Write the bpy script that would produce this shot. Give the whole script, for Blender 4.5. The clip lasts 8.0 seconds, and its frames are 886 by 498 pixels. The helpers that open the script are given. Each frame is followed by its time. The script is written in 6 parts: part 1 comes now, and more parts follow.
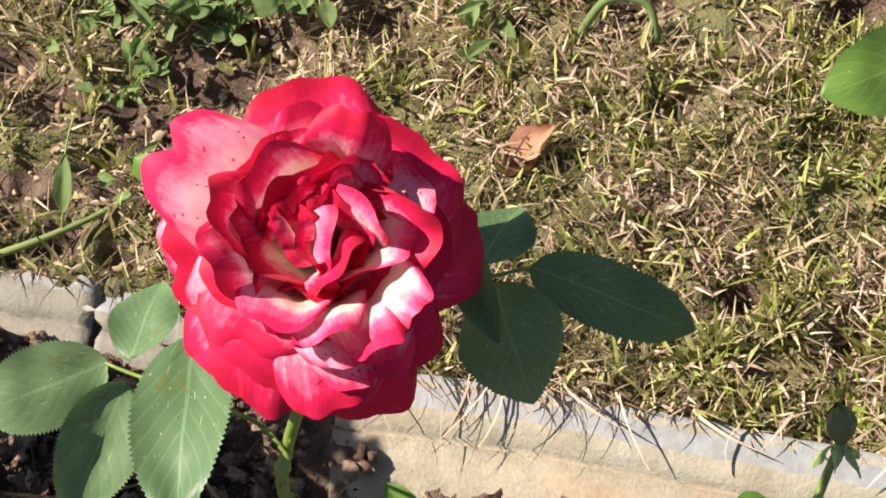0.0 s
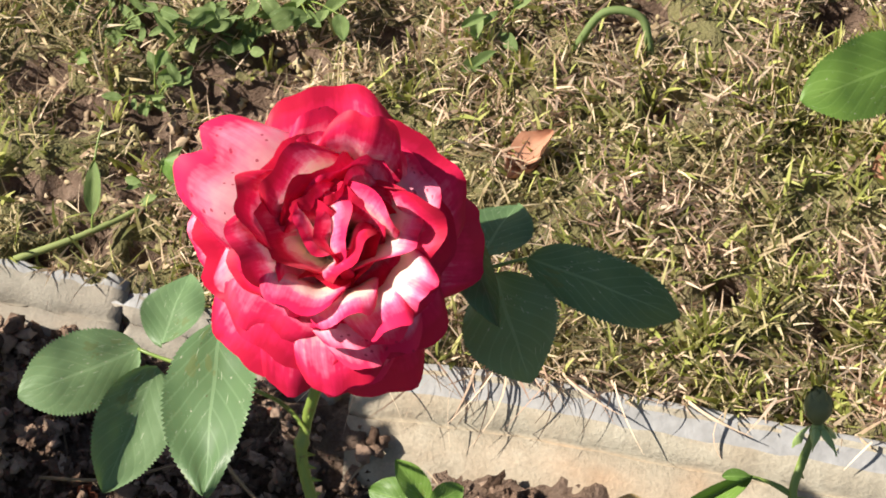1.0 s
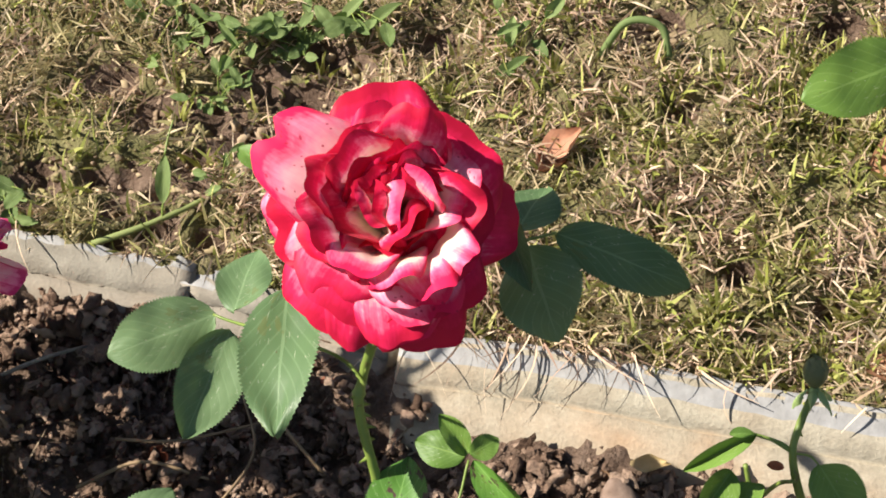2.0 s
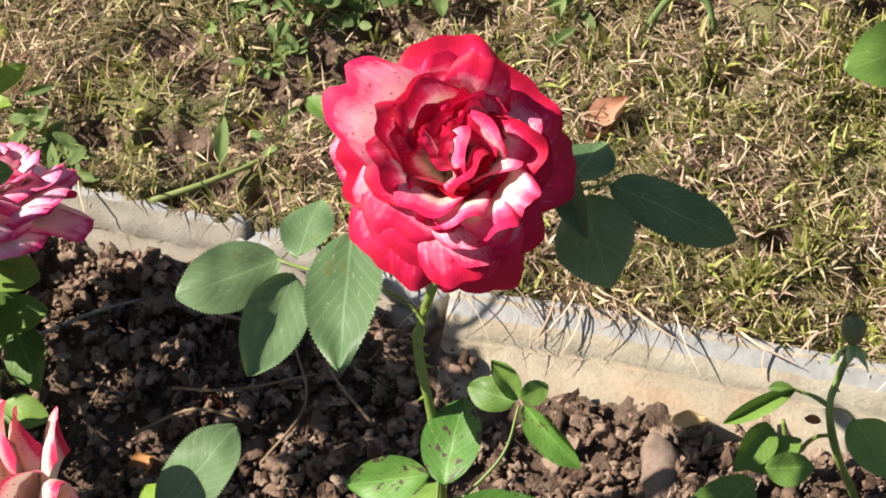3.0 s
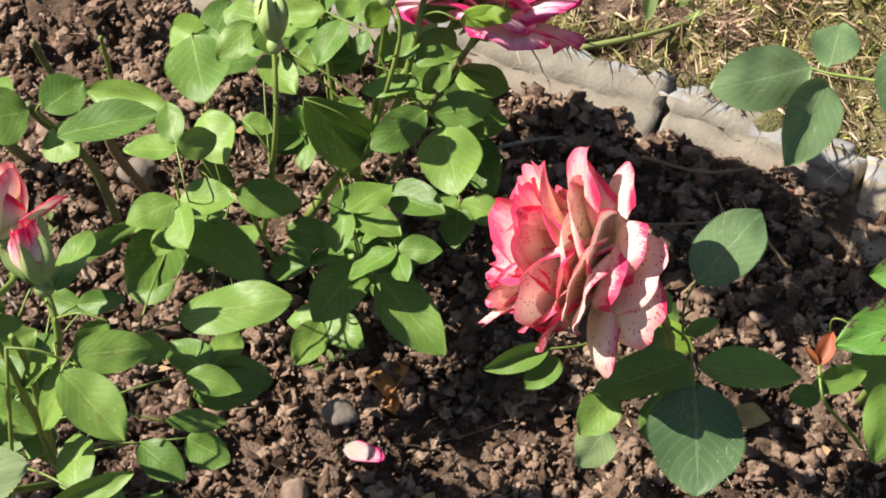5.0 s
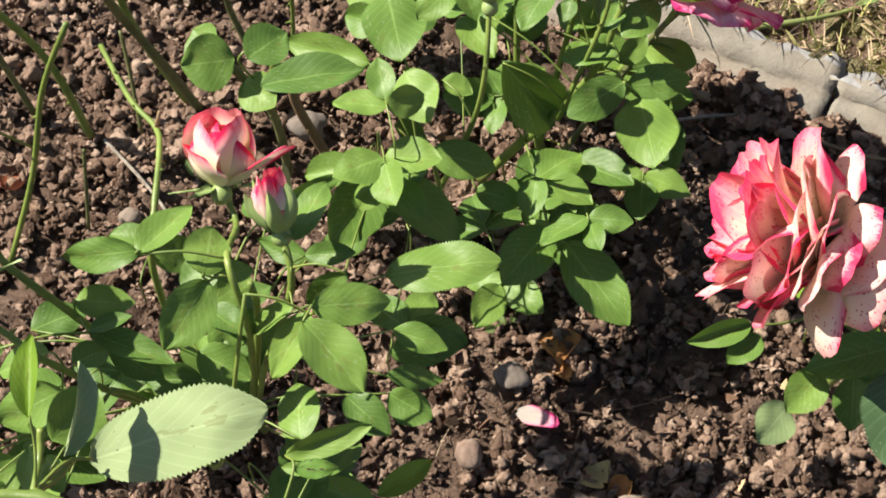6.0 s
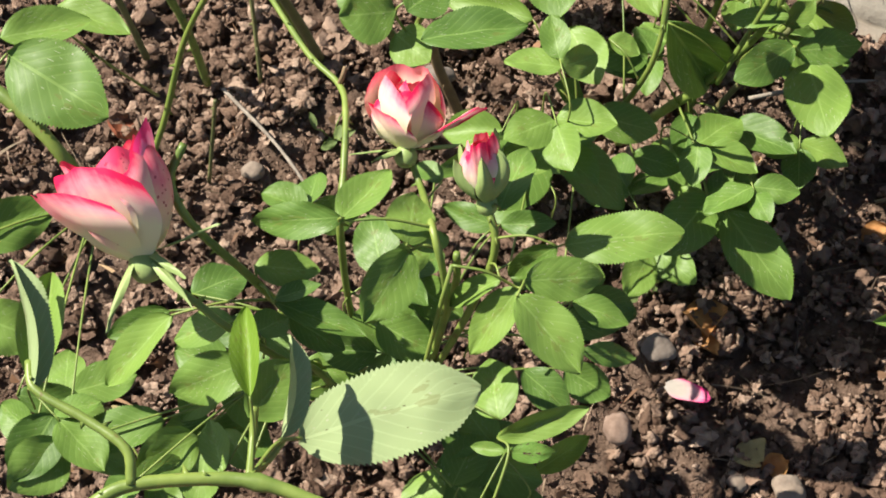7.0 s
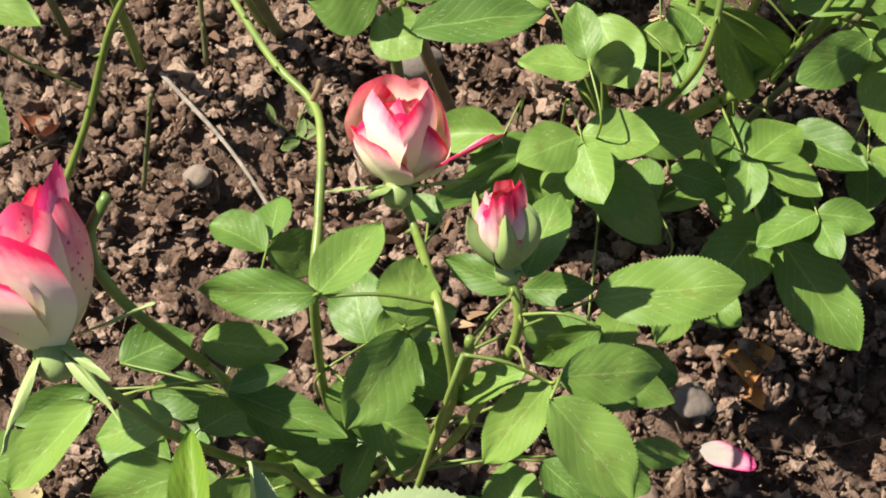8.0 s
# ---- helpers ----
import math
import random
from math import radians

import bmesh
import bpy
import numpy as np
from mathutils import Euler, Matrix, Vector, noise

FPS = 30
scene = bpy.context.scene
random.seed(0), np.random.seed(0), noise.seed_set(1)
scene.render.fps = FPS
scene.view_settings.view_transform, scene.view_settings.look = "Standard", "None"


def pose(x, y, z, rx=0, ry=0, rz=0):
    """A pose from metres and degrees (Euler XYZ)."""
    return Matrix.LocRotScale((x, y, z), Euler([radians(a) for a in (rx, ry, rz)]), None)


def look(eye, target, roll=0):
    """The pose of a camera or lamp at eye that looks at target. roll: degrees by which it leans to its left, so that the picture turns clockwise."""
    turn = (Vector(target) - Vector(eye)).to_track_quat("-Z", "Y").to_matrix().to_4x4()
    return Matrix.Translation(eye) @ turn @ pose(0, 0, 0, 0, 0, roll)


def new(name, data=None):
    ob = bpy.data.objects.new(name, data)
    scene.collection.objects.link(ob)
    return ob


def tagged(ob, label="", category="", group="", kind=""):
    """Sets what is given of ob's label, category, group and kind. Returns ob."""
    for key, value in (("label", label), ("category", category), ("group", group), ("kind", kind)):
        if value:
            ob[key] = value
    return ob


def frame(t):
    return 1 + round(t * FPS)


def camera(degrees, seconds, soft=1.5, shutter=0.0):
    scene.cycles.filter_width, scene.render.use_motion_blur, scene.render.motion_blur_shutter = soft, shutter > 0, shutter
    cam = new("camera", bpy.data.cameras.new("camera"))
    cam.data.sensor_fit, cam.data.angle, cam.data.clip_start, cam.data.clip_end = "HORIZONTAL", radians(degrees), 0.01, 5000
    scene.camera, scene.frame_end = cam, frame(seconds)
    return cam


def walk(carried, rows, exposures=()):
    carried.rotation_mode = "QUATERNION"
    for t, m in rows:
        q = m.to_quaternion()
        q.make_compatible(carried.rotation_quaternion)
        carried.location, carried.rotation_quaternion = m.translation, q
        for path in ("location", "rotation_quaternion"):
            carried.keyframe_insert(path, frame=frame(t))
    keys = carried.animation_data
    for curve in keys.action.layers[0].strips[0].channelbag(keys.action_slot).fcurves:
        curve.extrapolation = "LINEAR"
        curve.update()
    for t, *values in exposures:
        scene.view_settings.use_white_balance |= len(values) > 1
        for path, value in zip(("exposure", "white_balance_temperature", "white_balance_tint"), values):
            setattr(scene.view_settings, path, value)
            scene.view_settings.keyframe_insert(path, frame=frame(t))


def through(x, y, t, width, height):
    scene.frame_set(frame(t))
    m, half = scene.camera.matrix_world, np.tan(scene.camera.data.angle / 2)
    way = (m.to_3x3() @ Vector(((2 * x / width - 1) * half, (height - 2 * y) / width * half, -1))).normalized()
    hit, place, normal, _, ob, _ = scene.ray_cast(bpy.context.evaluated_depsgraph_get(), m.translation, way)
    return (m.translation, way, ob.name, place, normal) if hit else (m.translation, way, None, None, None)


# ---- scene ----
# ---- camera ----
cam = camera(27.00, 8.0, soft=1.8)
PATH = [
    (0, (0.02071, -0.12960, 0.73057), (-0.05780, 0.36073, -0.13742), -13.299),
    (0.5, (0.01798, -0.12903, 0.72392), (-0.05992, 0.36117, -0.14420), -13.280),
    (1, (0.02607, -0.16139, 0.77425), (-0.05729, 0.33428, -0.09024), -13.840),
    (2.5, (0.02861, -0.23415, 0.85488), (-0.07527, 0.26948, -0.00277), -15.014),
    (3, (0.01343, -0.25578, 0.86509), (-0.09433, 0.24990, 0.00912), -14.589),
    (3.5, (-0.03739, -0.31496, 0.88609), (-0.14014, 0.20637, 0.03895), -12.234),
    (4, (-0.10867, -0.36390, 0.88173), (-0.20036, 0.17360, 0.04347), -9.036),
    (4.5, (-0.16915, -0.39188, 0.87670), (-0.26156, 0.15014, 0.04143), -7.148),
    (4.7, (-0.19625, -0.39963, 0.87234), (-0.28620, 0.14387, 0.03777), -6.199),
    (5.8, (-0.34511, -0.41532, 0.85697), (-0.39741, 0.12264, 0.01562), 0.598),
    (6, (-0.35271, -0.42118, 0.87156), (-0.41599, 0.10931, 0.02623), 0.185),
    (6.5, (-0.42063, -0.43183, 0.85683), (-0.46004, 0.09233, 0.00612), 3.135),
    (7, (-0.47237, -0.40275, 0.84112), (-0.48865, 0.10455, -0.02049), 5.840),
    (7.5, (-0.49864, -0.33347, 0.80315), (-0.49413, 0.14761, -0.07351), 8.420),
    (8, (-0.50261, -0.27052, 0.71448), (-0.47947, 0.19571, -0.16988), 10.383),
]
walk(cam, [(t, look(eye, target, roll)) for t, eye, target, roll in PATH])

# ---- world, sun ----
SUN_DIR = Vector((0.95, -0.22, -1.0)).normalized()   # the way the sunlight travels
world = bpy.data.worlds.new("sky")
scene.world = world
world.use_nodes = True
wn = world.node_tree
sky = wn.nodes.new("ShaderNodeTexSky")
sky.sky_type = "NISHITA"
sky.sun_disc = False
sky.sun_elevation = math.asin(-SUN_DIR.z)
sky.sun_rotation = math.atan2(-SUN_DIR.x, -SUN_DIR.y)
wn.nodes["Background"].inputs["Strength"].default_value = 0.05
wn.links.new(sky.outputs[0], wn.nodes["Background"].inputs["Color"])
sun_data = bpy.data.lights.new("sun", "SUN")
sun_data.energy, sun_data.angle, sun_data.color = 5.0, radians(0.53), (1.0, 0.93, 0.82)
sun = new("sun", sun_data)
sun.matrix_world = look(-2 * SUN_DIR, (0, 0, 0))
scene.view_settings.exposure = 1.15


# ---- materials ----
class Nodes:
    """A small wrapper to write node materials briefly."""

    def __init__(self, name):
        self.mat = bpy.data.materials.new(name)
        self.mat.use_nodes = True
        self.tree = self.mat.node_tree
        self.bsdf = self.tree.nodes["Principled BSDF"]
        self.out = self.tree.nodes["Material Output"]

    def node(self, kind, operation="", feature="", use_clamp=False, rgb=False, blend_type="MIX"):
        n = self.tree.nodes.new(kind)
        if operation:
            n.operation = operation
        if feature:
            n.feature = feature
        if use_clamp:
            n.use_clamp = True
        if rgb:
            n.data_type, n.blend_type = "RGBA", blend_type
        return n

    def link(self, a, b):
        self.tree.links.new(a, b)

    def val(self, socket, v):
        if isinstance(v, (int, float, tuple)):
            socket.default_value = v
        else:
            self.link(v, socket)

    def math(self, op, a, b=0.0, c=0.0, clamp=False):
        n = self.node("ShaderNodeMath", operation=op, use_clamp=clamp)
        for s, v in zip(n.inputs, (a, b, c)):
            self.val(s, v)
        return n.outputs[0]

    def coords(self, kind="Object"):
        return self.node("ShaderNodeTexCoord").outputs[kind]

    def noise(self, scale, detail=4.0, rough=0.55, at=None, out="Fac"):
        n = self.node("ShaderNodeTexNoise")
        n.inputs["Scale"].default_value, n.inputs["Detail"].default_value, n.inputs["Roughness"].default_value = scale, detail, rough
        self.link(at if at is not None else self.coords(), n.inputs["Vector"])
        return n.outputs[out]

    def voronoi(self, scale, at=None, feature="F1", out="Distance"):
        n = self.node("ShaderNodeTexVoronoi", feature=feature)
        n.inputs["Scale"].default_value = scale
        self.link(at if at is not None else self.coords(), n.inputs["Vector"])
        return n.outputs[out]

    def ramp(self, fac, stops):
        n = self.node("ShaderNodeValToRGB")
        e = n.color_ramp.elements
        while len(e) < len(stops):
            e.new(0.5)
        for el, (p, c) in zip(e, stops):
            el.position, el.color = p, (*c, 1)
        self.val(n.inputs[0], fac)
        return n.outputs[0]

    def mix(self, fac, a, b, mode="MIX"):
        n = self.node("ShaderNodeMix", rgb=True, blend_type=mode)
        self.val(n.inputs[0], fac)
        self.val(n.inputs[6], (*a, 1) if isinstance(a, tuple) else a)
        self.val(n.inputs[7], (*b, 1) if isinstance(b, tuple) else b)
        return n.outputs[2]

    def bump(self, height, strength=0.5, distance=0.001):
        n = self.node("ShaderNodeBump")
        n.inputs["Strength"].default_value, n.inputs["Distance"].default_value = strength, distance
        self.link(height, n.inputs["Height"])
        self.link(n.outputs[0], self.bsdf.inputs["Normal"])
        return n.outputs[0]

    def set(self, color=None, rough=None, spec=None):
        if color is not None:
            self.val(self.bsdf.inputs["Base Color"], (*color, 1) if isinstance(color, tuple) else color)
        if rough is not None:
            self.val(self.bsdf.inputs["Roughness"], rough)
        if spec is not None:
            self.val(self.bsdf.inputs["Specular IOR Level"], spec)
        return self

    def thin(self, color, share):
        """Lets a share of the light through a thin leaf or petal."""
        tr = self.node("ShaderNodeBsdfTranslucent")
        self.val(tr.inputs["Color"], color)
        m = self.node("ShaderNodeMixShader")
        m.inputs[0].default_value = share
        self.link(self.bsdf.outputs[0], m.inputs[1])
        self.link(tr.outputs[0], m.inputs[2])
        self.link(m.outputs[0], self.out.inputs["Surface"])


def soil_material():
    n = Nodes("garden_soil")
    big, mid, fine = n.noise(9), n.noise(70, 5), n.noise(600, 4, 0.7)
    c = n.ramp(mid, [(0.3, (0.080, 0.052, 0.037)), (0.5, (0.185, 0.128, 0.094)), (0.72, (0.32, 0.235, 0.180))])
    c = n.mix(n.math("MULTIPLY", big, 0.45), c, (0.115, 0.078, 0.058), "MIX")
    c = n.mix(0.55, c, n.ramp(fine, [(0.3, (0.35, 0.33, 0.32)), (0.7, (0.75, 0.72, 0.7))]), "OVERLAY")
    n.set(c, 0.95, 0.15)
    n.bump(n.math("ADD", mid, n.math("ADD", fine, n.noise(230, 5, 0.7))), 1.0, 0.004)
    return n.mat


def clod_material():
    n = Nodes("soil_clods")
    isl = n.node("ShaderNodeNewGeometry").outputs["Random Per Island"]
    fine, mid = n.noise(700, 4, 0.7), n.noise(160, 4)
    c = n.ramp(isl, [(0.0, (0.080, 0.050, 0.035)), (0.35, (0.172, 0.113, 0.081)), (0.75, (0.295, 0.205, 0.150)), (1.0, (0.42, 0.31, 0.235))])
    c = n.mix(0.5, c, n.ramp(mid, [(0.3, (0.3, 0.28, 0.27)), (0.7, (0.72, 0.7, 0.68))]), "OVERLAY")
    n.set(c, 0.95, 0.12)
    n.bump(n.math("ADD", mid, fine), 1.0, 0.0022)
    return n.mat


def thatch_material():
    n = Nodes("lawn_thatch")
    big, mid, fine = n.noise(11), n.noise(80, 5, 0.65), n.noise(500, 3)
    c = n.ramp(mid, [(0.3, (0.055, 0.038, 0.025)), (0.5, (0.12, 0.086, 0.055)), (0.7, (0.21, 0.158, 0.105))])
    c = n.mix(n.math("MULTIPLY", big, 0.9), c, (0.15, 0.16, 0.055))
    c = n.mix(0.4, c, n.ramp(fine, [(0.3, (0.3, 0.3, 0.3)), (0.7, (0.7, 0.7, 0.7))]), "OVERLAY")
    n.set(c, 0.95, 0.1)
    n.bump(n.math("ADD", mid, fine), 0.9, 0.003)
    return n.mat


def island_material(name, stops, rough=0.7, through=0.25, patch=None):
    """Many small loose bits in one mesh, each of its own colour."""
    n = Nodes(name)
    isl = n.node("ShaderNodeNewGeometry").outputs["Random Per Island"]
    c = n.ramp(isl, stops)
    if patch:
        c = n.mix(n.ramp(n.noise(22, 4), [(0.46, (0, 0, 0)), (0.66, (0.8, 0.8, 0.8))]), c, patch)
    c = n.mix(0.35, c, n.ramp(n.noise(350, 3), [(0.3, (0.33, 0.33, 0.33)), (0.7, (0.68, 0.68, 0.68))]), "OVERLAY")
    n.set(c, rough, 0.15)
    n.thin(c, through)
    return n.mat


def leaf_material(name, dark, mid, light, spots=0.0, gloss=0.36, through=0.13, dust=0.4):
    n = Nodes(name)
    uv = n.node("ShaderNodeSeparateXYZ")
    n.link(n.coords("UV"), uv.inputs[0])
    s, v = uv.outputs[0], uv.outputs[1]
    across = n.math("ABSOLUTE", n.math("SUBTRACT", v, 0.5))
    rnd = n.node("ShaderNodeObjectInfo").outputs["Random"]
    at = n.node("ShaderNodeVectorMath", operation="ADD")
    n.link(n.coords("UV"), at.inputs[0])
    n.link(n.node("ShaderNodeObjectInfo").outputs["Location"], at.inputs[1])
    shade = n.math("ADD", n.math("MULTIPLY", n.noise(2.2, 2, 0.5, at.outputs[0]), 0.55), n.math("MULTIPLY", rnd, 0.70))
    c = n.ramp(shade, [(0.12, dark), (0.55, mid), (1.0, light)])
    # midrib and side veins
    wave = n.math("SINE", n.math("MULTIPLY", n.math("SUBTRACT", s, n.math("MULTIPLY", across, 0.75)), 52.0))
    side = n.math("GREATER_THAN", wave, 0.88)
    rib = n.math("LESS_THAN", across, n.math("SUBTRACT", 0.028, n.math("MULTIPLY", s, 0.02)))
    vein = n.math("MAXIMUM", n.math("MULTIPLY", side, 0.13), n.math("MULTIPLY", rib, 0.30))
    pale = tuple(min(1.0, a * 1.5 + 0.05) for a in light)
    c = n.mix(vein, c, pale)
    # dust and small scars
    scar = n.math("GREATER_THAN", n.noise(30, 3, 0.6, at.outputs[0]), 0.69)
    c = n.mix(n.math("MULTIPLY", scar, dust), c, (0.30, 0.33, 0.24))
    speck = n.math("LESS_THAN", n.voronoi(13, at.outputs[0]), n.math("MULTIPLY", n.math("GREATER_THAN", n.noise(2.4, 2, 0.5, at.outputs[0]), 0.52), 0.10))
    c = n.mix(n.math("MULTIPLY", speck, 0.8), c, (0.36, 0.36, 0.26))
    thread = n.node("ShaderNodeMapping")
    thread.inputs["Rotation"].default_value, thread.inputs["Scale"].default_value = (0, 0, 0.9), (5, 34, 1)
    n.link(at.outputs[0], thread.inputs["Vector"])
    straw = n.math("MULTIPLY", n.math("LESS_THAN", n.voronoi(1.0, thread.outputs[0]), 0.16), n.math("GREATER_THAN", n.noise(3.1, 2, 0.5, at.outputs[0]), 0.56))
    c = n.mix(n.math("MULTIPLY", straw, 0.45 * min(1.0, dust * 2.5)), c, (0.48, 0.50, 0.36))
    blush = n.math("GREATER_THAN", n.noise(2.1, 4, 0.62, at.outputs[0]), 0.66)
    c = n.mix(n.math("MULTIPLY", blush, 0.35), c, (0.13, 0.12, 0.03))
    if spots:
        blot = n.math("ADD", n.noise(4.6, 3, 0.6, at.outputs[0]), n.math("MULTIPLY", n.noise(18, 2, 0.5, at.outputs[0]), 0.22))
        c = n.mix(n.math("GREATER_THAN", blot, 0.79 - 0.05 * spots), c, (0.06, 0.030, 0.028))
        fleck = n.math("LESS_THAN", n.voronoi(9, at.outputs[0]), 0.12 * spots)
        c = n.mix(n.math("MULTIPLY", fleck, 0.9), c, (0.05, 0.034, 0.024))
    else:
        fleck = n.math("LESS_THAN", n.voronoi(6.5, at.outputs[0]), 0.055)
        c = n.mix(n.math("MULTIPLY", fleck, 0.85), c, (0.075, 0.055, 0.028))
    n.set(c, n.math("ADD", gloss, n.math("MULTIPLY", n.noise(14, 3, at=at.outputs[0]), 0.28)), 0.28)
    h = n.math("ADD", n.math("MULTIPLY", wave, -0.05), n.math("ADD", n.math("MULTIPLY", n.noise(4, 2, at=at.outputs[0]), 1.2), n.math("MULTIPLY", n.noise(45, 3, at=at.outputs[0]), 0.08)))
    n.bump(n.math("SUBTRACT", h, n.math("MULTIPLY", rib, 1.2)), 0.24, 0.0011)
    n.thin(n.mix(0.5, c, (0.20, 0.34, 0.03)), through)
    return n.mat


def petal_material(name, stops, spots=0.0, through=0.22, noise_amount=0.3, edge=0.22):
    """Pigment that runs from the petal's base (0) to its rim (1)."""
    n = Nodes(name)
    uv = n.node("ShaderNodeSeparateXYZ")
    n.link(n.coords("UV"), uv.inputs[0])
    u, v = uv.outputs[0], uv.outputs[1]
    side = n.math("ABSOLUTE", n.math("MULTIPLY", n.math("SUBTRACT", u, 0.5), 2.0))
    at = n.node("ShaderNodeVectorMath", operation="ADD")
    n.link(n.coords("UV"), at.inputs[0])
    n.link(n.node("ShaderNodeObjectInfo").outputs["Location"], at.inputs[1])
    streak = n.node("ShaderNodeMapping")
    streak.inputs["Scale"].default_value = (16, 1.6, 1)
    n.link(at.outputs[0], streak.inputs["Vector"])
    f = n.math("ADD", v, n.math("MULTIPLY", n.math("POWER", side, 2.5), edge))
    f = n.math("ADD", f, n.math("MULTIPLY", n.math("SUBTRACT", n.noise(2.6, 4, 0.6, at.outputs[0]), 0.5), noise_amount * 1.5))
    f = n.math("ADD", f, n.math("MULTIPLY", n.math("SUBTRACT", n.noise(1.0, 4, 0.6, streak.outputs[0]), 0.5), noise_amount * 0.7))
    rnd = n.node("ShaderNodeObjectInfo").outputs["Random"]
    f = n.math("ADD", f, n.math("MULTIPLY", n.math("SUBTRACT", rnd, 0.5), 0.16))
    c = n.ramp(f, stops)
    if spots:
        freck = n.math("LESS_THAN", n.voronoi(17, at.outputs[0]), n.math("MULTIPLY", n.noise(3, 2, 0.5, at.outputs[0]), 0.42 * spots))
        c = n.mix(n.math("MULTIPLY", freck, 0.75), c, (0.40, 0.010, 0.05))
    bruise = n.math("GREATER_THAN", n.math("ADD", n.noise(7, 4, 0.65, at.outputs[0]), n.math("MULTIPLY", v, 0.10)), 0.78)
    c = n.mix(n.math("MULTIPLY", bruise, 0.55), c, (0.22, 0.04, 0.05))
    n.set(c, 0.55, 0.22)
    n.bsdf.inputs["Sheen Weight"].default_value = 0.04
    n.bump(n.noise(1.0, 4, 0.6, streak.outputs[0]), 0.25, 0.0006)
    n.thin(c, through)
    return n.mat


def stem_material(name, low, high, rough=0.42):
    n = Nodes(name)
    c = n.ramp(n.noise(38, 4, 0.6), [(0.3, low), (0.7, high)])
    c = n.mix(n.math("MULTIPLY", n.math("GREATER_THAN", n.noise(160, 3), 0.66), 0.5), c, (0.14, 0.085, 0.04))
    n.set(c, rough, 0.4)
    n.bump(n.noise(300, 3), 0.3, 0.0005)
    return n.mat


def slab_material(name="weathered_slab", grey=0.0):
    n = Nodes(name)
    big, mid, fine = n.noise(14, 5), n.noise(60, 6, 0.65), n.noise(500, 4, 0.7)
    c = n.ramp(mid, [(0.25, (0.225, 0.195, 0.145)), (0.5, (0.315, 0.28, 0.215)), (0.75, (0.39, 0.355, 0.28))])
    c = n.mix(n.ramp(big, [(0.48, (0, 0, 0)), (0.72, (0.45, 0.45, 0.45))]), c, (0.33, 0.235, 0.15))
    # iron-brown stain along the foot
    xyz = n.node("ShaderNodeSeparateXYZ")
    n.link(n.coords(), xyz.inputs[0])
    foot = n.math("MULTIPLY", n.math("SUBTRACT", n.math("ADD", 0.0065, n.math("MULTIPLY", n.noise(24, 5), 0.012)), xyz.outputs[2]), 170.0, clamp=True)
    c = n.mix(n.math("MULTIPLY", foot, n.ramp(n.noise(9, 5), [(0.42, (0, 0, 0)), (0.70, (0.7, 0.7, 0.7))])), c, (0.36, 0.215, 0.12))
    c = n.mix(0.4, c, n.ramp(fine, [(0.3, (0.33, 0.33, 0.33)), (0.7, (0.66, 0.66, 0.66))]), "OVERLAY")
    c = n.mix(grey, c, (0.16, 0.15, 0.135))
    n.set(c, 0.85, 0.25)
    n.bump(n.math("ADD", n.math("MULTIPLY", mid, 2.0), fine), 0.5, 0.0012)
    return n.mat


def plain_material(name, low, high, scale=120, rough=0.85, through=0.0):
    n = Nodes(name)
    c = n.ramp(n.noise(scale, 5, 0.6), [(0.3, low), (0.7, high)])
    n.set(c, rough, 0.25)
    n.bump(n.noise(scale * 3, 4), 0.5, 0.001)
    if through:
        n.thin(c, through)
    return n.mat


SOIL, CLODS, THATCH, SLAB = soil_material(), clod_material(), thatch_material(), slab_material()
LEAF = leaf_material("rose_leaf", (0.052, 0.110, 0.021), (0.100, 0.182, 0.032), (0.158, 0.252, 0.047))
LEAF_MATURE = leaf_material("mature_leaf", (0.050, 0.092, 0.040), (0.088, 0.150, 0.062), (0.145, 0.220, 0.100), gloss=0.33)
LEAF_YOUNG = leaf_material("young_leaf", (0.10, 0.19, 0.02), (0.16, 0.27, 0.028), (0.24, 0.36, 0.05), through=0.35)
LEAF_SPOTTED = leaf_material("spotted_leaf", (0.05, 0.13, 0.02), (0.085, 0.20, 0.03), (0.14, 0.26, 0.05), spots=1.0)
LEAF_PALE = leaf_material("pale_leaf_back", (0.15, 0.21, 0.085), (0.20, 0.27, 0.115), (0.26, 0.33, 0.155), gloss=0.6, through=0.1, dust=0.1)
LEAF_RED = leaf_material("red_leaf", (0.16, 0.03, 0.02), (0.26, 0.06, 0.03), (0.34, 0.11, 0.04))
STEM = stem_material("green_stem", (0.09, 0.145, 0.028), (0.21, 0.27, 0.055))
STEM_OLD = stem_material("old_stem", (0.07, 0.085, 0.03), (0.16, 0.16, 0.06), 0.55)
STEM_BROWN = stem_material("brown_stem", (0.12, 0.075, 0.04), (0.25, 0.17, 0.09), 0.7)
SEPAL = stem_material("sepal_green", (0.17, 0.25, 0.07), (0.30, 0.38, 0.14), 0.5)
CREAM, RED, CRIMSON = (0.82, 0.70, 0.50), (0.72, 0.014, 0.088), (0.52, 0.006, 0.042)
PETAL_RED = petal_material("red_rose_petal", [(0.42, CREAM), (0.57, (0.88, 0.58, 0.55)), (0.69, (0.83, 0.16, 0.28)), (0.82, RED), (1.10, CRIMSON)], noise_amount=0.55, through=0.24)
PETAL_PALE = petal_material("pale_outer_petal", [(0.36, CREAM), (0.62, (0.88, 0.56, 0.56)), (0.84, (0.85, 0.24, 0.35)), (1.02, RED)], spots=0.8, noise_amount=0.45)
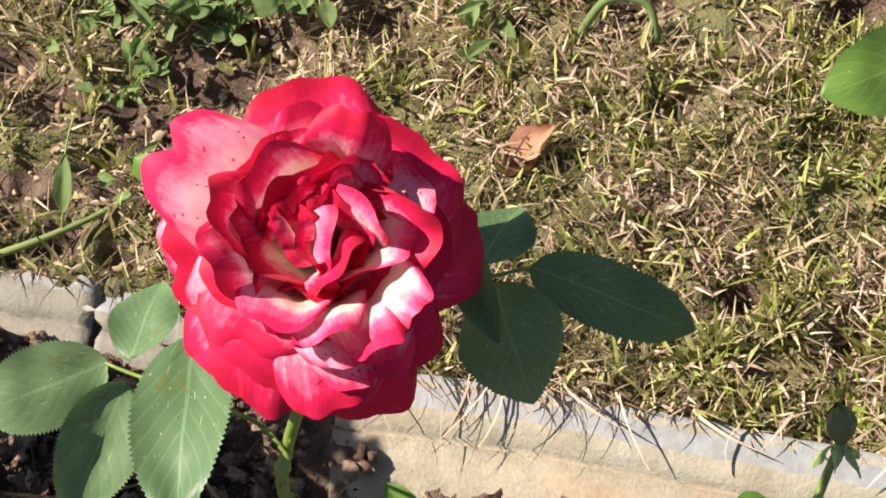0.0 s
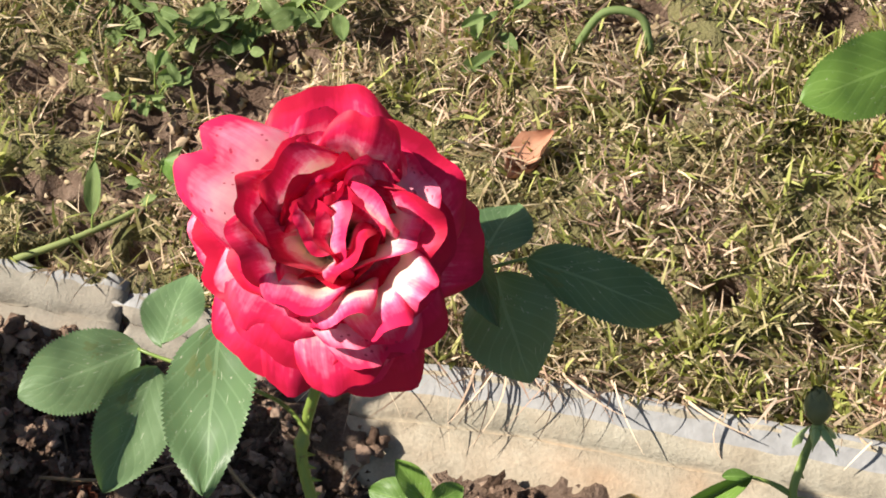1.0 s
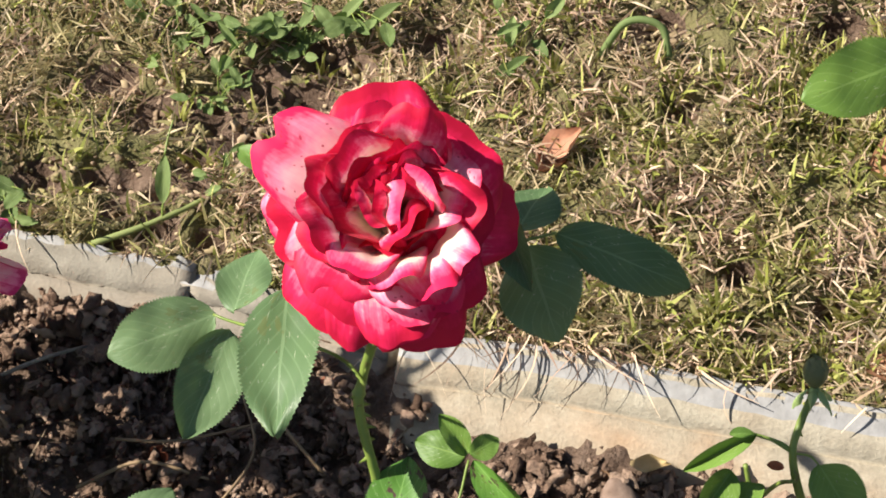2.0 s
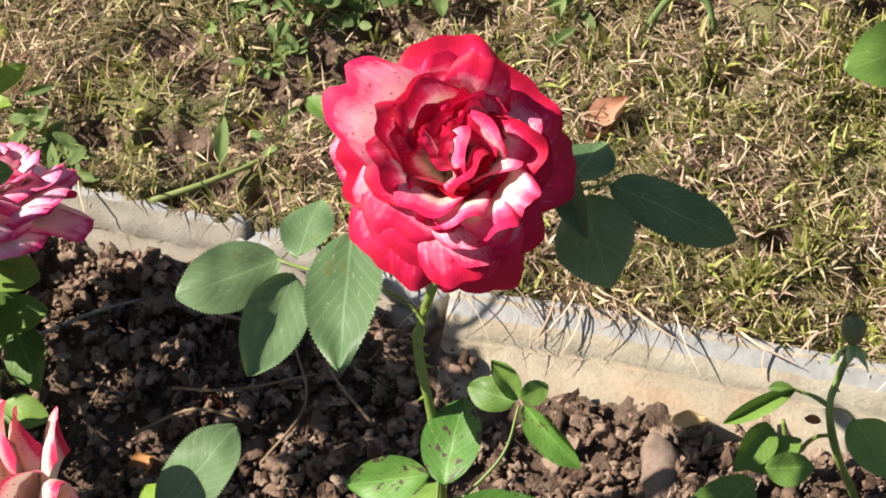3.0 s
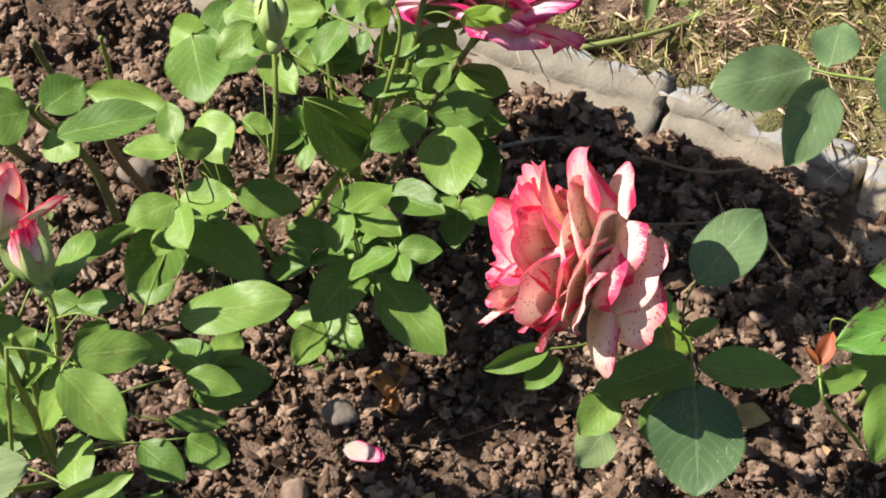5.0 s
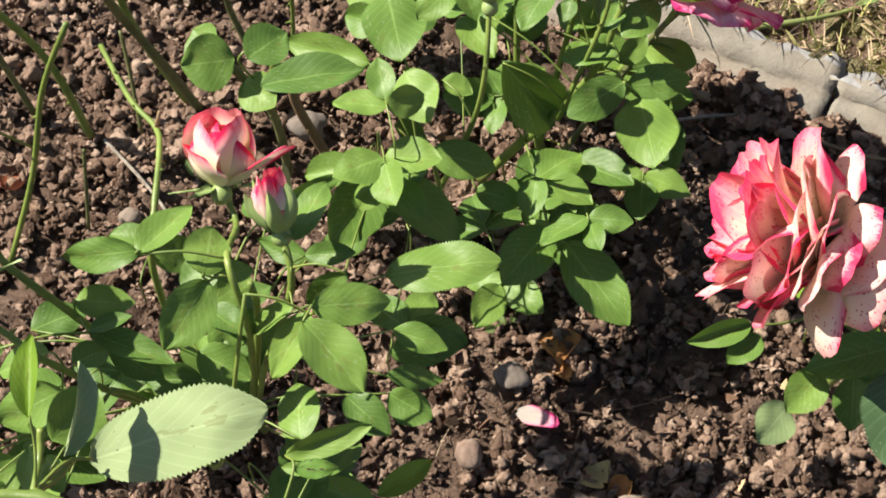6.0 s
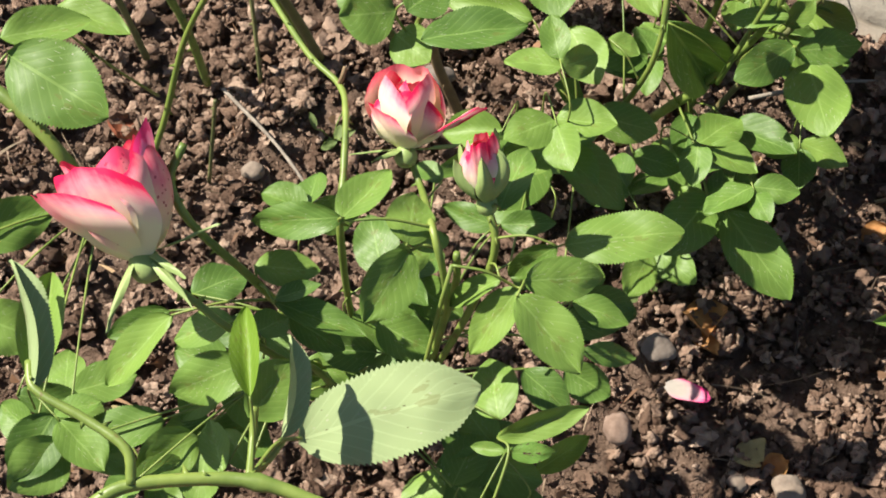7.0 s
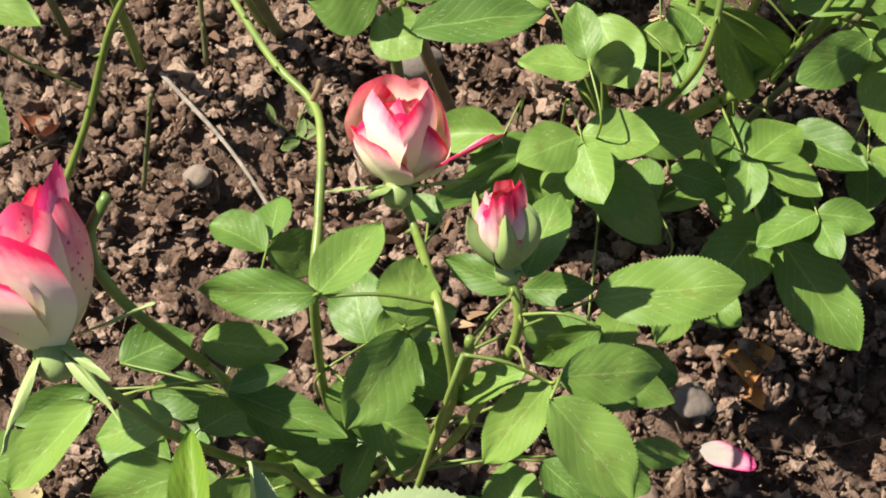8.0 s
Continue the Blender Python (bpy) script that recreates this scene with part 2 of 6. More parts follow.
PETAL_HEART = petal_material("heart_petal", [(0.54, CREAM), (0.72, (0.87, 0.60, 0.54)), (0.86, (0.82, 0.14, 0.28)), (1.0, RED)], noise_amount=0.4, through=0.22)
PETAL_CREAM = petal_material("cream_rose_petal", [(0.36, (0.83, 0.68, 0.43)), (0.62, (0.87, 0.54, 0.41)), (0.84, (0.86, 0.28, 0.31)), (1.02, (0.76, 0.05, 0.14))], spots=0.8, noise_amount=0.45, edge=0.12)
PETAL_BACK = petal_material("cream_reflexed_petal", [(0.55, (0.84, 0.74, 0.54)), (0.82, (0.85, 0.60, 0.50)), (0.97, (0.82, 0.26, 0.30)), (1.1, (0.70, 0.04, 0.12))], spots=0.9, noise_amount=0.3, edge=0.08)
PETAL_BUD = petal_material("bud_petal", [(0.50, (0.82, 0.74, 0.48)), (0.70, (0.86, 0.60, 0.50)), (0.87, (0.84, 0.27, 0.32)), (1.02, RED)], spots=0.2, noise_amount=0.26, edge=0.05)
PETAL_BUSH = petal_material("magenta_rose_petal", [(0.48, (0.88, 0.70, 0.66)), (0.74, (0.87, 0.48, 0.56)), (0.94, (0.81, 0.17, 0.33)), (1.10, (0.62, 0.03, 0.16))], spots=0.3, noise_amount=0.5, edge=0.12)


# ---- building helpers ----
def part(name, bm, material, parent, label=""):
    """Links a bmesh, or a mesh, as one object under a thing or a part."""
    if isinstance(bm, bmesh.types.BMesh):
        me = bpy.data.meshes.new(name)
        bm.to_mesh(me)
        bm.free()
    else:
        me = bm
    if material and not me.materials:
        me.materials.append(material)
    ob = new(name, me)
    if parent is not None:
        ob.parent = parent
        ob.matrix_parent_inverse = Matrix.Translation(-parent.location) if parent.type == "EMPTY" else Matrix.Identity(4)
    if label:
        ob["label"] = label
    return ob


def smooth(bm):
    for f in bm.faces:
        f.smooth = True
    return bm


def spline(points, steps=6):
    """Points along a smooth curve through the given ones."""
    p = [Vector(q) for q in points]
    if len(p) < 3:
        return [p[0].lerp(p[-1], i / steps) for i in range(steps + 1)]
    out = []
    for i in range(len(p) - 1):
        a, b = p[i], p[i + 1]
        ta = (b - p[i - 1]) / 2 if i else b - a
        tb = (p[i + 2] - a) / 2 if i + 2 < len(p) else b - a
        for k in range(steps):
            t = k / steps
            out.append(a * (2 * t**3 - 3 * t**2 + 1) + ta * (t**3 - 2 * t**2 + t) + b * (3 * t**2 - 2 * t**3) + tb * (t**3 - t**2))
    return out + [p[-1]]


def tube_mesh(points, r0, r1, sides=8, thorns=0, seed=0, knobs=()):
    """A tapered stem along a curve, with thorns and thicker joints."""
    rng = random.Random(seed)
    path = spline(points)
    bm = bmesh.new()
    rings = []
    side = Vector((0.31, 0.77, 0.2))
    for i, p in enumerate(path):
        d = (path[min(i + 1, len(path) - 1)] - path[max(i - 1, 0)]).normalized()
        side = (side - d * side.dot(d)).normalized()
        up = d.cross(side)
        t = i / (len(path) - 1)
        r = r0 + (r1 - r0) * t
        r *= 1 + 0.07 * rng.uniform(-1, 1) + sum(0.5 * math.exp(-((t - k) / 0.02) ** 2) for k in knobs)
        rings.append([bm.verts.new(p + r * (math.cos(a) * side + math.sin(a) * up)) for a in (2 * math.pi * j / sides for j in range(sides))])
    for a, b in zip(rings, rings[1:]):
        for j in range(sides):
            bm.faces.new((a[j], a[(j + 1) % sides], b[(j + 1) % sides], b[j]))
    bm.faces.new(rings[0][::-1])
    bm.faces.new(rings[-1])
    for _ in range(thorns):
        i = rng.randrange(2, len(path) - 1)
        a = rng.uniform(0, 6.28)
        d = (path[i] - path[i - 1]).normalized()
        s = d.orthogonal().normalized()
        o = (math.cos(a) * s + math.sin(a) * d.cross(s)).normalized()
        r = r0 + (r1 - r0) * i / len(path)
        base = path[i] + o * r * 0.8
        b = [bm.verts.new(base + q) for q in (d * 0.0014, o.cross(d) * 0.0006, -d * 0.0014, -o.cross(d) * 0.0006)]
        tip = bm.verts.new(base + o * rng.uniform(0.0022, 0.004) - d * 0.0012)
        for j in range(4):
            bm.faces.new((b[j], b[(j + 1) % 4], tip))
    return smooth(bm)


def leaf_mesh(name, fold, curl, wave, seed, serrate=0.044, taper=0.88):
    """A rose leaflet along +x, one unit long and one wide: toothed rim, folded along the rib, curved along its length."""
    rng = random.Random(seed)
    rows, cols = 72, 6
    me = bpy.data.meshes.new(name)
    verts, faces, uvs = [], [], []
    ph = rng.uniform(0, 6)
    for i in range(rows + 1):
        s = i / rows
        w = 0.5 * math.sin(math.pi * s**taper) ** 0.62 * (1 - 0.20 * max(0.0, s - 0.8) / 0.2) if 0 < s < 1 else 0.0
        w = max(w, 0.012)
        tooth = 1 + (serrate if i % 2 else -serrate * 0.7)
        for j in range(cols + 1):
            q = 2 * j / cols - 1
            rim = abs(q) > 0.99
            y = w * q * (tooth if rim else 1)
            x = s + (0.012 if rim and i % 2 else 0) * (1 - s)
            z = fold * abs(y) - curl * (s - 0.35) ** 2 + wave * math.sin(7 * s + ph + 2 * q) * abs(q) + 0.006 * math.sin(26 * (s - 0.4 * abs(q))) * abs(q) * (1 - abs(q)) + 0.05 * noise.noise(Vector((s * 3, q * 1.4, seed * 1.7)))
            verts.append((x, y, z))
            uvs.append((s, 0.5 + q / 2))
    n = cols + 1
    for i in range(rows):
        for j in range(cols):
            faces.append((i * n + j, (i + 1) * n + j, (i + 1) * n + j + 1, i * n + j + 1))
    me.from_pydata(verts, [], faces)
    layer = me.uv_layers.new(name="UVMap")
    for loop in me.loops:
        layer.data[loop.index].uv = uvs[loop.vertex_index]
    for f in me.polygons:
        f.use_smooth = True
    return me


LEAF_SHAPES = [(0.16, 0.10, 0.03), (0.24, 0.06, 0.035), (0.10, 0.20, 0.05), (0.45, 0.22, 0.02), (0.05, 0.08, 0.05), (0.60, 0.15, 0.03)]
LEAF_MESHES = {}


def leaflet(parent, base, tip, width, shape=0, mat=None, face=(0, -0.35, 0.94), roll=0.0, label="", name="leaflet"):
    """One leaflet from base to tip, its upper side turned towards face and then by roll degrees about its rib."""
    mat = mat or LEAF
    key = (shape, mat.name)
    if key not in LEAF_MESHES:
        me = leaf_mesh("leaflet", *LEAF_SHAPES[shape], seed=shape * 7 + 3)
        me.materials.append(mat)
        LEAF_MESHES[key] = me
    base, tip = Vector(base), Vector(tip)
    x = (tip - base)
    length = x.length
    x.normalize()
    z = Vector(face)
    z = (z - x * z.dot(x)).normalized()
    m = Matrix((x, z.cross(x), z)).transposed().to_4x4()
    ob = part(name, LEAF_MESHES[key], None, parent, label)
    ob.matrix_basis = Matrix.Translation(base) @ m @ pose(0, 0, 0, roll + 22 * math.sin(900 * base.x + 700 * base.y)) @ Matrix.Diagonal((length, width, (length + width) / 2, 1))
    return ob


def stalk(parent, points, r=0.0008, mat=None, name="leaf_stalk"):
    return part(name, tube_mesh(points, r * 0.75, r * 0.58, 6), mat or STEM, parent)


def petal_mesh(rng, length, width, a0, a1, cup, roll, ruffle, start=0.003, notch=0.0, fold=0.0):
    """A petal that springs from the axis at angle a0 to it and bends to a1 at the rim (degrees); its sides roll back, its rim is wavy."""
    rows, cols = 14, 20
    bm = bmesh.new()
    layer = bm.loops.layers.uv.new("UVMap")
    ph, ph2 = rng.uniform(0, 6), rng.uniform(0, 6)
    grid, uv = [], {}
    skew = rng.uniform(-0.10, 0.10)
    for j in range(cols + 1):
        u = 2 * j / cols - 1
        r, h, column = start, 0.0, []
        reach = length * (1 - 0.40 * abs(u) ** 2.5 + skew * u - 0.09 * notch * math.exp(-((u / 0.14) ** 2)) + 0.022 * math.sin(5.5 * u + ph2) + 0.012 * math.sin(13 * u + ph))
        for i in range(rows + 1):
            v = i / rows
            a = radians(a0 + (a1 - a0) * v**1.7 + roll * 26 * max(0.0, v - 0.55) ** 1.5 * 3 + fold * u * 40 * v)
            if i:
                r += math.sin(a) * reach / rows
                h += math.cos(a) * reach / rows
            w = width * (0.20 + 0.80 * math.sin(min(1.0, v / 0.78) * math.pi / 2)) * (1 - 0.10 * max(0.0, v - 0.8) / 0.2)
            back = roll * 0.22 * max(0.0, abs(u) - 0.55) ** 2 * v * w * 4
            x = r - cup * (u * u) * w
            wob = ruffle * v * v * (math.sin(3.1 * u + ph + 2 * v) + 0.45 * math.sin(6.5 * u + ph2))
            swell = 0.05 * length * v * noise.noise(Vector((1.9 * u + 7 * ph, 2.2 * v, 3 * ph2)))
            wob += swell + 0.012 * length * v * noise.noise(Vector((5 * u, 4 * v + ph, 5 * ph2)))
            p = bm.verts.new((x + wob * math.cos(a) + back * 0.3, w * math.sin(u * 1.25) / math.sin(1.25), h - wob * math.sin(a) - back))
            uv[p] = (0.5 + u / 2, v)
            column.append(p)
        grid.append(column)
    for a, b in zip(grid, grid[1:]):
        for i in range(rows):
            f = bm.faces.new((a[i], b[i], b[i + 1], a[i + 1]))
            f.smooth = True
            for loop in f.loops:
                loop[layer].uv = uv[loop.vert]
    return bm


def aim(at, axis, spin=0.0):
    """A pose at a point with +z along axis."""
    q = Vector(axis).to_track_quat("Z", "Y").to_matrix().to_4x4()
    return Matrix.Translation(at) @ q @ pose(0, 0, 0, 0, 0, spin)


def hip_mesh(r, length):
    bm = bmesh.new()
    rings = []
    for i in range(8):
        t = i / 7
        w = r * (0.42 + 0.62 * math.sin(math.pi * min(1, 0.1 + 0.75 * t))) if t > 0 else r * 0.4
        rings.append([bm.verts.new((w * math.cos(a), w * math.sin(a), -length * (1 - t))) for a in (2 * math.pi * k / 12 for k in range(12))])
    for a, b in zip(rings, rings[1:]):
        for k in range(12):
            bm.faces.new((a[k], a[(k + 1) % 12], b[(k + 1) % 12], b[k]))
    bm.faces.new(rings[0][::-1])
    bm.faces.new(rings[-1])
    return smooth(bm)


def sepal_mesh(rng, length, width, a0, a1):
    bm = petal_mesh(rng, length, width, a0, a1, 0.5, 0, 0.0004)
    bm.verts.ensure_lookup_table()
    for v in bm.verts:
        d = math.hypot(v.co.x, v.co.z) / length
        v.co.y *= max(0.06, 1 - d) ** 0.8 * 1.25
    return bm


def bloom(parent, name, at, axis, rings, mat, seed, size=1.0, spin=0.0, wild=1.0, sepals=(100, 150), sepal_len=0.02, label="", other=None, hip=0.006, gap=None, sepal_w=0.0042):
    """A flower of petals in rings, from the outermost inwards. rings: count, angle at base, angle at rim, length, half width, cup, roll, ruffle."""
    rng = random.Random(seed)
    head = part(name, hip_mesh(hip * size, hip * 1.9 * size), SEPAL, parent, label)
    head.matrix_basis = aim(at, axis, spin)
    for k, (count, a0, a1, length, width, cup, roll, ruffle) in enumerate(rings):
        for i in range(count):
            j = rng.uniform(-1, 1)
            turn = 360 * (i + 0.5 * (k % 2) + 0.16 * j) / count + 23 * k
            if gap and k >= gap[2] and abs((turn - gap[0] + 180) % 360 - 180) < gap[1]:
                continue
            bm = petal_mesh(rng, length * size * rng.uniform(0.88, 1.1), width * size * rng.uniform(0.84, 1.2), a0 + 6 * wild * rng.uniform(-1, 1), a1 + 12 * wild * rng.uniform(-1, 1), cup * rng.uniform(0.7, 1.3), roll * rng.uniform(0.5, 1.5), ruffle * rng.uniform(0.6, 1.5), 0.0022 * size + 0.0004 * k, rng.random(), (0.22 + 0.04 * k) * wild * rng.uniform(-1, 1))
            m = other if other and rng.random() < (0.5 if k == 0 else 0.32) else mat
            p = part("petal", bm, m, head)
            p.matrix_basis = pose(0, 0, 0.0012 * k * size, 0, 0, turn)
            p.matrix_basis = p.matrix_basis @ pose(0, 0, 0, 9 * wild * rng.uniform(-1, 1), 6 * wild * rng.uniform(-1, 1), 0)
    if sepal_len:
        for i in range(5):
            s = part("sepal", sepal_mesh(rng, sepal_len * size * rng.uniform(0.85, 1.1), sepal_w * size, sepals[0] + rng.uniform(-12, 12), sepals[1] + rng.uniform(-20, 20)), SEPAL, head)
            s.matrix_basis = pose(0, 0, -0.001, 0, 0, 72 * i + rng.uniform(-9, 9))
    return head


def turn_to(axis, way):
    """The turn about a flower's axis at which a petal points along way."""
    q = Vector(axis).to_track_quat("Z", "Y").inverted() @ Vector(way)
    return math.degrees(math.atan2(q.y, q.x))


def blossom(parent, name, at, axis, petals, seed, size=1.0, label="", hip=0.006, sepals=(), sepal_w=0.0042):
    """A flower of single petals. petals: the way it points, angle at base, angle at rim, length, half width, cup, roll, ruffle, lift, material.
    sepals: the way it points, angle at base, angle at tip, length."""
    rng = random.Random(seed)
    head = part(name, hip_mesh(hip * size, hip * 1.9 * size), SEPAL, parent, label)
    head.matrix_basis = aim(at, axis)
    for way, a0, a1, length, width, cup, roll, ruffle, lift, mat in petals:
        bm = petal_mesh(rng, length * size, width * size, a0, a1, cup, roll, ruffle, 0.0022 * size, rng.random(), 0.12 * rng.uniform(-1, 1))
        part("petal", bm, mat, head).matrix_basis = pose(0, 0, lift * size, 0, 0, turn_to(axis, way))
    for way, a0, a1, length in sepals:
        part("sepal", sepal_mesh(rng, length * size, sepal_w * size, a0, a1), SEPAL, head).matrix_basis = pose(0, 0, -0.001, 0, 0, turn_to(axis, way))
    return head


def bush(name, at, label):
    ob = tagged(new(name), label, "rose bush", "rose bushes in the bed")
    ob.location = at
    return ob


def cane(parent, points, r0=0.0025, r1=0.0018, thorns=6, mat=None, seed=0, name="stem", knobs=(), label=""):
    return part(name, tube_mesh(points, r0, r1, 9, thorns, seed, knobs), mat or STEM, parent, label)


def scatter_leaves(parent, count, area, height, seed):
    """Small compound leaves deeper in a bush; a few sets are added for shade."""
    rng = random.Random(seed)
    for _ in range(count // 3):
        x, y, z = rng.uniform(*area[:2]), rng.uniform(*area[2:]), rng.uniform(*height)
        a = rng.uniform(0, 6.283)
        way = Vector((math.cos(a), math.sin(a), rng.uniform(-0.3, 0.25)))
        root, end = Vector((x, y, z)), Vector((x, y, z)) + way * 0.022
        st = stalk(parent, [root - Vector((0, 0, 0.02)), root, end], 0.0007, name="leaf_stalk")
        side = Vector((-way.y, way.x, 0))
        for d, at in ((way, end), (way * 0.35 + side, end - way * 0.004), (way * 0.35 - side, end - way * 0.004)):
            l = rng.uniform(0.020, 0.032)
            leaflet(st, at, at + d.normalized() * l + Vector((0, 0, rng.uniform(-0.008, 0.004))), l * rng.uniform(0.62, 0.78), rng.randrange(5), LEAF_YOUNG if rng.random() < 0.06 else LEAF, face=(rng.uniform(-0.4, 0.2), rng.uniform(-0.5, 0.2), 1))


# ---- ground, edging and lawn ----
KERB_LINE = [(-3.0, 0.445), (-0.95, 0.445), (-0.318, 0.304), (-0.241, 0.278), (-0.18, 0.259), (-0.086, 0.215), (-0.02, 0.2), (0.14, 0.151), (0.64, 0.035), (3.0, 0.035)]
# bare hollows in the turf: x, y, radius
HOLLOWS = [(-0.228, 0.375, 0.020), (-0.170, 0.387, 0.022), (-0.134, 0.403, 0.020), (-0.257, 0.405, 0.018), (-0.201, 0.423, 0.018), (0.155, 0.383, 0.016), (0.055, 0.396, 0.018), (0.124, 0.210, 0.012), (0.063, 0.335, 0.012), (-0.066, 0.405, 0.014), (-0.241, 0.333, 0.014), (0.084, 0.237, 0.010), (-0.000, 0.389, 0.012), (-0.224, 0.299, 0.014), (-0.194, 0.288, 0.012), (-0.249, 0.286, 0.012), (-0.200, 0.322, 0.010), (-0.261, 0.336, 0.012), (-0.146, 0.370, 0.024), (-0.198, 0.369, 0.024), (-0.119, 0.394, 0.020), (-0.296, 0.341, 0.020), (-0.179, 0.352, 0.022), (-0.222, 0.323, 0.014), (-0.247, 0.313, 0.012), (-0.309, 0.329, 0.016), (-0.204, 0.338, 0.014)]


def hollow(x, y):
    """How deep in a hollow of the turf a place lies, 0 to 1."""
    return max(math.exp(-((x - a) ** 2 + (y - b) ** 2 * 1.6) / (r * r)) for a, b, r in HOLLOWS)


def kerb_y(x):
    """The line of the edging's top rim across the bed."""
    for (x0, y0), (x1, y1) in zip(KERB_LINE, KERB_LINE[1:]):
        if x <= x1:
            break
    return y0 + (y1 - y0) * (x - x0) / (x1 - x0)


def cells(p, k):
    return noise.voronoi(p * k)[0][0]


def ground_z(x, y, fine=False):
    """Loose soil in front of the edging, the lawn a little higher behind it."""
    d = y - kerb_y(max(-2.5, min(x, 2.5)))
    lawn = 1 / (1 + math.exp(max(-50, min(50, -(d + 0.012) * 170))))
    p = Vector((x, y, 0))
    near = math.exp(-((max(0, abs(x + 0.25) - 0.8)) ** 2 + (max(0, abs(y - 0.25) - 0.6)) ** 2) * 3)
    heap = 0.012 * math.exp(-((d + 0.034) / 0.016) ** 2) if x < -0.085 else 0.006 * math.exp(-((d + 0.050) / 0.012) ** 2)
    soil = heap + 0.008 * noise.noise(p * 11) + 0.005 * noise.noise(p * 33) - 0.002
    if fine and near > 0.99 and lawn < 0.9:
        q = p + 0.006 * Vector((noise.noise(p * 60), noise.noise(p * 60 + Vector((9, 3, 1))), 0))
        soil += -0.0085 * cells(q, 75) - 0.0055 * cells(q, 170) + 0.004
    tame = math.exp(-150 * (max(0, abs(x + 0.155) - 0.76) ** 2 + max(0, abs(y - 0.15) - 0.29) ** 2))
    soil *= tame
    turf = 0.017 + 0.010 * noise.noise(p * 5 + Vector((3, 1, 0))) + tame * (0.008 * noise.noise(p * 26) + 0.004 * noise.noise(p * 70)) - 0.018 * hollow(x, y)
    return (soil * (1 - lawn) + turf * lawn) * near


def axis_steps(lo, hi, step, far):
    inner = [lo + step * i for i in range(int((hi - lo) / step) + 1)]
    out, d, a, b = [], step, lo, inner[-1]
    while b < far:
        d *= 1.35
        a, b = a - d, b + d
        out += [a, b]
    return sorted(inner + out)


def build_ground():
    xs, ys = axis_steps(-0.95, 0.64, 0.0025, 400), axis_steps(-0.16, 0.46, 0.0025, 400)
    verts = [(x, y, ground_z(x, y, True)) for y in ys for x in xs]
    w = len(xs)
    faces = [(j * w + i, j * w + i + 1, (j + 1) * w + i + 1, (j + 1) * w + i) for j in range(len(ys) - 1) for i in range(w - 1)]
    me = bpy.data.meshes.new("ground")
    me.from_pydata(verts, [], faces)
    me.materials.append(SOIL)
    me.materials.append(THATCH)
    for k, f in enumerate(me.polygons):
        i, j = k % (w - 1), k // (w - 1)
        f.use_smooth = True
        bed = ys[j] <= kerb_y(max(-2.5, min(xs[i], 2.5))) - 0.012 and ys[j] > -1.2 and abs(xs[i]) < 2.2
        if not bed and hollow(xs[i], ys[j]) < 0.45:
            f.material_index = 1
    return tagged(new("ground", me), "loose brown garden soil meeting a dry trodden lawn", "ground", kind="structure")


build_ground()
rng = random.Random(5)


def lump(verts, faces, at, r, rng, flat=0.75, sub=1):
    """A small irregular clod appended to shared vertex and face lists."""
    shapes = CLOD_SHAPES if r > 0.0026 else CRUMB_SHAPES
    bm = shapes[rng.randrange(len(shapes))]
    m = Euler((rng.uniform(0, 6), rng.uniform(0, 6), rng.uniform(0, 6))).to_matrix()
    k = len(verts)
    sx, sy = rng.uniform(0.75, 1.3), rng.uniform(0.7, 1.1)
    for v in bm[0]:
        q = m @ Vector((v[0] * sx, v[1] * sy, v[2]))
        verts.append((at[0] + q.x * r, at[1] + q.y * r, at[2] + q.z * r * flat))
    faces.extend(tuple(i + k for i in f) for f in bm[1])


def clod_shape(seed, sub, rough=0.5):
    bm = bmesh.new()
    bmesh.ops.create_icosphere(bm, subdivisions=sub, radius=1)
    off = Vector((seed * 3.7, seed * 1.3, 0))
    for v in bm.verts:
        v.co *= 1 + 1.2 * noise.noise(v.co * 1.1 + off) + 1.1 * abs(noise.noise(v.co * 2.3 + off)) + rough * noise.noise(v.co * 5 + off) - 0.3
        v.co.z *= 0.55 + 0.1 * (seed % 5)
    shape = ([tuple(v.co) for v in bm.verts], [tuple(v.index for v in f.verts) for f in bm.faces])
    bm.free()
    return shape


CLOD_SHAPES = [clod_shape(k, 2, 0.42) for k in range(14)]
CRUMB_SHAPES = [clod_shape(k + 20, 1, 0.0) for k in range(14)]


def build_clods():
    verts, faces, soft = [], [], []
    for k in range(22000):
        x, y = rng.uniform(-0.90, 0.27), rng.uniform(-0.16, 0.34)
        if rng.random() > min(x + 0.90, 0.27 - x, y + 0.16) / 0.04:
            continue
        if y - kerb_y(x) > (-0.020 if x < -0.085 else -0.044) - 0.014 * rng.random():
            continue
        heap = noise.noise(Vector((x * 11, y * 11, 4)))
        r = 0.0009 + 0.0062 * rng.random() ** 4.3 + (0.0018 * rng.random() if heap > 0.15 else 0)
        n = 1 if r < 0.0028 else 5
        z = ground_z(x, y) + max(0.0, heap) * 0.006 * rng.random()
        for i in range(n):
            q = r if n == 1 else r * rng.uniform(0.35, 0.85)
            lump(verts, faces, (x + rng.uniform(-1, 1) * r * (n > 1), y + rng.uniform(-1, 1) * r * (n > 1), z + q * 0.15 + rng.uniform(0, 0.6) * r * (n > 1)), q, rng)
            soft += [q < 0.0022 or k % 2 == 0] * (len(faces) - len(soft))
    me = bpy.data.meshes.new("soil_clods")
    me.from_pydata(verts, [], faces)
    me.materials.append(CLODS)
    me.polygons.foreach_set("use_smooth", soft)
    return tagged(new("soil_clods", me), "crumbly dry brown clods of loose soil", "soil", kind="stuff")


build_clods()


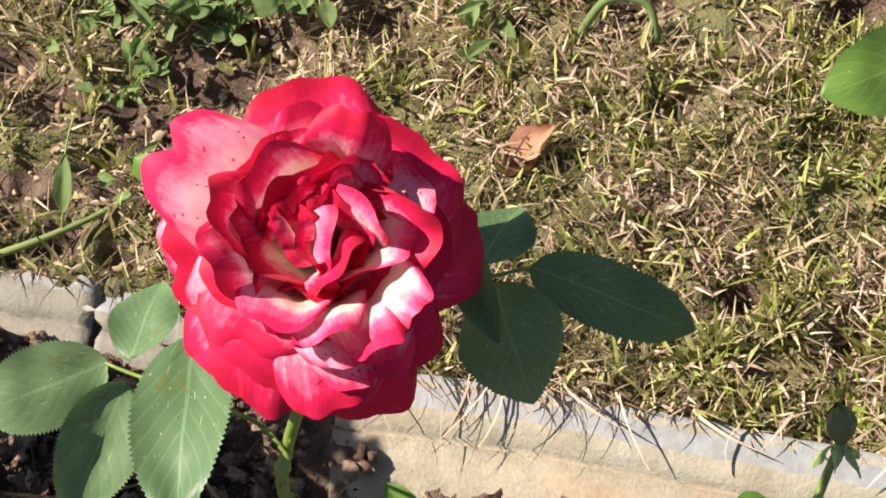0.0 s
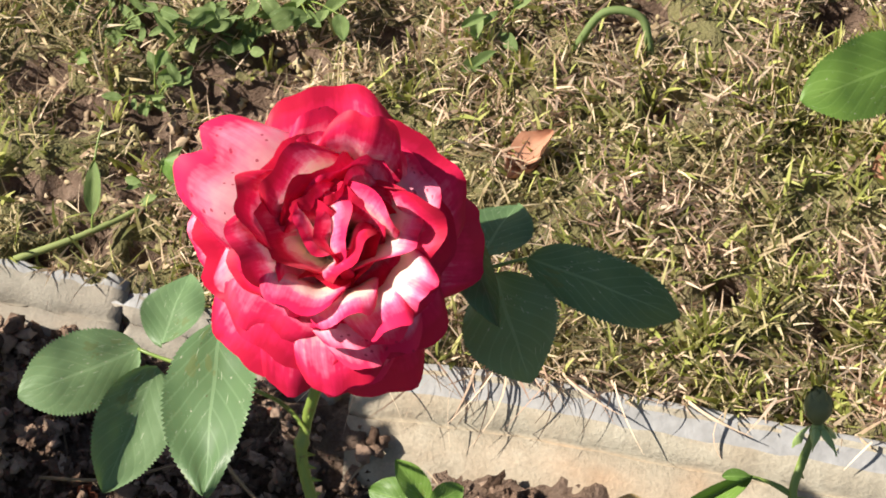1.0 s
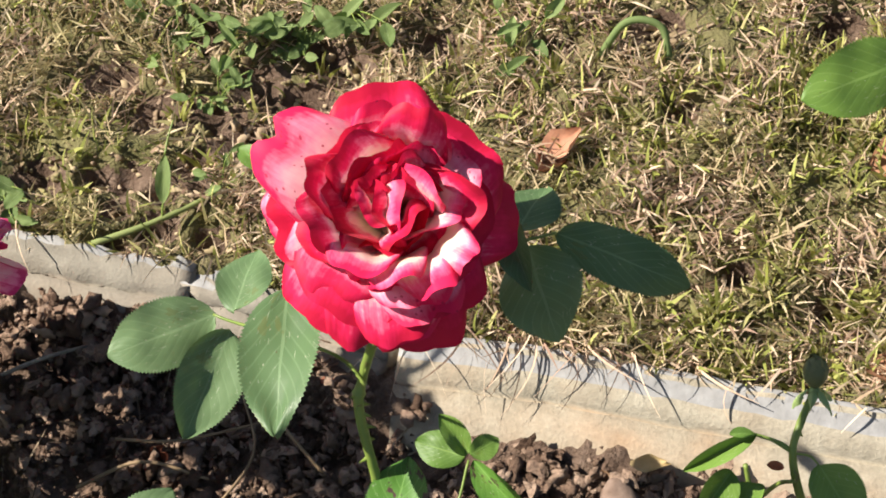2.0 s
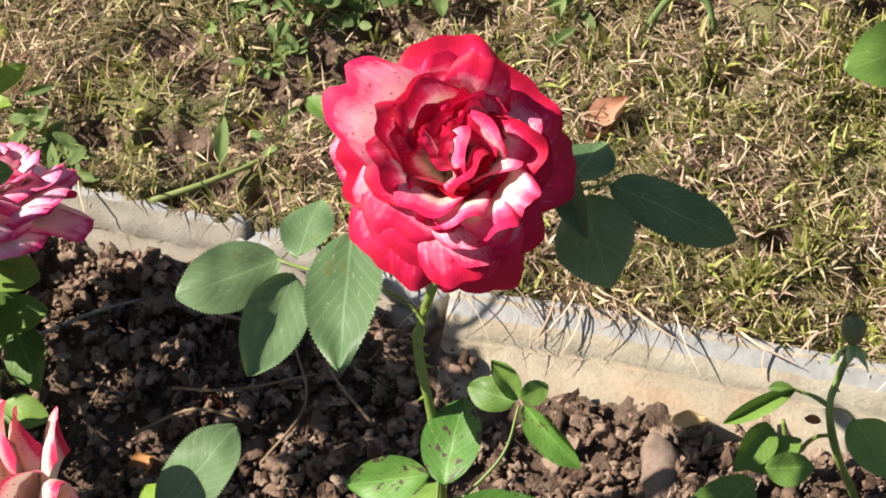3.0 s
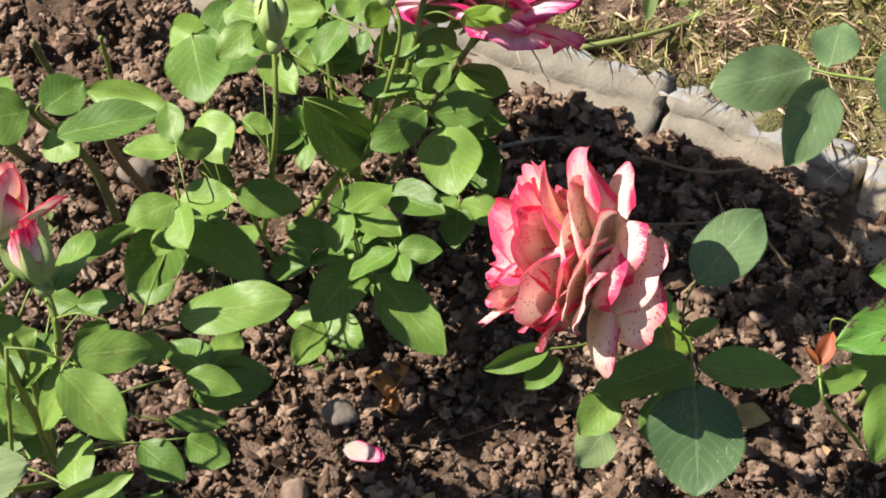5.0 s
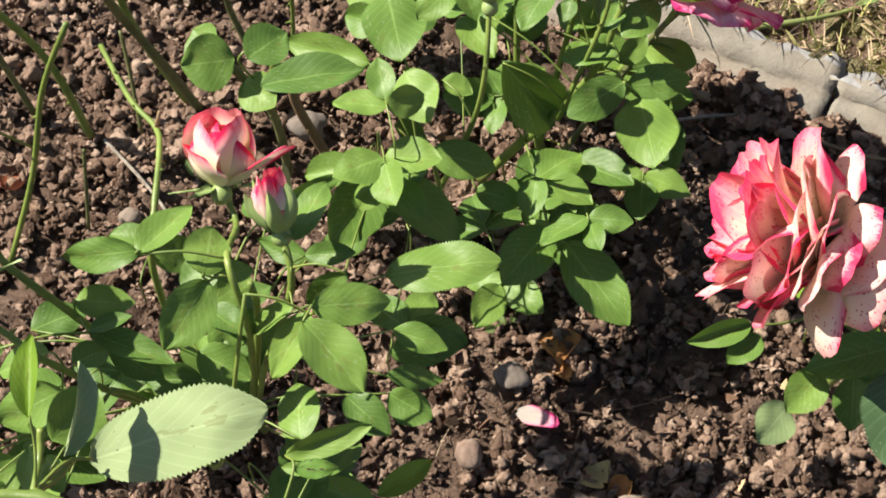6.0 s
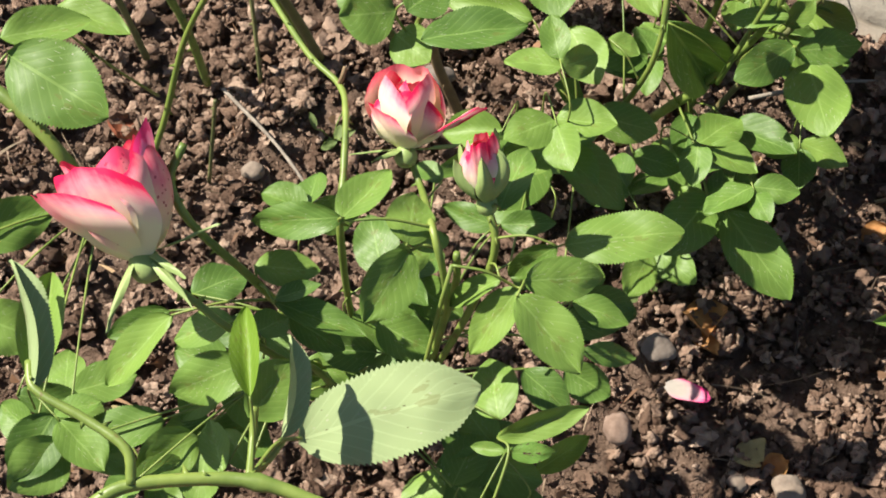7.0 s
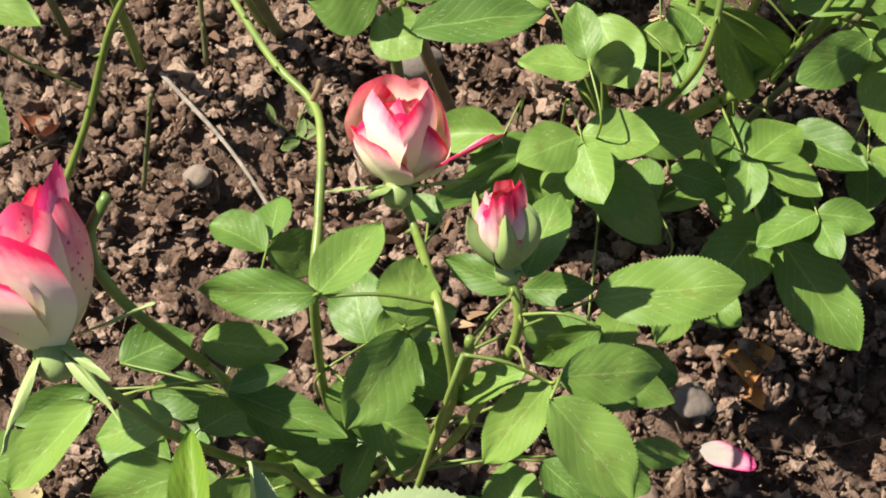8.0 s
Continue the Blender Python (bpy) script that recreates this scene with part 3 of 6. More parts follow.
def strip(verts, faces, root, way, length, width, bend, rng, segs=4):
    """A narrow blade appended to shared lists: from root along way, bending over towards bend."""
    way, bend = Vector(way).normalized(), Vector(bend)
    side = way.cross(Vector((rng.uniform(-1, 1), rng.uniform(-1, 1), rng.uniform(-0.3, 0.3))))
    side = side.normalized() * width / 2
    p, k = Vector(root), len(verts)
    for i in range(segs + 1):
        t = i / segs
        s = side * (1 - t**2 * 0.85)
        verts.append(tuple(p - s))
        verts.append(tuple(p + s))
        p = p + (way + bend * t).normalized() * length / segs
    for i in range(segs):
        a = k + 2 * i
        faces.append((a, a + 1, a + 3, a + 2))


def build_blades(name, count, area, length, width, lean, stops, label, dens, seed, lift=0.0, patch=None):
    rng = random.Random(seed)
    verts, faces = [], []
    made = 0
    while made < count:
        x, y = rng.uniform(area[0], area[1]), area[2] + (area[3] - area[2]) * rng.random() ** 1.2
        if rng.random() > min(x - area[0], area[1] - x, area[3] - y) / 0.12 or rng.random() < 1.4 * hollow(x, y):
            made += 0.25
            continue
        if y < kerb_y(x) + 0.004 or noise.noise(Vector((x * dens, y * dens, seed))) < rng.uniform(-0.75, 0.2):
            made += 0.25
            continue
        made += 1
        a = rng.uniform(0, 6.283)
        l = length * rng.uniform(0.4, 1.3)
        k = rng.uniform(*lean)
        way = (math.cos(a) * k, math.sin(a) * k, 1 - k * 0.8)
        strip(verts, faces, (x, y, ground_z(x, y) + lift * rng.random()), way, l, width * rng.uniform(0.6, 1.4), (math.cos(a) * 0.5, math.sin(a) * 0.5, -0.5 * rng.random()), rng)
    me = bpy.data.meshes.new(name)
    me.from_pydata(verts, [], faces)
    me.materials.append(island_material(name, stops, patch=patch))
    return tagged(new(name, me), label, "grass", kind="stuff")


STRAW = [(0.0, (0.26, 0.165, 0.120)), (0.3, (0.49, 0.345, 0.245)), (0.7, (0.59, 0.445, 0.320)), (1.0, (0.68, 0.555, 0.405))]
GREEN = [(0.0, (0.18, 0.20, 0.05)), (0.35, (0.30, 0.32, 0.085)), (0.7, (0.42, 0.42, 0.14)), (1.0, (0.52, 0.46, 0.22))]
LITTER = [(0.0, (0.24, 0.165, 0.105)), (0.5, (0.40, 0.29, 0.19)), (1.0, (0.54, 0.43, 0.29))]
LAWN = (-0.76, 0.46, 0.10, 0.62)
build_blades("dry_grass", 46000, LAWN, 0.013, 0.0013, (0.4, 1.1), STRAW, "dry straw-coloured mown grass lying flat", 16, 2, 0.007, (0.35, 0.31, 0.14))
build_blades("green_grass", 10500, LAWN, 0.015, 0.0019, (0.05, 0.7), GREEN, "short yellow-green living grass in tufts", 18, 9, 0.004)
build_blades("grass_litter", 7000, LAWN, 0.0055, 0.0017, (0.8, 1.2), LITTER, "brown flakes of dead leaf among the grass", 6, 4, 0.008, (0.26, 0.20, 0.10))


def build_crumbs():
    """Matted stubs and crumbs between the blades."""
    rng = random.Random(31)
    verts, faces = [], []
    for _ in range(8000):
        x, y = rng.uniform(-0.56, 0.36), rng.uniform(0.12, 0.56)
        if y < kerb_y(x) + 0.006 or rng.random() > min(x + 0.56, 0.36 - x, 0.56 - y) / 0.06:
            continue
        r = (0.0008 + 0.0013 * rng.random() ** 2) * (1 + 1.3 * hollow(x, y))
        lump(verts, faces, (x, y, ground_z(x, y) + rng.uniform(-0.2, 1.0) * r), r, rng, 0.8)
    me = bpy.data.meshes.new("turf_crumbs")
    me.from_pydata(verts, [], faces)
    me.materials.append(island_material("turf_crumbs", [(0.0, (0.16, 0.11, 0.07)), (0.5, (0.30, 0.22, 0.145)), (1.0, (0.44, 0.34, 0.23))], 0.9, 0.05, (0.27, 0.25, 0.10)))
    for f in me.polygons:
        f.use_smooth = True
    return tagged(new("turf_crumbs", me), "matted tan crumbs and stubs between the grass", "grass", kind="stuff")


build_crumbs()


def build_tufts(name, count, stops, label, seed, length=0.013, width=0.0024):
    """Upright tufts of living grass, thicker towards the sunny end and by the shoot."""
    rng = random.Random(seed)
    verts, faces = [], []
    while count > 0:
        x, y = rng.uniform(-0.40, 0.34), rng.uniform(0.12, 0.54)
        rich = 0.10 + 0.8 / (1 + math.exp(-(x - 0.055) * 40)) + 1.6 * math.exp(-((x + 0.259) / 0.022) ** 2 - ((y - 0.374) / 0.020) ** 2)
        if y < kerb_y(x) + 0.010 or rng.random() > rich or noise.noise(Vector((x * 14, y * 14, seed))) < -0.1:
            count -= 0.2
            continue
        count -= 1
        spread = rng.uniform(0.004, 0.012)
        for _ in range(rng.randrange(7, 20)):
            a, d = rng.uniform(0, 6.283), rng.random() * spread
            px_, py_ = x + d * math.cos(a), y + d * math.sin(a)
            k = rng.uniform(0.05, 0.7)
            strip(verts, faces, (px_, py_, ground_z(px_, py_)), (math.cos(a) * k, math.sin(a) * k, 1), length * rng.uniform(0.5, 1.4), width * rng.uniform(0.6, 1.4), (math.cos(a) * 0.7, math.sin(a) * 0.7, -0.4 * rng.random()), rng)
    me = bpy.data.meshes.new(name)
    me.from_pydata(verts, [], faces)
    me.materials.append(island_material(name, stops, 0.6, 0.35))
    return tagged(new(name, me), label, "grass", kind="stuff")


build_tufts("grass_tufts", 560, [(0.0, (0.20, 0.21, 0.045)), (0.4, (0.34, 0.36, 0.085)), (0.75, (0.45, 0.44, 0.15)), (1.0, (0.54, 0.48, 0.24))], "upright yellow-green grass tufts in the lawn", 3)


SLAB_OLD = slab_material("grey_slab", 0.55)
SLAB_RIM = plain_material("slab_rim", (0.21, 0.205, 0.20), (0.31, 0.305, 0.30), 90)


def build_slab(name, x0, x1, label, seed, top=0.019, chips=0.0007, deep=1.0, mat=None):
    """A leaning edging slab with a worn rim and a step along its face."""
    rng = random.Random(seed)
    bm = bmesh.new()
    n = max(8, int((x1 - x0) / 0.006))
    # across: offset from the rim line, height
    cut = [(-0.054, -0.012), (-0.046, 0.0005), (-0.034, 0.0055), (-0.0222, 0.0099), (-0.0214, 0.0055), (-0.0206, 0.0126), (-0.010, 0.0162), (-0.0015, top - 0.0006), (0.0005, top + 0.0006), (0.0035, top + 0.0004), (0.0045, top - 0.002), (0.0045, -0.03)]
    rows = []
    for i in range(n + 1):
        x = x0 + (x1 - x0) * i / n
        row = []
        for k, (d, z) in enumerate(cut):
            j = chips * noise.noise(Vector((x * 60, k * 1.7, seed))) + (chips * 1.2 * noise.noise(Vector((x * 190, k * 2.1, seed))) if 5 < k < 10 else 0)
            row.append(bm.verts.new((x + 0.22 * d + chips * rng.uniform(-0.5, 0.5) * (i in (0, n)) * 3, kerb_y(x) + (d * deep if d < 0 else d) + j, z + j)))
        rows.append(row)
    for a, b in zip(rows, rows[1:]):
        for k in range(len(cut) - 1):
            bm.faces.new((a[k], b[k], b[k + 1], a[k + 1]))
    bm.faces.new(rows[0])
    bm.faces.new(rows[-1][::-1])
    bm.normal_update()
    for f in bm.faces:
        if abs(f.normal.z) > 0.9 and f.calc_center_median().z > top - 0.003:
            f.material_index = 1
    ob = part(name, smooth(bm), mat or SLAB, None)
    ob.data.materials.append(SLAB_RIM)
    return tagged(ob, label, "edging", "edging slabs along the lawn", "structure")


build_slab("edging_slab", -0.090, 0.262, "pale weathered edging slab leaning against the lawn", 1)
build_slab("edging_slab", -0.200, -0.0915, "cracked grey edging slab half buried in soil", 5, 0.017, 0.0040, 0.5, SLAB_OLD)
build_slab("edging_slab", -0.345, -0.2015, "pale edging slab sunk in the soil", 7, 0.020, 0.0024, 0.6, SLAB_OLD)
build_slab("edging_slab", -0.700, -0.3465, "grey edging slab sunk in the soil", 9, 0.018, 0.0024, 0.6, SLAB_OLD)
build_slab("edging_slab", 0.268, 0.62, "pale weathered edging slab leaning against the lawn", 3)


def build_stone(at, r, squash, label, mat, seed, name="stone", turn=0.0, lean=0.0, chip=0.55):
    bm = bmesh.new()
    bmesh.ops.create_icosphere(bm, subdivisions=3, radius=1)
    off = Vector((seed * 5.1, seed * 2.3, 1))
    for v in bm.verts:
        c = v.co.copy()
        v.co *= 1 + chip * noise.noise(c * 0.9 + off) + 0.16 * noise.noise(c * 2.6 + off)
        v.co.x *= r
        v.co.y *= r * squash[0]
        v.co.z *= r * squash[1]
    ob = part(name, smooth(bm), mat, None)
    ob.matrix_basis = pose(*at, lean, 0, turn)
    return tagged(ob, label, "stone", "stones in the bed")


STONE_GREY = plain_material("grey_stone", (0.12, 0.098, 0.080), (0.21, 0.175, 0.145), 90)
STONE_BROWN = plain_material("brown_stone", (0.14, 0.092, 0.068), (0.25, 0.18, 0.14), 120)
STONE_PALE = plain_material("pale_stone", (0.17, 0.13, 0.10), (0.27, 0.22, 0.17), 120)


# ---- the red rose that stands alone ----
rose = bush("rose_bush", (-0.0882, 0.0791, 0.0000), "rose plant with one full red bloom on a thorny stem")
RED_RINGS = [(8, 68, 100, 0.047, 0.0250, 0.10, 0.7, 0.0020), (7, 57, 86, 0.044, 0.0245, 0.16, 0.7, 0.0026), (7, 46, 72, 0.041, 0.0225, 0.24, 0.7, 0.0032), (6, 36, 60, 0.038, 0.0205, 0.32, 0.7, 0.0036), (6, 27, 50, 0.036, 0.0175, 0.40, 0.6, 0.0040), (5, 17, 38, 0.034, 0.0150, 0.46, 0.6, 0.0040)]


def heart(head, size, seed):
    """The crowded, quartered middle of an old full rose: folded petals that stand at odd angles round a pale trough."""
    rng = random.Random(seed)
    for dx, dy, turn, a0, a1, length, width, cup, mat in (
            (0.004, 0.013, 95, 10, 46, 0.026, 0.0125, 0.5, PETAL_RED), (-0.009, 0.012, 130, 6, 40, 0.026, 0.0115, 0.5, PETAL_RED), (0.014, 0.009, 40, 8, 50, 0.026, 0.0120, 0.5, PETAL_RED),
            (0.010, 0.001, 20, -14, 26, 0.027, 0.0120, 0.6, PETAL_HEART), (0.004, 0.000, -20, -26, 30, 0.026, 0.0125, 0.55, PETAL_HEART), (-0.004, -0.003, 150, -20, 28, 0.025, 0.0110, 0.5, PETAL_RED), (0.000, -0.006, -80, -12, 30, 0.027, 0.0105, 0.5, PETAL_RED), (-0.006, 0.001, 185, -16, 24, 0.026, 0.0110, 0.5, PETAL_HEART), (0.006, -0.007, -55, 0, 40, 0.027, 0.0115, 0.5, PETAL_HEART),
            (-0.013, -0.001, 200, -6, 36, 0.030, 0.0120, 0.45, PETAL_HEART), (-0.009, -0.009, 230, 4, 30, 0.032, 0.0100, 0.4, PETAL_HEART), (-0.003, -0.012, 262, 10, 34, 0.034, 0.0095, 0.35, PETAL_HEART),
            (0.003, -0.013, 285, 12, 40, 0.033, 0.0090, 0.4, PETAL_HEART), (0.012, -0.008, -30, 6, 48, 0.028, 0.0120, 0.5, PETAL_RED), (0.001, 0.008, 100, -20, 20, 0.022, 0.0085, 0.6, PETAL_RED),
            (-0.004, 0.006, 60, -10, 30, 0.021, 0.0080, 0.6, PETAL_RED), (0.008, 0.006, 75, -16, 24, 0.023, 0.0090, 0.6, PETAL_RED), (-0.012, 0.006, 165, 0, 42, 0.029, 0.0120, 0.4, PETAL_RED)):
        bm = petal_mesh(rng, length * size, width * size, a0, a1, cup, 0.8, 0.0034, 0.001, rng.random(), 0.35 * rng.uniform(-1, 1))
        part("petal", bm, mat, head).matrix_basis = pose(dx * size, dy * size, 0.009 * size, 0, 0, turn) @ pose(0, 0, 0, 10 * rng.uniform(-1, 1), 8 * rng.uniform(-1, 1), 0)


red_head = bloom(rose, "rose_bloom", (-0.0591, 0.1422, 0.2580), (0.13, -0.42, 0.90), RED_RINGS, PETAL_RED, 11, 0.97, 20, wild=1.4, label="full open rose bloom, crimson petals with cream bases", other=PETAL_PALE)
heart(red_head, 1.25, 3)
part("petal", petal_mesh(random.Random(5), 0.056, 0.0220, 60, 88, 0.10, 0.6, 0.0018, notch=1.0), PETAL_PALE, red_head, "pale pink speckled outer petal").matrix_basis = pose(0, 0, 0.004, 0, 0, turn_to((0.13, -0.42, 0.90), (-0.8, 0.55, 0.3)) - 20)
for way, a0, a1, length, width, seed in (((-0.25, -0.9, -0.5), 74, 108, 0.052, 0.0225, 6), ((0.25, -0.9, -0.5), 78, 112, 0.053, 0.0220, 7), ((-0.7, -0.6, -0.4), 76, 104, 0.050, 0.0220, 8), ((0.0, -0.9, -0.5), 60, 92, 0.050, 0.0200, 9)):
    bm = petal_mesh(random.Random(seed), length, width, a0, a1, 0.12, 0.6, 0.0024, notch=0.6)
    part("petal", bm, PETAL_RED, red_head).matrix_basis = pose(0, 0, 0.0005, 0, 0, turn_to((0.13, -0.42, 0.90), way) - 20)
cane(rose, [(-0.0997, 0.0705, 0.0000), (-0.0867, 0.0650, 0.0799), (-0.0789, 0.0675, 0.1563), (-0.0806, 0.0880, 0.2011), (-0.0771, 0.0967, 0.2145), (-0.0684, 0.1003, 0.2395)], 0.0022, 0.0019, 14, STEM, 3, knobs=(0.42, 0.7))
left_leaf = stalk(rose, [(-0.0756, 0.0923, 0.2169), (-0.0848, 0.1034, 0.2201), (-0.1066, 0.1197, 0.2084), (-0.1358, 0.1409, 0.1886), (-0.1446, 0.1469, 0.1851)], 0.0011)
leaflet(left_leaf, (-0.1439, 0.1469, 0.1851), (-0.1905, 0.1335, 0.1816), 0.0305, 4, mat=LEAF_MATURE)
leaflet(left_leaf, (-0.1372, 0.1388, 0.1853), (-0.1566, 0.0937, 0.1799), 0.0276, 1, mat=LEAF_MATURE)
leaflet(left_leaf, (-0.1053, 0.1358, 0.2217), (-0.1084, 0.0688, 0.2302), 0.0321, mat=LEAF_MATURE)
leaflet(left_leaf, (-0.1358, 0.1472, 0.1862), (-0.1282, 0.1805, 0.1804), 0.0230, 2, mat=LEAF_MATURE)
right_leaf = stalk(rose, [(-0.0295, 0.1238, 0.2421), (-0.0156, 0.1353, 0.2394), (-0.0088, 0.1381, 0.2370), (0.0026, 0.1394, 0.2381)], 0.001)
leaflet(right_leaf, (0.0024, 0.1456, 0.2276), (0.0530, 0.1371, 0.1888), 0.0244, 4, mat=LEAF_MATURE)
leaflet(right_leaf, (-0.0097, 0.1407, 0.2278), (-0.0009, 0.1044, 0.2152), 0.0354, 4, mat=LEAF_MATURE)
leaflet(right_leaf, (-0.0141, 0.1496, 0.2241), (-0.0007, 0.1741, 0.2185), 0.0252, 2, mat=LEAF_MATURE)
leaflet(right_leaf, (-0.0174, 0.1530, 0.2377), (-0.0093, 0.1143, 0.2412), 0.0144, 3, mat=LEAF_MATURE, roll=25)
back_leaf = stalk(rose, [(-0.0896, 0.1475, 0.2304), (-0.1064, 0.1678, 0.2416)], 0.0008)
leaflet(back_leaf, (-0.1089, 0.1780, 0.2413), (-0.1223, 0.1916, 0.2411), 0.0111, 1)
spotted_leaf = stalk(rose, [(-0.0788, 0.0677, 0.1586), (-0.0782, 0.0481, 0.1614), (-0.0805, 0.0290, 0.1620), (-0.0882, 0.0108, 0.1614)], 0.0011)
leaflet(spotted_leaf, (-0.0821, 0.0516, 0.1613), (-0.1176, 0.0507, 0.1581), 0.0197, 1, mat=LEAF_SPOTTED)
leaflet(spotted_leaf, (-0.0843, 0.0315, 0.1596), (-0.1335, 0.0152, 0.1558), 0.0262, mat=LEAF_SPOTTED)
leaflet(spotted_leaf, (-0.0768, 0.0302, 0.1619), (-0.0233, 0.0245, 0.1621), 0.0308, mat=LEAF_SPOTTED)
leaflet(spotted_leaf, (-0.0831, 0.0177, 0.1612), (-0.0943, -0.0542, 0.1588), 0.0382, 1, mat=LEAF_SPOTTED)
leaflet(spotted_leaf, (-0.1039, 0.0073, 0.1469), (-0.1167, -0.0343, 0.1414), 0.0220, 2)
leaflet(spotted_leaf, (-0.0748, 0.0429, 0.1706), (-0.0658, 0.0807, 0.1740), 0.0256, mat=LEAF_SPOTTED, roll=-20)
leaflet(spotted_leaf, (-0.0458, 0.0241, 0.1205), (-0.0640, -0.0307, 0.1155), 0.0381, 2)
leaflet(spotted_leaf, (-0.0873, 0.0459, 0.1367), (-0.0629, 0.0257, 0.1373), 0.0281, 2)
side_shoot = stalk(rose, [(-0.0767, 0.0573, 0.1139), (-0.0548, 0.0757, 0.1222), (-0.0459, 0.0952, 0.1317)], 0.0011)
leaflet(side_shoot, (-0.0467, 0.0974, 0.1316), (-0.0562, 0.1127, 0.1424), 0.0111, 3)
leaflet(side_shoot, (-0.0451, 0.0973, 0.1328), (-0.0325, 0.1035, 0.1325), 0.0111, 1)
leaflet(side_shoot, (-0.0441, 0.0949, 0.1317), (-0.0212, 0.0685, 0.1191), 0.0144, 3, mat=LEAF_SPOTTED)
leaflet(side_shoot, (-0.0477, 0.0975, 0.1305), (-0.0693, 0.1069, 0.1302), 0.0164, 2)
low_shoot = stalk(rose, [(-0.1099, 0.0092, 0.0706), (-0.1223, 0.0019, 0.1045), (-0.1364, -0.0029, 0.1361), (-0.1388, 0.0127, 0.1402)], 0.0014)
leaflet(low_shoot, (-0.1388, 0.0127, 0.1402), (-0.1330, 0.0274, 0.1465), 0.0086, 3, mat=LEAF_RED)
leaflet(low_shoot, (-0.1394, 0.0127, 0.1402), (-0.1456, 0.0189, 0.1468), 0.0035, 3, mat=LEAF_RED)
leaflet(low_shoot, (-0.1415, 0.0035, 0.1382), (-0.1170, 0.0125, 0.1378), 0.0126, 1)
leaflet(low_shoot, (-0.1374, 0.0010, 0.1326), (-0.1516, 0.0003, 0.1328), 0.0113, 1)


# ---- the cream and pink rose ----
creamy = bush("rose_bush", (-0.2155, 0.0449, 0.0000), "low rose plant with a half-blown cream and pink bloom")
CREAM_RINGS = [(6, 56, 66, 0.047, 0.0205, 0.20, 0.6, 0.0020), (6, 46, 52, 0.051, 0.0215, 0.24, 0.5, 0.0026), (6, 36, 42, 0.053, 0.0205, 0.28, 0.5, 0.0030), (6, 26, 34, 0.054, 0.0185, 0.34, 0.5, 0.0034), (5, 16, 26, 0.052, 0.0160, 0.40, 0.4, 0.0034), (4, 6, 18, 0.048, 0.0130, 0.46, 0.2, 0.0030)]
CREAM_AXIS = (-0.93, 0.16, 0.30)
cream_head = bloom(creamy, "rose_bloom", (-0.2365, 0.0295, 0.1830), CREAM_AXIS, CREAM_RINGS, PETAL_CREAM, 4, 0.98, 40, wild=1.5, sepals=(110, 150), label="half-blown rose bloom, cream petals with freckled red rims", other=PETAL_BACK)
for way, a0, a1, length, width, roll, seed in (((0.0, -0.9, -0.1), 84, 128, 0.050, 0.0175, 0.5, 1), ((0.1, -0.6, 0.8), 70, 96, 0.046, 0.0150, 1.6, 2), ((0.2, -0.2, 1.0), 72, 112, 0.046, 0.0155, 1.6, 3), ((0.1, 0.8, 0.6), 66, 88, 0.048, 0.0170, 1.2, 4), ((0.3, -0.8, 0.4), 96, 146, 0.048, 0.0190, 0.6, 5), ((0.3, -0.3, 0.5), 88, 140, 0.044, 0.0200, 0.4, 6), ((0.2, -0.9, 0.5), 66, 84, 0.050, 0.0190, 0.5, 7), ((-0.1, -0.7, 0.7), 58, 68, 0.051, 0.0200, 0.5, 8), ((0.0, -0.2, 1.0), 60, 72, 0.049, 0.0190, 0.5, 9)):
    bm = petal_mesh(random.Random(seed), length, width, a0, a1, 0.10, roll, 0.0014, notch=0.3)
    part("petal", bm, PETAL_BACK, cream_head, "cream petal bent back, freckled red").matrix_basis = pose(0, 0, -0.001, 0, 0, turn_to(CREAM_AXIS, way) - 40)
cane(creamy, [(-0.2057, 0.0637, 0.0000), (-0.2016, 0.0403, 0.0808), (-0.2082, 0.0231, 0.1547), (-0.2202, 0.0270, 0.1774)], 0.0024, 0.002, 5, STEM, 5)
cream_leaf = stalk(creamy, [(-0.2072, 0.0249, 0.1490), (-0.1985, 0.0177, 0.1490), (-0.1955, 0.0025, 0.1505), (-0.1947, -0.0069, 0.1495)], 0.001)
leaflet(cream_leaf, (-0.1971, 0.0060, 0.1504), (-0.2387, -0.0101, 0.1465), 0.0210, 1)
leaflet(cream_leaf, (-0.1935, 0.0032, 0.1505), (-0.1478, 0.0018, 0.1480), 0.0203, 1)
leaflet(cream_leaf, (-0.1947, -0.0049, 0.1495), (-0.1921, -0.0549, 0.1415), 0.0437, 4, mat=LEAF_MATURE)
leaflet(cream_leaf, (-0.2285, -0.0026, 0.1327), (-0.2442, -0.0222, 0.1287), 0.0188, 1)
shaded_leaf = stalk(creamy, [(-0.1991, 0.0254, 0.1353), (-0.1996, 0.0343, 0.1510), (-0.1947, 0.0412, 0.1621)], 0.0009)
leaflet(shaded_leaf, (-0.1947, 0.0402, 0.1622), (-0.1654, 0.0798, 0.1634), 0.0300, 4, mat=LEAF_MATURE)
leaflet(shaded_leaf, (-0.1983, 0.0305, 0.1318), (-0.1824, 0.0395, 0.1315), 0.0078, 1)
leaflet(shaded_leaf, (-0.2037, 0.0493, 0.1201), (-0.2190, 0.0615, 0.1199), 0.0134, 1)
leaflet(shaded_leaf, (-0.2019, 0.0368, 0.1204), (-0.2162, 0.0303, 0.1206), 0.0118, 1)
under_leaf = stalk(creamy, [(-0.2244, 0.0460, 0.1033), (-0.2446, 0.0320, 0.1151), (-0.2611, 0.0252, 0.1210)], 0.0009)
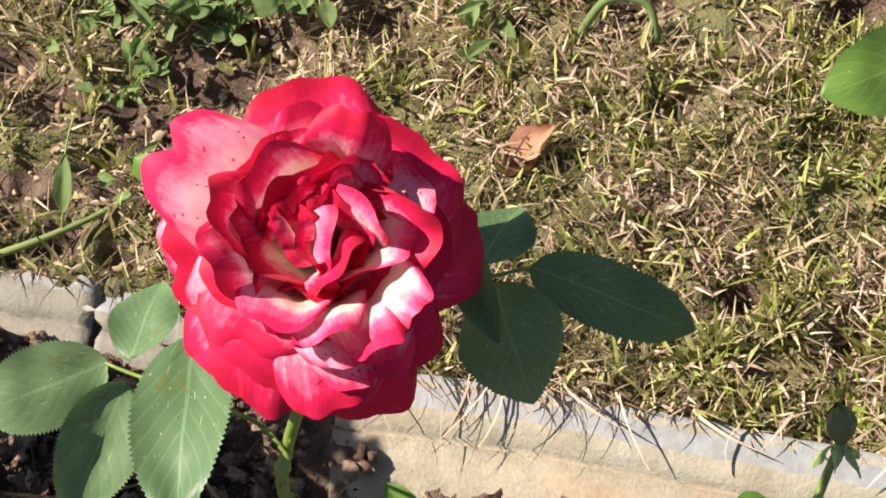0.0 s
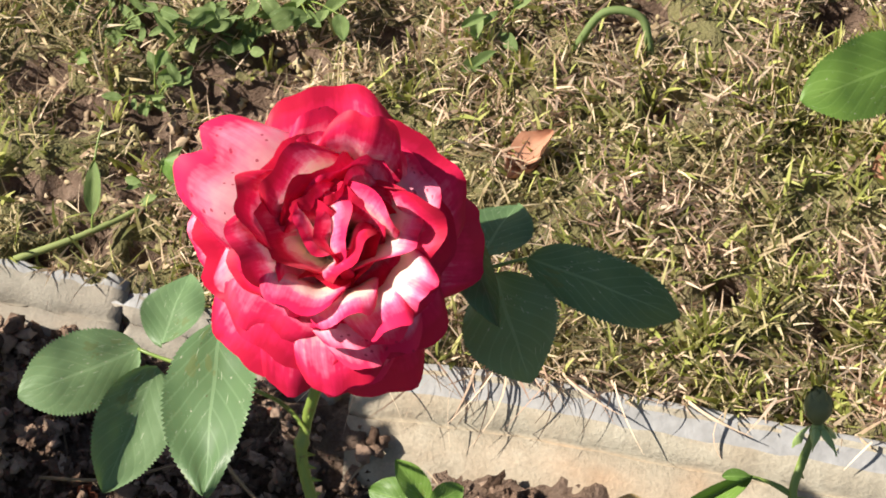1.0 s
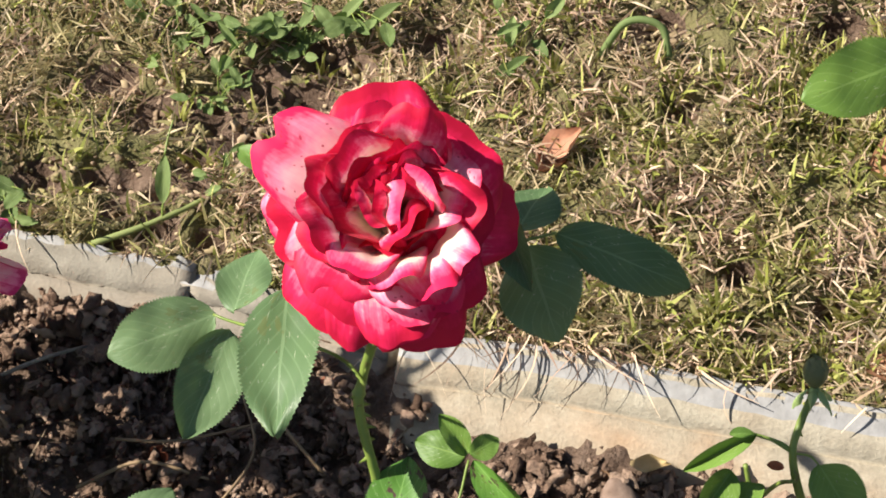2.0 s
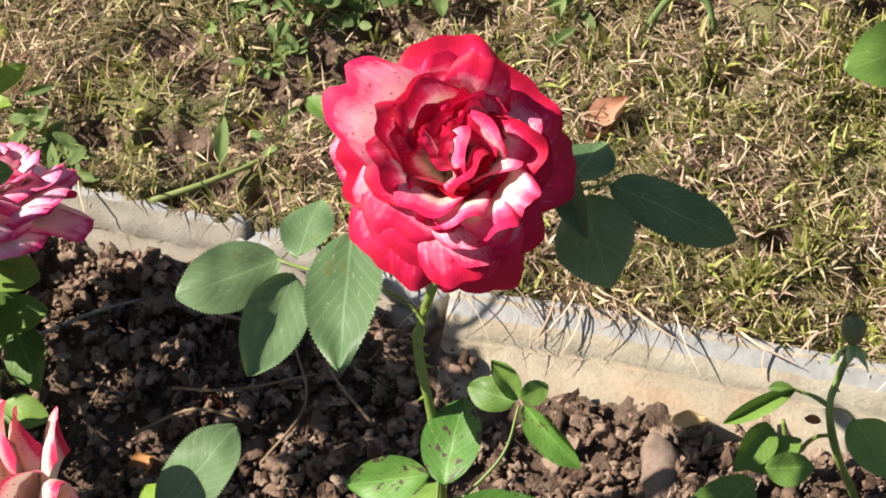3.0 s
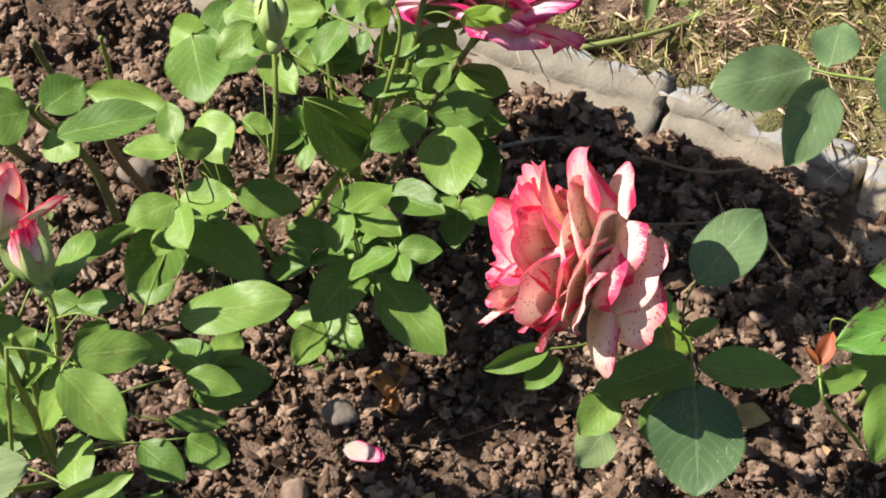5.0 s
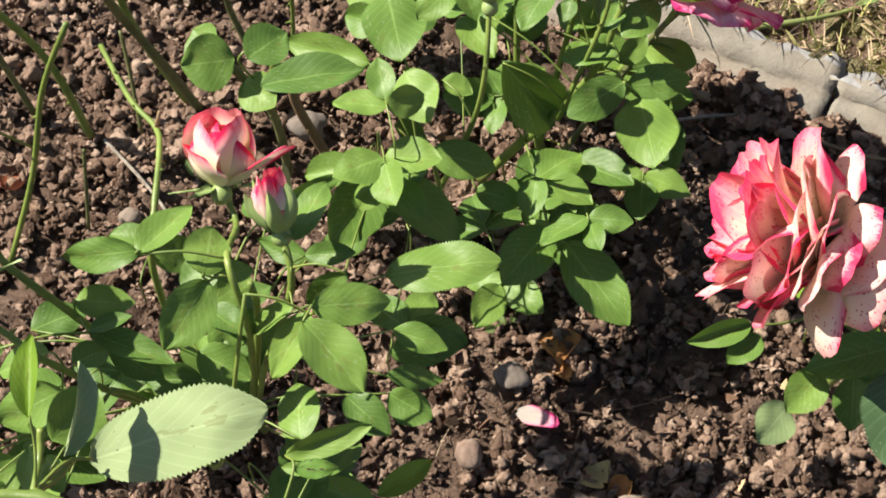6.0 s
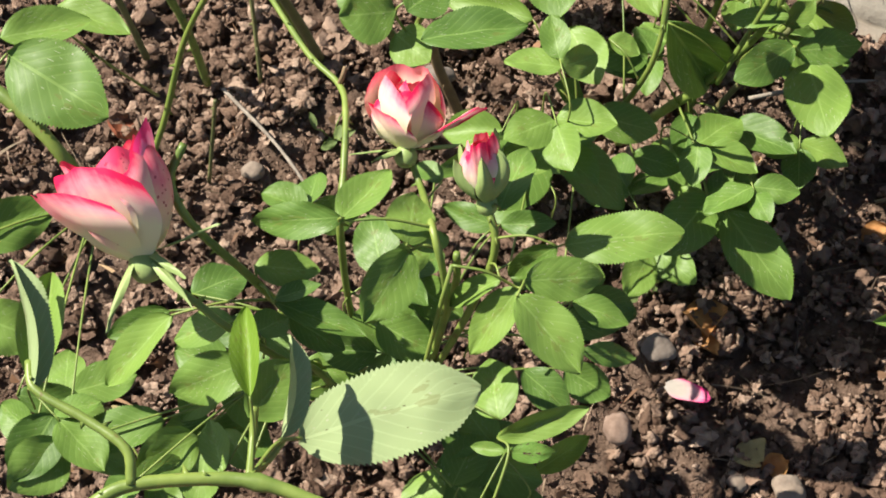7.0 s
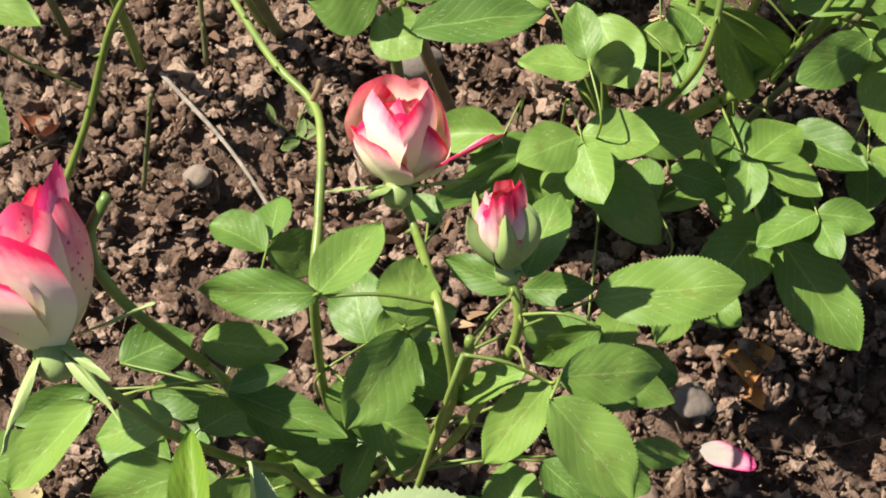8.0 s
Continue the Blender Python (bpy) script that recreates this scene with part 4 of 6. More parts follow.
leaflet(under_leaf, (-0.2604, 0.0265, 0.1210), (-0.2893, 0.0121, 0.1216), 0.0120, 3)
leaflet(under_leaf, (-0.2547, 0.0231, 0.1154), (-0.2703, 0.0068, 0.1159), 0.0144, 1)
leaflet(under_leaf, (-0.2295, 0.0312, 0.0362), (-0.2439, 0.0084, 0.0369), 0.0215, 2, mat=LEAF_PALE)


# ---- the leafy bush beside the edging ----
leafy = bush("rose_bush", (-0.3845, 0.1723, 0.0000), "dense green rose bush with buds and a magenta bloom")
cane(leafy, [(-0.3647, 0.1700, 0.0200), (-0.3694, 0.1646, 0.0667), (-0.3452, 0.1732, 0.1120), (-0.3366, 0.1799, 0.1461), (-0.3308, 0.1946, 0.1687)], 0.0023, 0.0016, 8, STEM, 21)
cane(leafy, [(-0.4017, 0.1682, 0.0100), (-0.3791, 0.1609, 0.0612), (-0.3682, 0.1585, 0.0783)], 0.0027, 0.0027, 3, STEM, 22)
cane(leafy, [(-0.4256, 0.1525, 0.0100), (-0.4044, 0.1279, 0.1140), (-0.3984, 0.1307, 0.1542), (-0.3990, 0.1542, 0.1826)], 0.0016, 0.0013, 3, STEM, 23)
cane(leafy, [(-0.3647, 0.1700, 0.0200), (-0.3205, 0.1927, 0.1111), (-0.3005, 0.2042, 0.1392), (-0.2965, 0.2215, 0.1501)], 0.0018, 0.0014, 6, STEM_OLD, 24)
cane(leafy, [(-0.3615, 0.1561, 0.0898), (-0.3419, 0.1779, 0.1578), (-0.3483, 0.1930, 0.1748)], 0.0014, 0.0010, 3, STEM, 25)
cane(leafy, [(-0.4168, 0.1377, 0.0100), (-0.4263, 0.1270, 0.0914), (-0.4365, 0.1014, 0.1061), (-0.4491, 0.0907, 0.1066)], 0.0014, 0.0010, 2, STEM, 26)
cane(leafy, [(-0.3457, 0.1976, 0.0539), (-0.3053, 0.2007, 0.1394), (-0.3043, 0.2436, 0.1667), (-0.2882, 0.2581, 0.2009), (-0.2806, 0.2703, 0.2238)], 0.0016, 0.0012, 4, STEM, 27)
near_leaf = stalk(leafy, [(-0.3398, 0.1779, 0.1099), (-0.3336, 0.1706, 0.1164), (-0.3273, 0.1633, 0.1149), (-0.3293, 0.1613, 0.1210), (-0.3208, 0.1611, 0.1115)], 0.0009)
leaflet(near_leaf, (-0.3208, 0.1611, 0.1115), (-0.3098, 0.1169, 0.1133), 0.0324, 4)
leaflet(near_leaf, (-0.3273, 0.1633, 0.1149), (-0.2957, 0.1680, 0.1208), 0.0195, 4)
leaflet(near_leaf, (-0.3293, 0.1613, 0.1210), (-0.3560, 0.1417, 0.1130), 0.0206, 4)
twig_stalk = stalk(leafy, [(-0.3398, 0.1779, 0.1099), (-0.3359, 0.1779, 0.1173), (-0.3319, 0.1779, 0.1147)], 0.0008)
leaflet(twig_stalk, (-0.3319, 0.1779, 0.1147), (-0.3197, 0.1924, 0.1219), 0.0129, 1)
fold_leaf = stalk(leafy, [(-0.3582, 0.1597, 0.1011), (-0.3751, 0.1618, 0.1164), (-0.3919, 0.1639, 0.1236)], 0.0009)
leaflet(fold_leaf, (-0.3919, 0.1639, 0.1236), (-0.3614, 0.1654, 0.0739), 0.0316, 5, face=(0.25, -0.5, 0.8))
upper_leaf = stalk(leafy, [(-0.4263, 0.1270, 0.0914), (-0.4422, 0.1674, 0.1092), (-0.4580, 0.2077, 0.1189)], 0.0009)
leaflet(upper_leaf, (-0.4580, 0.2077, 0.1189), (-0.4442, 0.1652, 0.1174), 0.0337, 4)
twig_stalk = stalk(leafy, [(-0.4297, 0.1185, 0.0963), (-0.4351, 0.1317, 0.1200), (-0.4404, 0.1450, 0.1337)], 0.0008)
leaflet(twig_stalk, (-0.4404, 0.1450, 0.1337), (-0.4233, 0.1159, 0.1335), 0.0238, 4)
twig_stalk = stalk(leafy, [(-0.4079, 0.1320, 0.0967), (-0.4125, 0.1617, 0.1150), (-0.4171, 0.1914, 0.1233)], 0.0008)
leaflet(twig_stalk, (-0.4171, 0.1914, 0.1233), (-0.3966, 0.1675, 0.1235), 0.0182)
twig_stalk = stalk(leafy, [(-0.4297, 0.1185, 0.0963), (-0.4365, 0.1223, 0.1089), (-0.4433, 0.1261, 0.1116)], 0.0008)
leaflet(twig_stalk, (-0.4433, 0.1261, 0.1116), (-0.4268, 0.1307, 0.0948), 0.0144, 1)
west_leaf = stalk(leafy, [(-0.4297, 0.1185, 0.0963), (-0.4439, 0.1332, 0.1188), (-0.4581, 0.1479, 0.1334)], 0.0009)
leaflet(west_leaf, (-0.4581, 0.1479, 0.1334), (-0.5055, 0.1627, 0.1256), 0.0184, 1)
twig_stalk = stalk(leafy, [(-0.4297, 0.1185, 0.0963), (-0.4265, 0.1178, 0.1055), (-0.4233, 0.1172, 0.1046)], 0.0008)
leaflet(twig_stalk, (-0.4233, 0.1172, 0.1046), (-0.3900, 0.1164, 0.0978), 0.0201, 4)
twig_stalk = stalk(leafy, [(-0.4034, 0.1284, 0.1207), (-0.4120, 0.1364, 0.1304), (-0.4207, 0.1445, 0.1300)], 0.0008)
leaflet(twig_stalk, (-0.4207, 0.1445, 0.1300), (-0.4048, 0.1405, 0.1260), 0.0131, 1)
top_leaf = stalk(leafy, [(-0.3484, 0.1706, 0.1351), (-0.3543, 0.1791, 0.1466), (-0.3602, 0.1876, 0.1500), (-0.3728, 0.1949, 0.1500), (-0.3824, 0.2003, 0.1500)], 0.0009)
leaflet(top_leaf, (-0.3728, 0.1949, 0.1500), (-0.3836, 0.1680, 0.1460), 0.0187)
leaflet(top_leaf, (-0.3824, 0.2003, 0.1500), (-0.4110, 0.2022, 0.1460), 0.0141, 1)
leaflet(top_leaf, (-0.3602, 0.1876, 0.1500), (-0.3632, 0.1762, 0.1460), 0.0115, 1)
leaflet(top_leaf, (-0.3730, 0.1960, 0.1500), (-0.3710, 0.2139, 0.1460), 0.0137, 1)
twig_stalk = stalk(leafy, [(-0.3440, 0.1829, 0.1635), (-0.3476, 0.1904, 0.1667), (-0.3511, 0.1980, 0.1600)], 0.0008)
leaflet(twig_stalk, (-0.3511, 0.1980, 0.1600), (-0.3590, 0.1857, 0.1560), 0.0138, mat=LEAF_YOUNG)
inner_leaf = stalk(leafy, [(-0.3053, 0.2007, 0.1394), (-0.3112, 0.1962, 0.1487), (-0.3170, 0.1917, 0.1500), (-0.3341, 0.1886, 0.1500)], 0.0009)
leaflet(inner_leaf, (-0.3170, 0.1917, 0.1500), (-0.3326, 0.1700, 0.1460), 0.0180, 4)
leaflet(inner_leaf, (-0.3341, 0.1886, 0.1500), (-0.3424, 0.1721, 0.1460), 0.0125, 1)
twig_stalk = stalk(leafy, [(-0.3327, 0.1897, 0.1612), (-0.3224, 0.1850, 0.1706), (-0.3120, 0.1803, 0.1700)], 0.0008)
leaflet(twig_stalk, (-0.3120, 0.1803, 0.1700), (-0.2856, 0.1906, 0.1660), 0.0102, 4, mat=LEAF_YOUNG)
twig_stalk = stalk(leafy, [(-0.3409, 0.1765, 0.1290), (-0.3373, 0.1745, 0.1345), (-0.3336, 0.1725, 0.1300)], 0.0008)
leaflet(twig_stalk, (-0.3336, 0.1725, 0.1300), (-0.3632, 0.1690, 0.1260), 0.0127, 2)
twig_stalk = stalk(leafy, [(-0.3452, 0.1732, 0.1120), (-0.3509, 0.1765, 0.1210), (-0.3566, 0.1798, 0.1200)], 0.0008)
leaflet(twig_stalk, (-0.3566, 0.1798, 0.1200), (-0.3474, 0.1720, 0.1160), 0.0100, 1, mat=LEAF_YOUNG)
twig_stalk = stalk(leafy, [(-0.3550, 0.1634, 0.1125), (-0.3779, 0.1758, 0.1262), (-0.4008, 0.1882, 0.1300)], 0.0008)
leaflet(twig_stalk, (-0.4008, 0.1882, 0.1300), (-0.3912, 0.2103, 0.1260), 0.0109, 1)
twig_stalk = stalk(leafy, [(-0.3573, 0.1689, 0.0893), (-0.3856, 0.1852, 0.1097), (-0.4138, 0.2016, 0.1200)], 0.0008)
leaflet(twig_stalk, (-0.4138, 0.2016, 0.1200), (-0.4280, 0.1989, 0.1160), 0.0127, 1)
shade_leaf = stalk(leafy, [(-0.3322, 0.1986, 0.0824), (-0.3257, 0.2047, 0.0902), (-0.3192, 0.2107, 0.0900)], 0.0009)
leaflet(shade_leaf, (-0.3192, 0.2107, 0.0900), (-0.2903, 0.2064, 0.0860), 0.0246, 4)
twig_stalk = stalk(leafy, [(-0.3457, 0.1976, 0.0539), (-0.3287, 0.1962, 0.0620), (-0.3118, 0.1948, 0.0600)], 0.0008)
leaflet(twig_stalk, (-0.3118, 0.1948, 0.0600), (-0.2952, 0.1567, 0.0560), 0.0227, 4)
twig_stalk = stalk(leafy, [(-0.3686, 0.1655, 0.0589), (-0.3602, 0.1558, 0.0696), (-0.3518, 0.1461, 0.0702)], 0.0008)
leaflet(twig_stalk, (-0.3518, 0.1461, 0.0702), (-0.3185, 0.1269, 0.0802), 0.0218, 1)
twig_stalk = stalk(leafy, [(-0.3778, 0.1575, 0.0669), (-0.3681, 0.1286, 0.0710), (-0.3584, 0.0997, 0.0652)], 0.0008)
leaflet(twig_stalk, (-0.3584, 0.0997, 0.0652), (-0.3349, 0.1300, 0.0540), 0.0214, 1)
twig_stalk = stalk(leafy, [(-0.3755, 0.1601, 0.0669), (-0.3732, 0.1573, 0.0704), (-0.3710, 0.1544, 0.0638)], 0.0008)
leaflet(twig_stalk, (-0.3710, 0.1544, 0.0638), (-0.3727, 0.1206, 0.0676), 0.0174, 1)
low_leaf = stalk(leafy, [(-0.4449, 0.0943, 0.1064), (-0.4470, 0.0919, 0.1119), (-0.4490, 0.0896, 0.1094), (-0.4404, 0.0899, 0.1177)], 0.0009)
leaflet(low_leaf, (-0.4404, 0.0899, 0.1177), (-0.4033, 0.0719, 0.0943), 0.0242, 1)
leaflet(low_leaf, (-0.4490, 0.0896, 0.1094), (-0.4630, 0.0459, 0.1215), 0.0280, 1)
twig_stalk = stalk(leafy, [(-0.4280, 0.1227, 0.0938), (-0.4388, 0.0967, 0.0969), (-0.4496, 0.0708, 0.0900)], 0.0008)
leaflet(twig_stalk, (-0.4496, 0.0708, 0.0900), (-0.4732, 0.0659, 0.0860), 0.0177, 2)
twig_stalk = stalk(leafy, [(-0.4115, 0.1361, 0.0793), (-0.4055, 0.1250, 0.0847), (-0.3996, 0.1139, 0.0800)], 0.0008)
leaflet(twig_stalk, (-0.3996, 0.1139, 0.0800), (-0.3745, 0.1110, 0.0760), 0.0155, 2)
twig_stalk = stalk(leafy, [(-0.3778, 0.1575, 0.0669), (-0.3864, 0.1618, 0.0785), (-0.3950, 0.1661, 0.0800)], 0.0008)
leaflet(twig_stalk, (-0.3950, 0.1661, 0.0800), (-0.4251, 0.1759, 0.0760), 0.0162, 2)
foot_leaf = stalk(leafy, [(-0.3778, 0.1575, 0.0669), (-0.3687, 0.1281, 0.0737), (-0.3595, 0.0987, 0.0724), (-0.3508, 0.0930, 0.0709)], 0.0009)
leaflet(foot_leaf, (-0.3595, 0.0987, 0.0724), (-0.3800, 0.0632, 0.0747), 0.0271, 2)
leaflet(foot_leaf, (-0.3508, 0.0930, 0.0709), (-0.3141, 0.0579, 0.0531), 0.0278, 4)
twig_stalk = stalk(leafy, [(-0.3678, 0.1664, 0.0511), (-0.3592, 0.1444, 0.0606), (-0.3505, 0.1223, 0.0600)], 0.0008)
leaflet(twig_stalk, (-0.3505, 0.1223, 0.0600), (-0.3348, 0.1041, 0.0560), 0.0178, 2)
twig_stalk = stalk(leafy, [(-0.4280, 0.1227, 0.0938), (-0.4287, 0.0646, 0.0970), (-0.4294, 0.0066, 0.0902)], 0.0008)
leaflet(twig_stalk, (-0.4294, 0.0066, 0.0902), (-0.3945, 0.0183, 0.0914), 0.0197, 2)
twig_stalk = stalk(leafy, [(-0.4491, 0.0907, 0.1066), (-0.4522, 0.0529, 0.1183), (-0.4554, 0.0151, 0.1200)], 0.0008)
leaflet(twig_stalk, (-0.4554, 0.0151, 0.1200), (-0.4390, 0.0178, 0.1160), 0.0157, 2)
GREEN_BUD = [(5, 42, -78, 0.025, 0.0072, 0.75, 0.0, 0.0001), (4, 20, -40, 0.020, 0.0045, 0.8, 0.0, 0.0002)]
bloom(leafy, "rose_bud", (-0.3991, 0.1549, 0.1826), (-0.1, 0.66, 0.74), GREEN_BUD, SEPAL, 31, 1.0, 0, wild=0.2, sepals=(46, -72), sepal_len=0.030, sepal_w=0.0065, hip=0.0040, label="closed green rose bud")
PINK_BUD = [(4, 44, -62, 0.026, 0.0092, 0.7, 0.0, 0.0003), (4, 24, -34, 0.025, 0.006, 0.8, 0.0, 0.0004)]
bloom(leafy, "rose_bud", (-0.3492, 0.1938, 0.1748), (-0.15, 0.66, 0.74), PINK_BUD, PETAL_BUD, 32, 1.0, 0, wild=0.3, sepals=(50, -56), sepal_len=0.026, sepal_w=0.0065, hip=0.0042, label="rose bud showing pink petals between its sepals")
FLAT_RINGS = [(6, 78, 106, 0.046, 0.0215, 0.06, 0.6, 0.0022), (6, 62, 90, 0.043, 0.0205, 0.12, 0.6, 0.0024), (6, 46, 74, 0.039, 0.0185, 0.22, 0.5, 0.0028), (6, 30, 58, 0.034, 0.0150, 0.32, 0.4, 0.0030), (5, 14, 36, 0.028, 0.0115, 0.45, 0.2, 0.0026), (4, 4, 20, 0.024, 0.0080, 0.5, 0.1, 0.002)]
bloom(leafy, "rose_bloom", (-0.3006, 0.2162, 0.1307), (0.22, 0.64, 0.74), FLAT_RINGS, PETAL_BUSH, 14, 1.08, 0, wild=1.3, label="open magenta and pink rose bloom seen from behind")
crown_leaf = stalk(leafy, [(-0.2937, 0.1917, 0.1568), (-0.2851, 0.1929, 0.1856), (-0.2695, 0.1979, 0.1934)], 0.0009)
leaflet(crown_leaf, (-0.2668, 0.1979, 0.1934), (-0.3170, 0.2005, 0.1939), 0.0181, 4)
leaflet(crown_leaf, (-0.2867, 0.1833, 0.1686), (-0.3109, 0.1880, 0.1687), 0.0109, mat=LEAF_YOUNG)
tall_leaf = stalk(leafy, [(-0.3034, 0.2472, 0.1666), (-0.2963, 0.2504, 0.1780), (-0.2906, 0.2508, 0.1837)], 0.0008)
leaflet(tall_leaf, (-0.2919, 0.2501, 0.1837), (-0.2717, 0.2662, 0.1829), 0.0112, 4, mat=LEAF_YOUNG)
leaflet(tall_leaf, (-0.2928, 0.2494, 0.1803), (-0.2764, 0.2449, 0.1803), 0.0089, mat=LEAF_YOUNG)
leaflet(tall_leaf, (-0.3164, 0.2479, 0.1667), (-0.3394, 0.2573, 0.1666), 0.0128)
leaflet(tall_leaf, (-0.3183, 0.2408, 0.1670), (-0.3571, 0.2502, 0.1671), 0.0156, mat=LEAF_YOUNG)
leaflet(tall_leaf, (-0.3319, 0.2244, 0.1619), (-0.3571, 0.2383, 0.1617), 0.0170)
leaflet(tall_leaf, (-0.3325, 0.2163, 0.1564), (-0.3489, 0.2118, 0.1568), 0.0141, 1)
leaflet(tall_leaf, (-0.3161, 0.2078, 0.1450), (-0.3358, 0.2053, 0.1453), 0.0119, 1)
cane(leafy, [(-0.3267, 0.2049, 0.1100), (-0.2998, 0.2345, 0.1800), (-0.2877, 0.2387, 0.2050), (-0.2788, 0.2480, 0.2280), (-0.2850, 0.2720, 0.2600)], 0.0017, 0.0013, 5, STEM, 37)
# two tall canes, added to carry unseen leaves that shade the soil
cane(leafy, [(-0.3700, 0.2050, 0.0200), (-0.3560, 0.2250, 0.1200), (-0.3480, 0.2480, 0.1900), (-0.3450, 0.2680, 0.2500)], 0.0020, 0.0014, 6, STEM, 38)
cane(leafy, [(-0.3850, 0.2000, 0.0200), (-0.3900, 0.2280, 0.1300), (-0.3850, 0.2400, 0.2300), (-0.3850, 0.2350, 0.3000)], 0.0020, 0.0014, 6, STEM, 39)
high_leaf = stalk(leafy, [(-0.2930, 0.2365, 0.1940), (-0.2960, 0.2460, 0.2020), (-0.2985, 0.2540, 0.2050)], 0.0007)
leaflet(high_leaf, (-0.2960, 0.2460, 0.2020), (-0.3120, 0.2440, 0.2020), 0.0105, 1, mat=LEAF_YOUNG)
leaflet(high_leaf, (-0.2985, 0.2540, 0.2050), (-0.3060, 0.2720, 0.2060), 0.0125, 0, mat=LEAF_YOUNG)
# unseen high leaves, added so their shadow darkens the soil by the edging
scatter_leaves(leafy, 24, (-0.420, -0.350, 0.215, 0.255), (0.275, 0.325), 44)
# extra leaves, added to shade the low leaves and soil beside the bush
scatter_leaves(leafy, 9, (-0.470, -0.410, 0.080, 0.140), (0.120, 0.165), 48)
# this set, unseen and high too, is added to shade the soil
scatter_leaves(leafy, 9, (-0.475, -0.435, 0.200, 0.235), (0.285, 0.320), 46)
scatter_leaves(leafy, 18, (-0.400, -0.310, 0.160, 0.215), (0.060, 0.105), 45)


# ---- the bush with opening buds ----
budding = bush("rose_bush", (-0.4985, 0.0107, 0.0000), "rose bush with cream and pink opening buds among broad leaves")
cane(budding, [(-0.4970, 0.0020, 0.0000), (-0.5050, -0.0120, 0.0600), (-0.5131, -0.0278, 0.0850), (-0.5423, -0.0352, 0.1400), (-0.5616, -0.0407, 0.1850), (-0.5830, -0.0401, 0.2200), (-0.5918, -0.0308, 0.2350), (-0.5880, -0.0202, 0.2450)], 0.0019, 0.0017, 8, STEM, 41)
cane(budding, [(-0.5050, -0.0120, 0.0600), (-0.5329, -0.0510, 0.1250), (-0.5608, -0.0700, 0.1900), (-0.5762, -0.0672, 0.2050), (-0.5954, -0.0619, 0.2220)], 0.0017, 0.0015, 4, STEM, 43)
cane(budding, [(-0.4970, 0.0020, 0.0000), (-0.4880, -0.0350, 0.0900), (-0.4825, -0.0420, 0.1500), (-0.4806, -0.0448, 0.1975), (-0.4894, -0.0301, 0.2238), (-0.4974, 0.0133, 0.1817), (-0.5061, 0.0286, 0.1875)], 0.0018, 0.0015, 4, STEM, 44)
cane(budding, [(-0.4860, -0.0360, 0.1000), (-0.4760, -0.0450, 0.1600), (-0.4656, -0.0324, 0.1951), (-0.4643, -0.0249, 0.2130), (-0.4704, -0.0133, 0.2228)], 0.0017, 0.0016, 4, STEM, 45)
cane(budding, [(-0.4860, -0.0360, 0.1100), (-0.4779, -0.0373, 0.1907), (-0.4785, -0.0383, 0.2198)], 0.0017, 0.0016, 2, STEM, 42, label="cut stub of a green stem")
cane(budding, [(-0.4970, 0.0020, 0.0000), (-0.5180, -0.0200, 0.1000), (-0.5269, -0.0201, 0.1900), (-0.5289, 0.0012, 0.2060), (-0.5321, 0.0290, 0.2080), (-0.5373, 0.0448, 0.2050), (-0.5533, 0.0623, 0.2000), (-0.5769, 0.0989, 0.1900)], 0.0017, 0.0013, 8, STEM, 46)
cane(budding, [(-0.5373, 0.0448, 0.2050), (-0.5360, 0.0458, 0.2100), (-0.5353, 0.0487, 0.2130)], 0.0011, 0.0009, 1, STEM_BROWN, 54)
cane(budding, [(-0.5945, -0.1692, 0.2366), (-0.5793, -0.1595, 0.2401), (-0.5418, -0.1526, 0.2405), (-0.5151, -0.1569, 0.2395), (-0.4987, -0.1601, 0.2322)], 0.0027, 0.0024, 5, STEM, 47, knobs=(0.55,))
cane(budding, [(-0.5797, -0.1600, 0.2413), (-0.5833, -0.1495, 0.2469), (-0.5996, -0.1405, 0.2474), (-0.6191, -0.1322, 0.2481), (-0.6240, -0.1216, 0.2481)], 0.002, 0.0016, 3, STEM, 48)
cane(budding, [(-0.5325, -0.1272, 0.2213), (-0.5364, -0.1395, 0.2274), (-0.5420, -0.1516, 0.2382)], 0.0016, 0.0014, 1, STEM, 49)
cane(budding, [(-0.5429, -0.1233, 0.2387), (-0.5421, -0.1318, 0.2332), (-0.5407, -0.1494, 0.2335)], 0.0016, 0.0014, 1, STEM, 50)
cane(budding, [(-0.5254, -0.0315, 0.0715), (-0.4948, -0.0741, 0.1176), (-0.4798, -0.0432, 0.2188)], 0.0012, 0.0009, 1, STEM, 51)
cane(budding, [(-0.4955, -0.0049, 0.0200), (-0.5126, -0.0495, 0.0946), (-0.5315, -0.0569, 0.1402), (-0.5393, -0.0658, 0.1633)], 0.0018, 0.0014, 1, STEM, 52)
broad = stalk(budding, [(-0.5403, -0.1504, 0.2369), (-0.5337, -0.1311, 0.2271), (-0.5255, -0.1251, 0.2210)], 0.0012, name="leaf_stalk")
leaflet(broad, (-0.5272, -0.1238, 0.2165), (-0.4627, -0.0908, 0.2144), 0.0393, 4, mat=LEAF_PALE, label="broad leaf showing its pale dull underside")
lime_leaf = stalk(budding, [(-0.5396, -0.1493, 0.2335), (-0.5411, -0.1348, 0.2446), (-0.5433, -0.1267, 0.2548)], 0.001)
leaflet(lime_leaf, (-0.5430, -0.1281, 0.2571), (-0.5513, -0.0921, 0.2569), 0.0108, 3, mat=LEAF_YOUNG, label="bright lime-green young leaf")
leaflet(lime_leaf, (-0.5309, -0.1337, 0.2385), (-0.5333, -0.0918, 0.2379), 0.0138, 3, mat=LEAF_PALE, face=(0.8, -0.3, 0.5))
